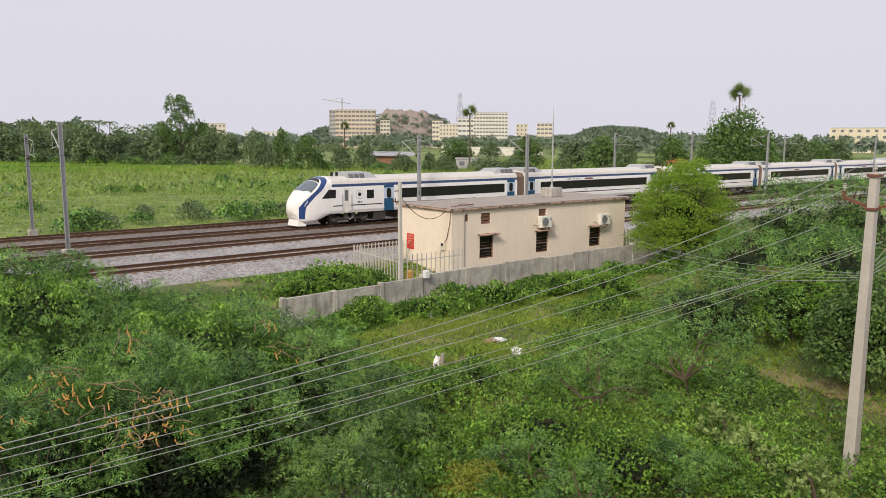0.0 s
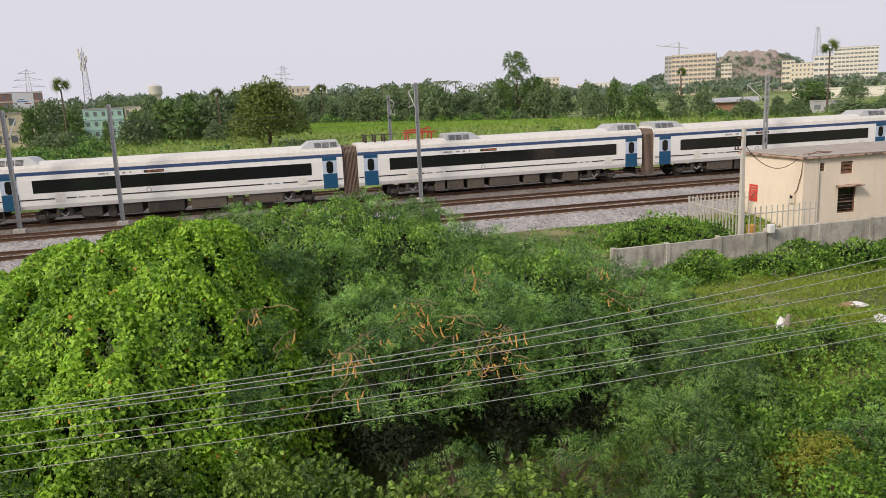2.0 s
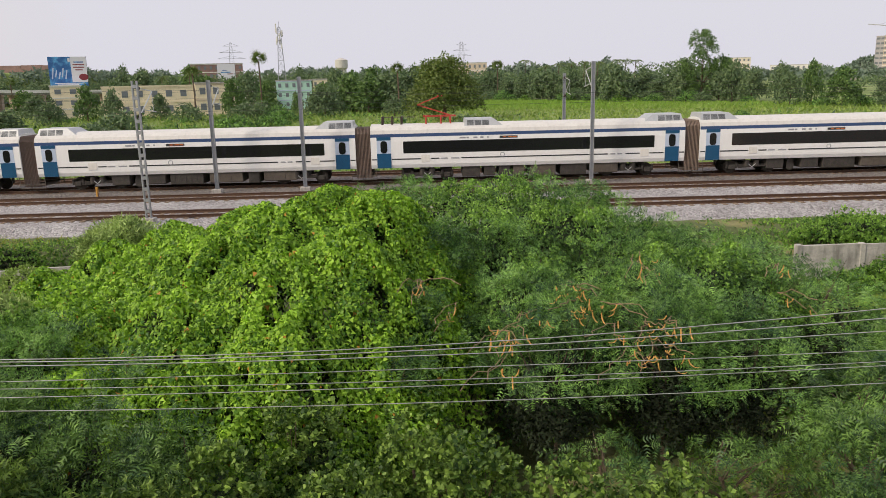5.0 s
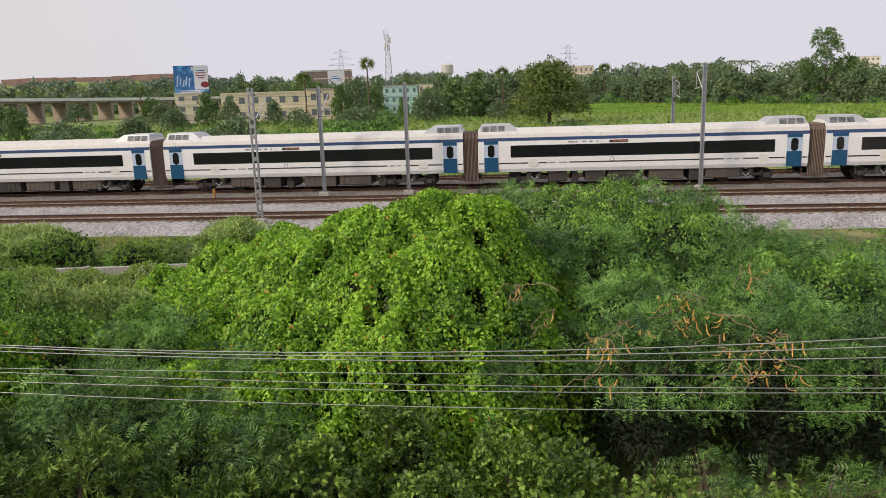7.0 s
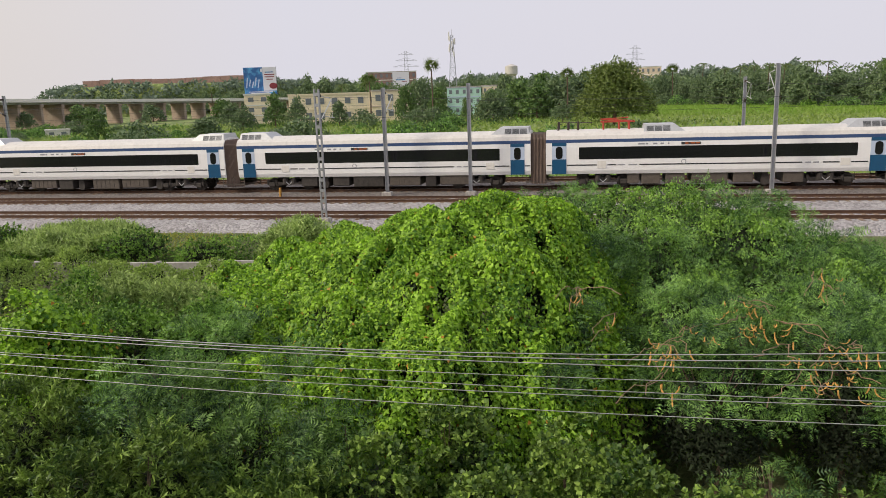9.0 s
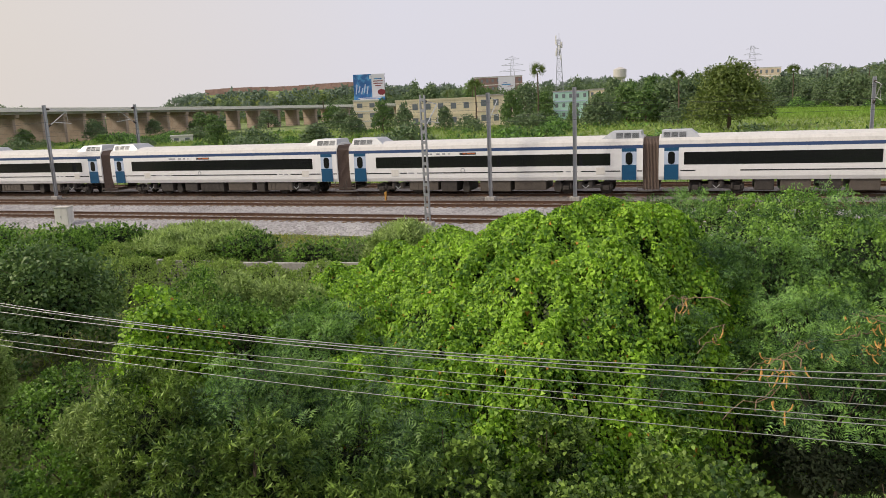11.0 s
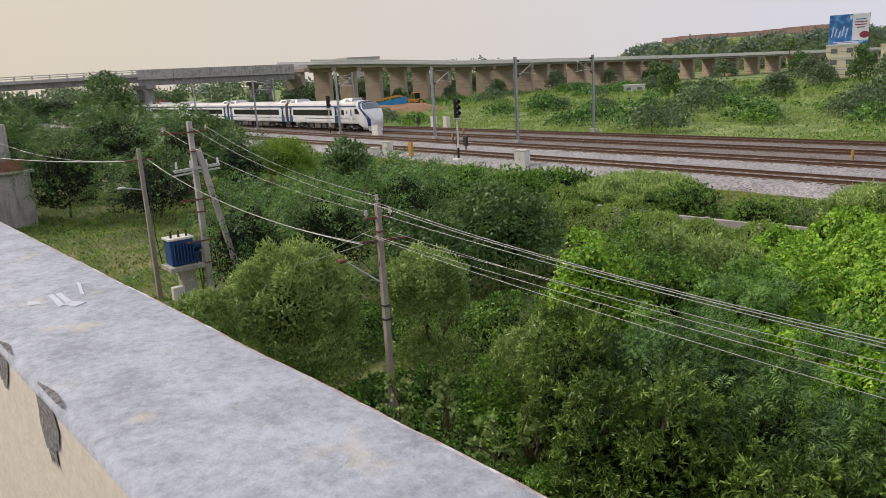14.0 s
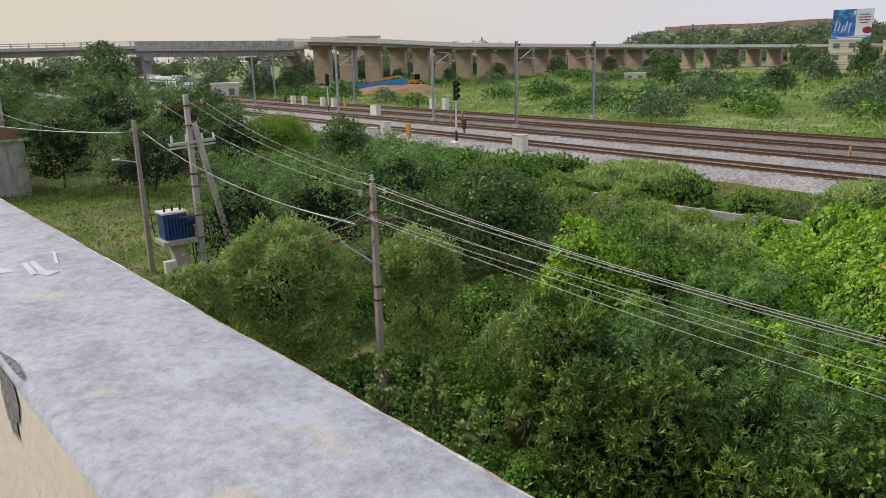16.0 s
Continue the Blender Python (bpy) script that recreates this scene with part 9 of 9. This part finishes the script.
hw = hoarding(-98.7, 388.0, 10.0, 8.6, 8.2, 14, "white hoarding with coloured scribble on the shop front")
bar(hw, -2.6, 2.0, 4.0, 4.5, "ad_blue")
bar(hw, 0.4, 3.0, 3.2, 3.6, "ad_red")
bar(hw, -2.0, 0.2, 5.0, 5.3, "ad_blue")


def lattice_tower(x, y, h, w, label, drums=True, arms=0, bar_w=0.22):
    t = empty("lattice_tower", x, y, -1.3, 12)
    tagged(t, label, "tower")
    bm = bmesh.new()
    n = 12
    for k in range(n):
        a, b = w * (1 - 0.78 * k / n) / 2, w * (1 - 0.78 * (k + 1) / n) / 2
        z0, z1 = h * k / n, h * (k + 1) / n
        for sx, sy in ((-1, -1), (1, -1), (1, 1), (-1, 1)):
            beam(bm, (sx * a, sy * a, z0), (sx * b, sy * b, z1), bar_w)
        for (sx, sy), (tx, ty) in (((-1, -1), (1, -1)), ((1, -1), (1, 1)), ((1, 1), (-1, 1)), ((-1, 1), (-1, -1))):
            beam(bm, (sx * a, sy * a, z0), (tx * b, ty * b, z1), bar_w * 0.55)
            beam(bm, (sx * b, sy * b, z1), (tx * b, ty * b, z1), bar_w * 0.5)
    part("frame", bm, M["steel"], t)
    if drums:
        rr = random.Random(3)
        for k in range(12):
            bm = bmesh.new()
            z = h * (0.72 + 0.26 * rr.random())
            a = rr.random() * 6.28
            px, py = math.cos(a) * 1.3, math.sin(a) * 1.3
            box(bm, px - 0.25, py - 0.25, z, px + 0.25, py + 0.25, z + 2.2, 0.05)
            part("antenna", bm, M["ivory"], t)
        bm = bmesh.new()
        rod(bm, (0, 0, h), (0, 0, h + 2.5), 0.12, 0.05, 6)
        part("spike", bm, M["steel"], t)
    for k in range(arms):
        bm = bmesh.new()
        z = h * (0.72 + 0.11 * k)
        wd = (9, 7.5, 5)[k]
        beam(bm, (-wd, 0, z), (wd, 0, z), 0.2)
        beam(bm, (-wd, 0, z), (0, 0, z + 1.8), 0.15)
        beam(bm, (wd, 0, z), (0, 0, z + 1.8), 0.15)
        part("arm", bm, M["steel"], t)


lattice_tower(-59.6, 325.0, 32.0, 4.2, "tall grey telecom lattice tower with antennas")
lattice_tower(34.6, 699.0, 43.0, 10.0, "faint power pylon over the woods", False, 3, 0.12)
lattice_tower(-128.0, 520.0, 37.0, 6.0, "faint power pylon behind the shops", False, 3, 0.12)
lattice_tower(583.0, 686.0, 64.0, 10.0, "thin red and white radio mast", False)
lattice_tower(597.0, 365.0, 44.0, 10.0, "faint power pylon behind the big tree", False, 3, 0.12)
wt = empty("water_tower", -54.8, 517.0, -1.3)
tagged(wt, "round concrete overhead water tank on columns", "water tower")
bm = bmesh.new()
rod(bm, (0, 0, 17.5), (0, 0, 19), 2.5, 4.2, 20)
rod(bm, (0, 0, 19), (0, 0, 24), 4.2, 4.2, 20)
rod(bm, (0, 0, 24), (0, 0, 25.4), 4.2, 1.0, 20)
part("tank", bm, M["concrete_pale"], wt)
for k in range(6):
    bm = bmesh.new()
    a = k * math.pi / 3
    rod(bm, (math.cos(a) * 2.8, math.sin(a) * 2.8, 0), (math.cos(a) * 2.8, math.sin(a) * 2.8, 18), 0.4, 0.4, 8)
    part("column", bm, M["concrete_pale"], wt)
cr = empty("tower_crane", 474.0, 772.0, -1.3, -40)
tagged(cr, "thin tower crane over the unfinished office tower", "crane")
bm = bmesh.new()
beam(bm, (0, 0, 40), (0, 0, 58), 1.2)
part("mast", bm, M["steel"], cr)
bm = bmesh.new()
beam(bm, (-24, 0, 56), (10, 0, 51), 0.9)
beam(bm, (0, 0, 58), (-15, 0, 55), 0.3)
part("jib", bm, M["steel"], cr)


# ---- hills ----
def hill(name, cx, cy, rx, ry, h, turn, material, seed, label, rough=0.3, flat=0.0, scale=0.02):
    verts, faces, n = [], [], 70
    ca, sa = math.cos(radians(turn)), math.sin(radians(turn))
    for j in range(n + 1):
        for i in range(n + 1):
            u, v = i / n * 2 - 1, j / n * 2 - 1
            q = max(0.0, 1 - math.sqrt(u * u + v * v))
            k = min(1.0, q * (1 + flat)) ** 0.9
            k = k * k * (3 - 2 * k)
            f1 = noise.noise((u * 3 + seed, v * 3, 0.5)) * 0.6 + noise.noise((u * 9 + seed, v * 9, 2.5)) * 0.35 + noise.noise((u * 24 + seed, v * 24, 4.5)) * 0.18
            x, y = u * rx, v * ry
            verts.append((cx + x * ca - y * sa, cy + x * sa + y * ca, -3 + h * k * (1 + rough * f1)))
    for j in range(n):
        for i in range(n):
            faces.append((j * (n + 1) + i, j * (n + 1) + i + 1, (j + 1) * (n + 1) + i + 1, (j + 1) * (n + 1) + i))
    ob = link_mesh(name, verts, faces, M[material], None, "", False)
    tagged(ob, label, "hill", kind="structure")
    return ob, verts


def bushes_on(name, verts, share_of, seed, lo, hi, size, material, label, side=None):
    rng = np.random.default_rng(seed)
    v = np.array(verts)
    v = v[(v[:, 2] > lo) & (v[:, 2] < hi)]
    if side is not None:
        v = v[side(v)]
    pick = v[rng.choice(len(v), int(len(v) * share_of))]
    cl = [(p[0] + rng.normal() * 4, p[1] + rng.normal() * 4, p[2] + 1.0, rng.uniform(2, 5), rng.uniform(2, 5), rng.uniform(1.5, 3.5)) for p in pick]
    ob = quads(name, *crown(rng, cl, len(cl) * 22, size, 0.7, 0.1, 0.5, 0.3, -0.2), M[material], tri=True)
    tagged(ob, label, "scrub", kind="stuff")


_, hv = hill("granite_hill", 650, 880, 92, 70, 50, -36, "granite", 3, "rocky granite hill with scrub on its slopes", 0.28, 0.35)
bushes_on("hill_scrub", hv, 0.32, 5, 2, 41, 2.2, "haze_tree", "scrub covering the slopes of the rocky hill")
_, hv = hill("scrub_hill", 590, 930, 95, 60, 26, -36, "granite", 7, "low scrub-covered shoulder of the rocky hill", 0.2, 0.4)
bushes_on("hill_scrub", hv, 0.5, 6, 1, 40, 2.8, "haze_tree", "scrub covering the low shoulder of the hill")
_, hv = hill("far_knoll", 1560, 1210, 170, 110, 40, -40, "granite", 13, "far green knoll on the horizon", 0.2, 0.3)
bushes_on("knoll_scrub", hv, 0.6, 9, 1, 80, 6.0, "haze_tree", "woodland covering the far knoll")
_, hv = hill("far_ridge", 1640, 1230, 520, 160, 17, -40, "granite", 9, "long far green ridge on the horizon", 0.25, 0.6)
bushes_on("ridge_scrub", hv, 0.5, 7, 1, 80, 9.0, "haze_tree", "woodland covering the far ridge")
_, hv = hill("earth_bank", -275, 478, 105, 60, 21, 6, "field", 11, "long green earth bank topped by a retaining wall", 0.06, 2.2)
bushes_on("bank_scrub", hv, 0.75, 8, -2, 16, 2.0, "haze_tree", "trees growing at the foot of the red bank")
rw = empty("red_retaining_wall", -272, 468, 14.0, 6)
tagged(rw, "long dark red masonry retaining wall on the bank", "wall")
for k in range(11):
    bm = bmesh.new()
    v = box(bm, -66 + k * 12, -1.0, 2.0, -54.2 + k * 12, 1.5, 8.2 + 0.35 * math.sin(k))
    part("wall_bay", bm, M["brickred"], rw)
for bx, by, bs in ((-318, 480, 0.5), (-262, 484, 0.42), (-252, 486, 0.5), (-236, 482, 0.6), (-300, 486, 0.35)):
    place(grove[int(-bx) % 3], bx, by, bs, bx % 360).location.z = 16.0

motions()
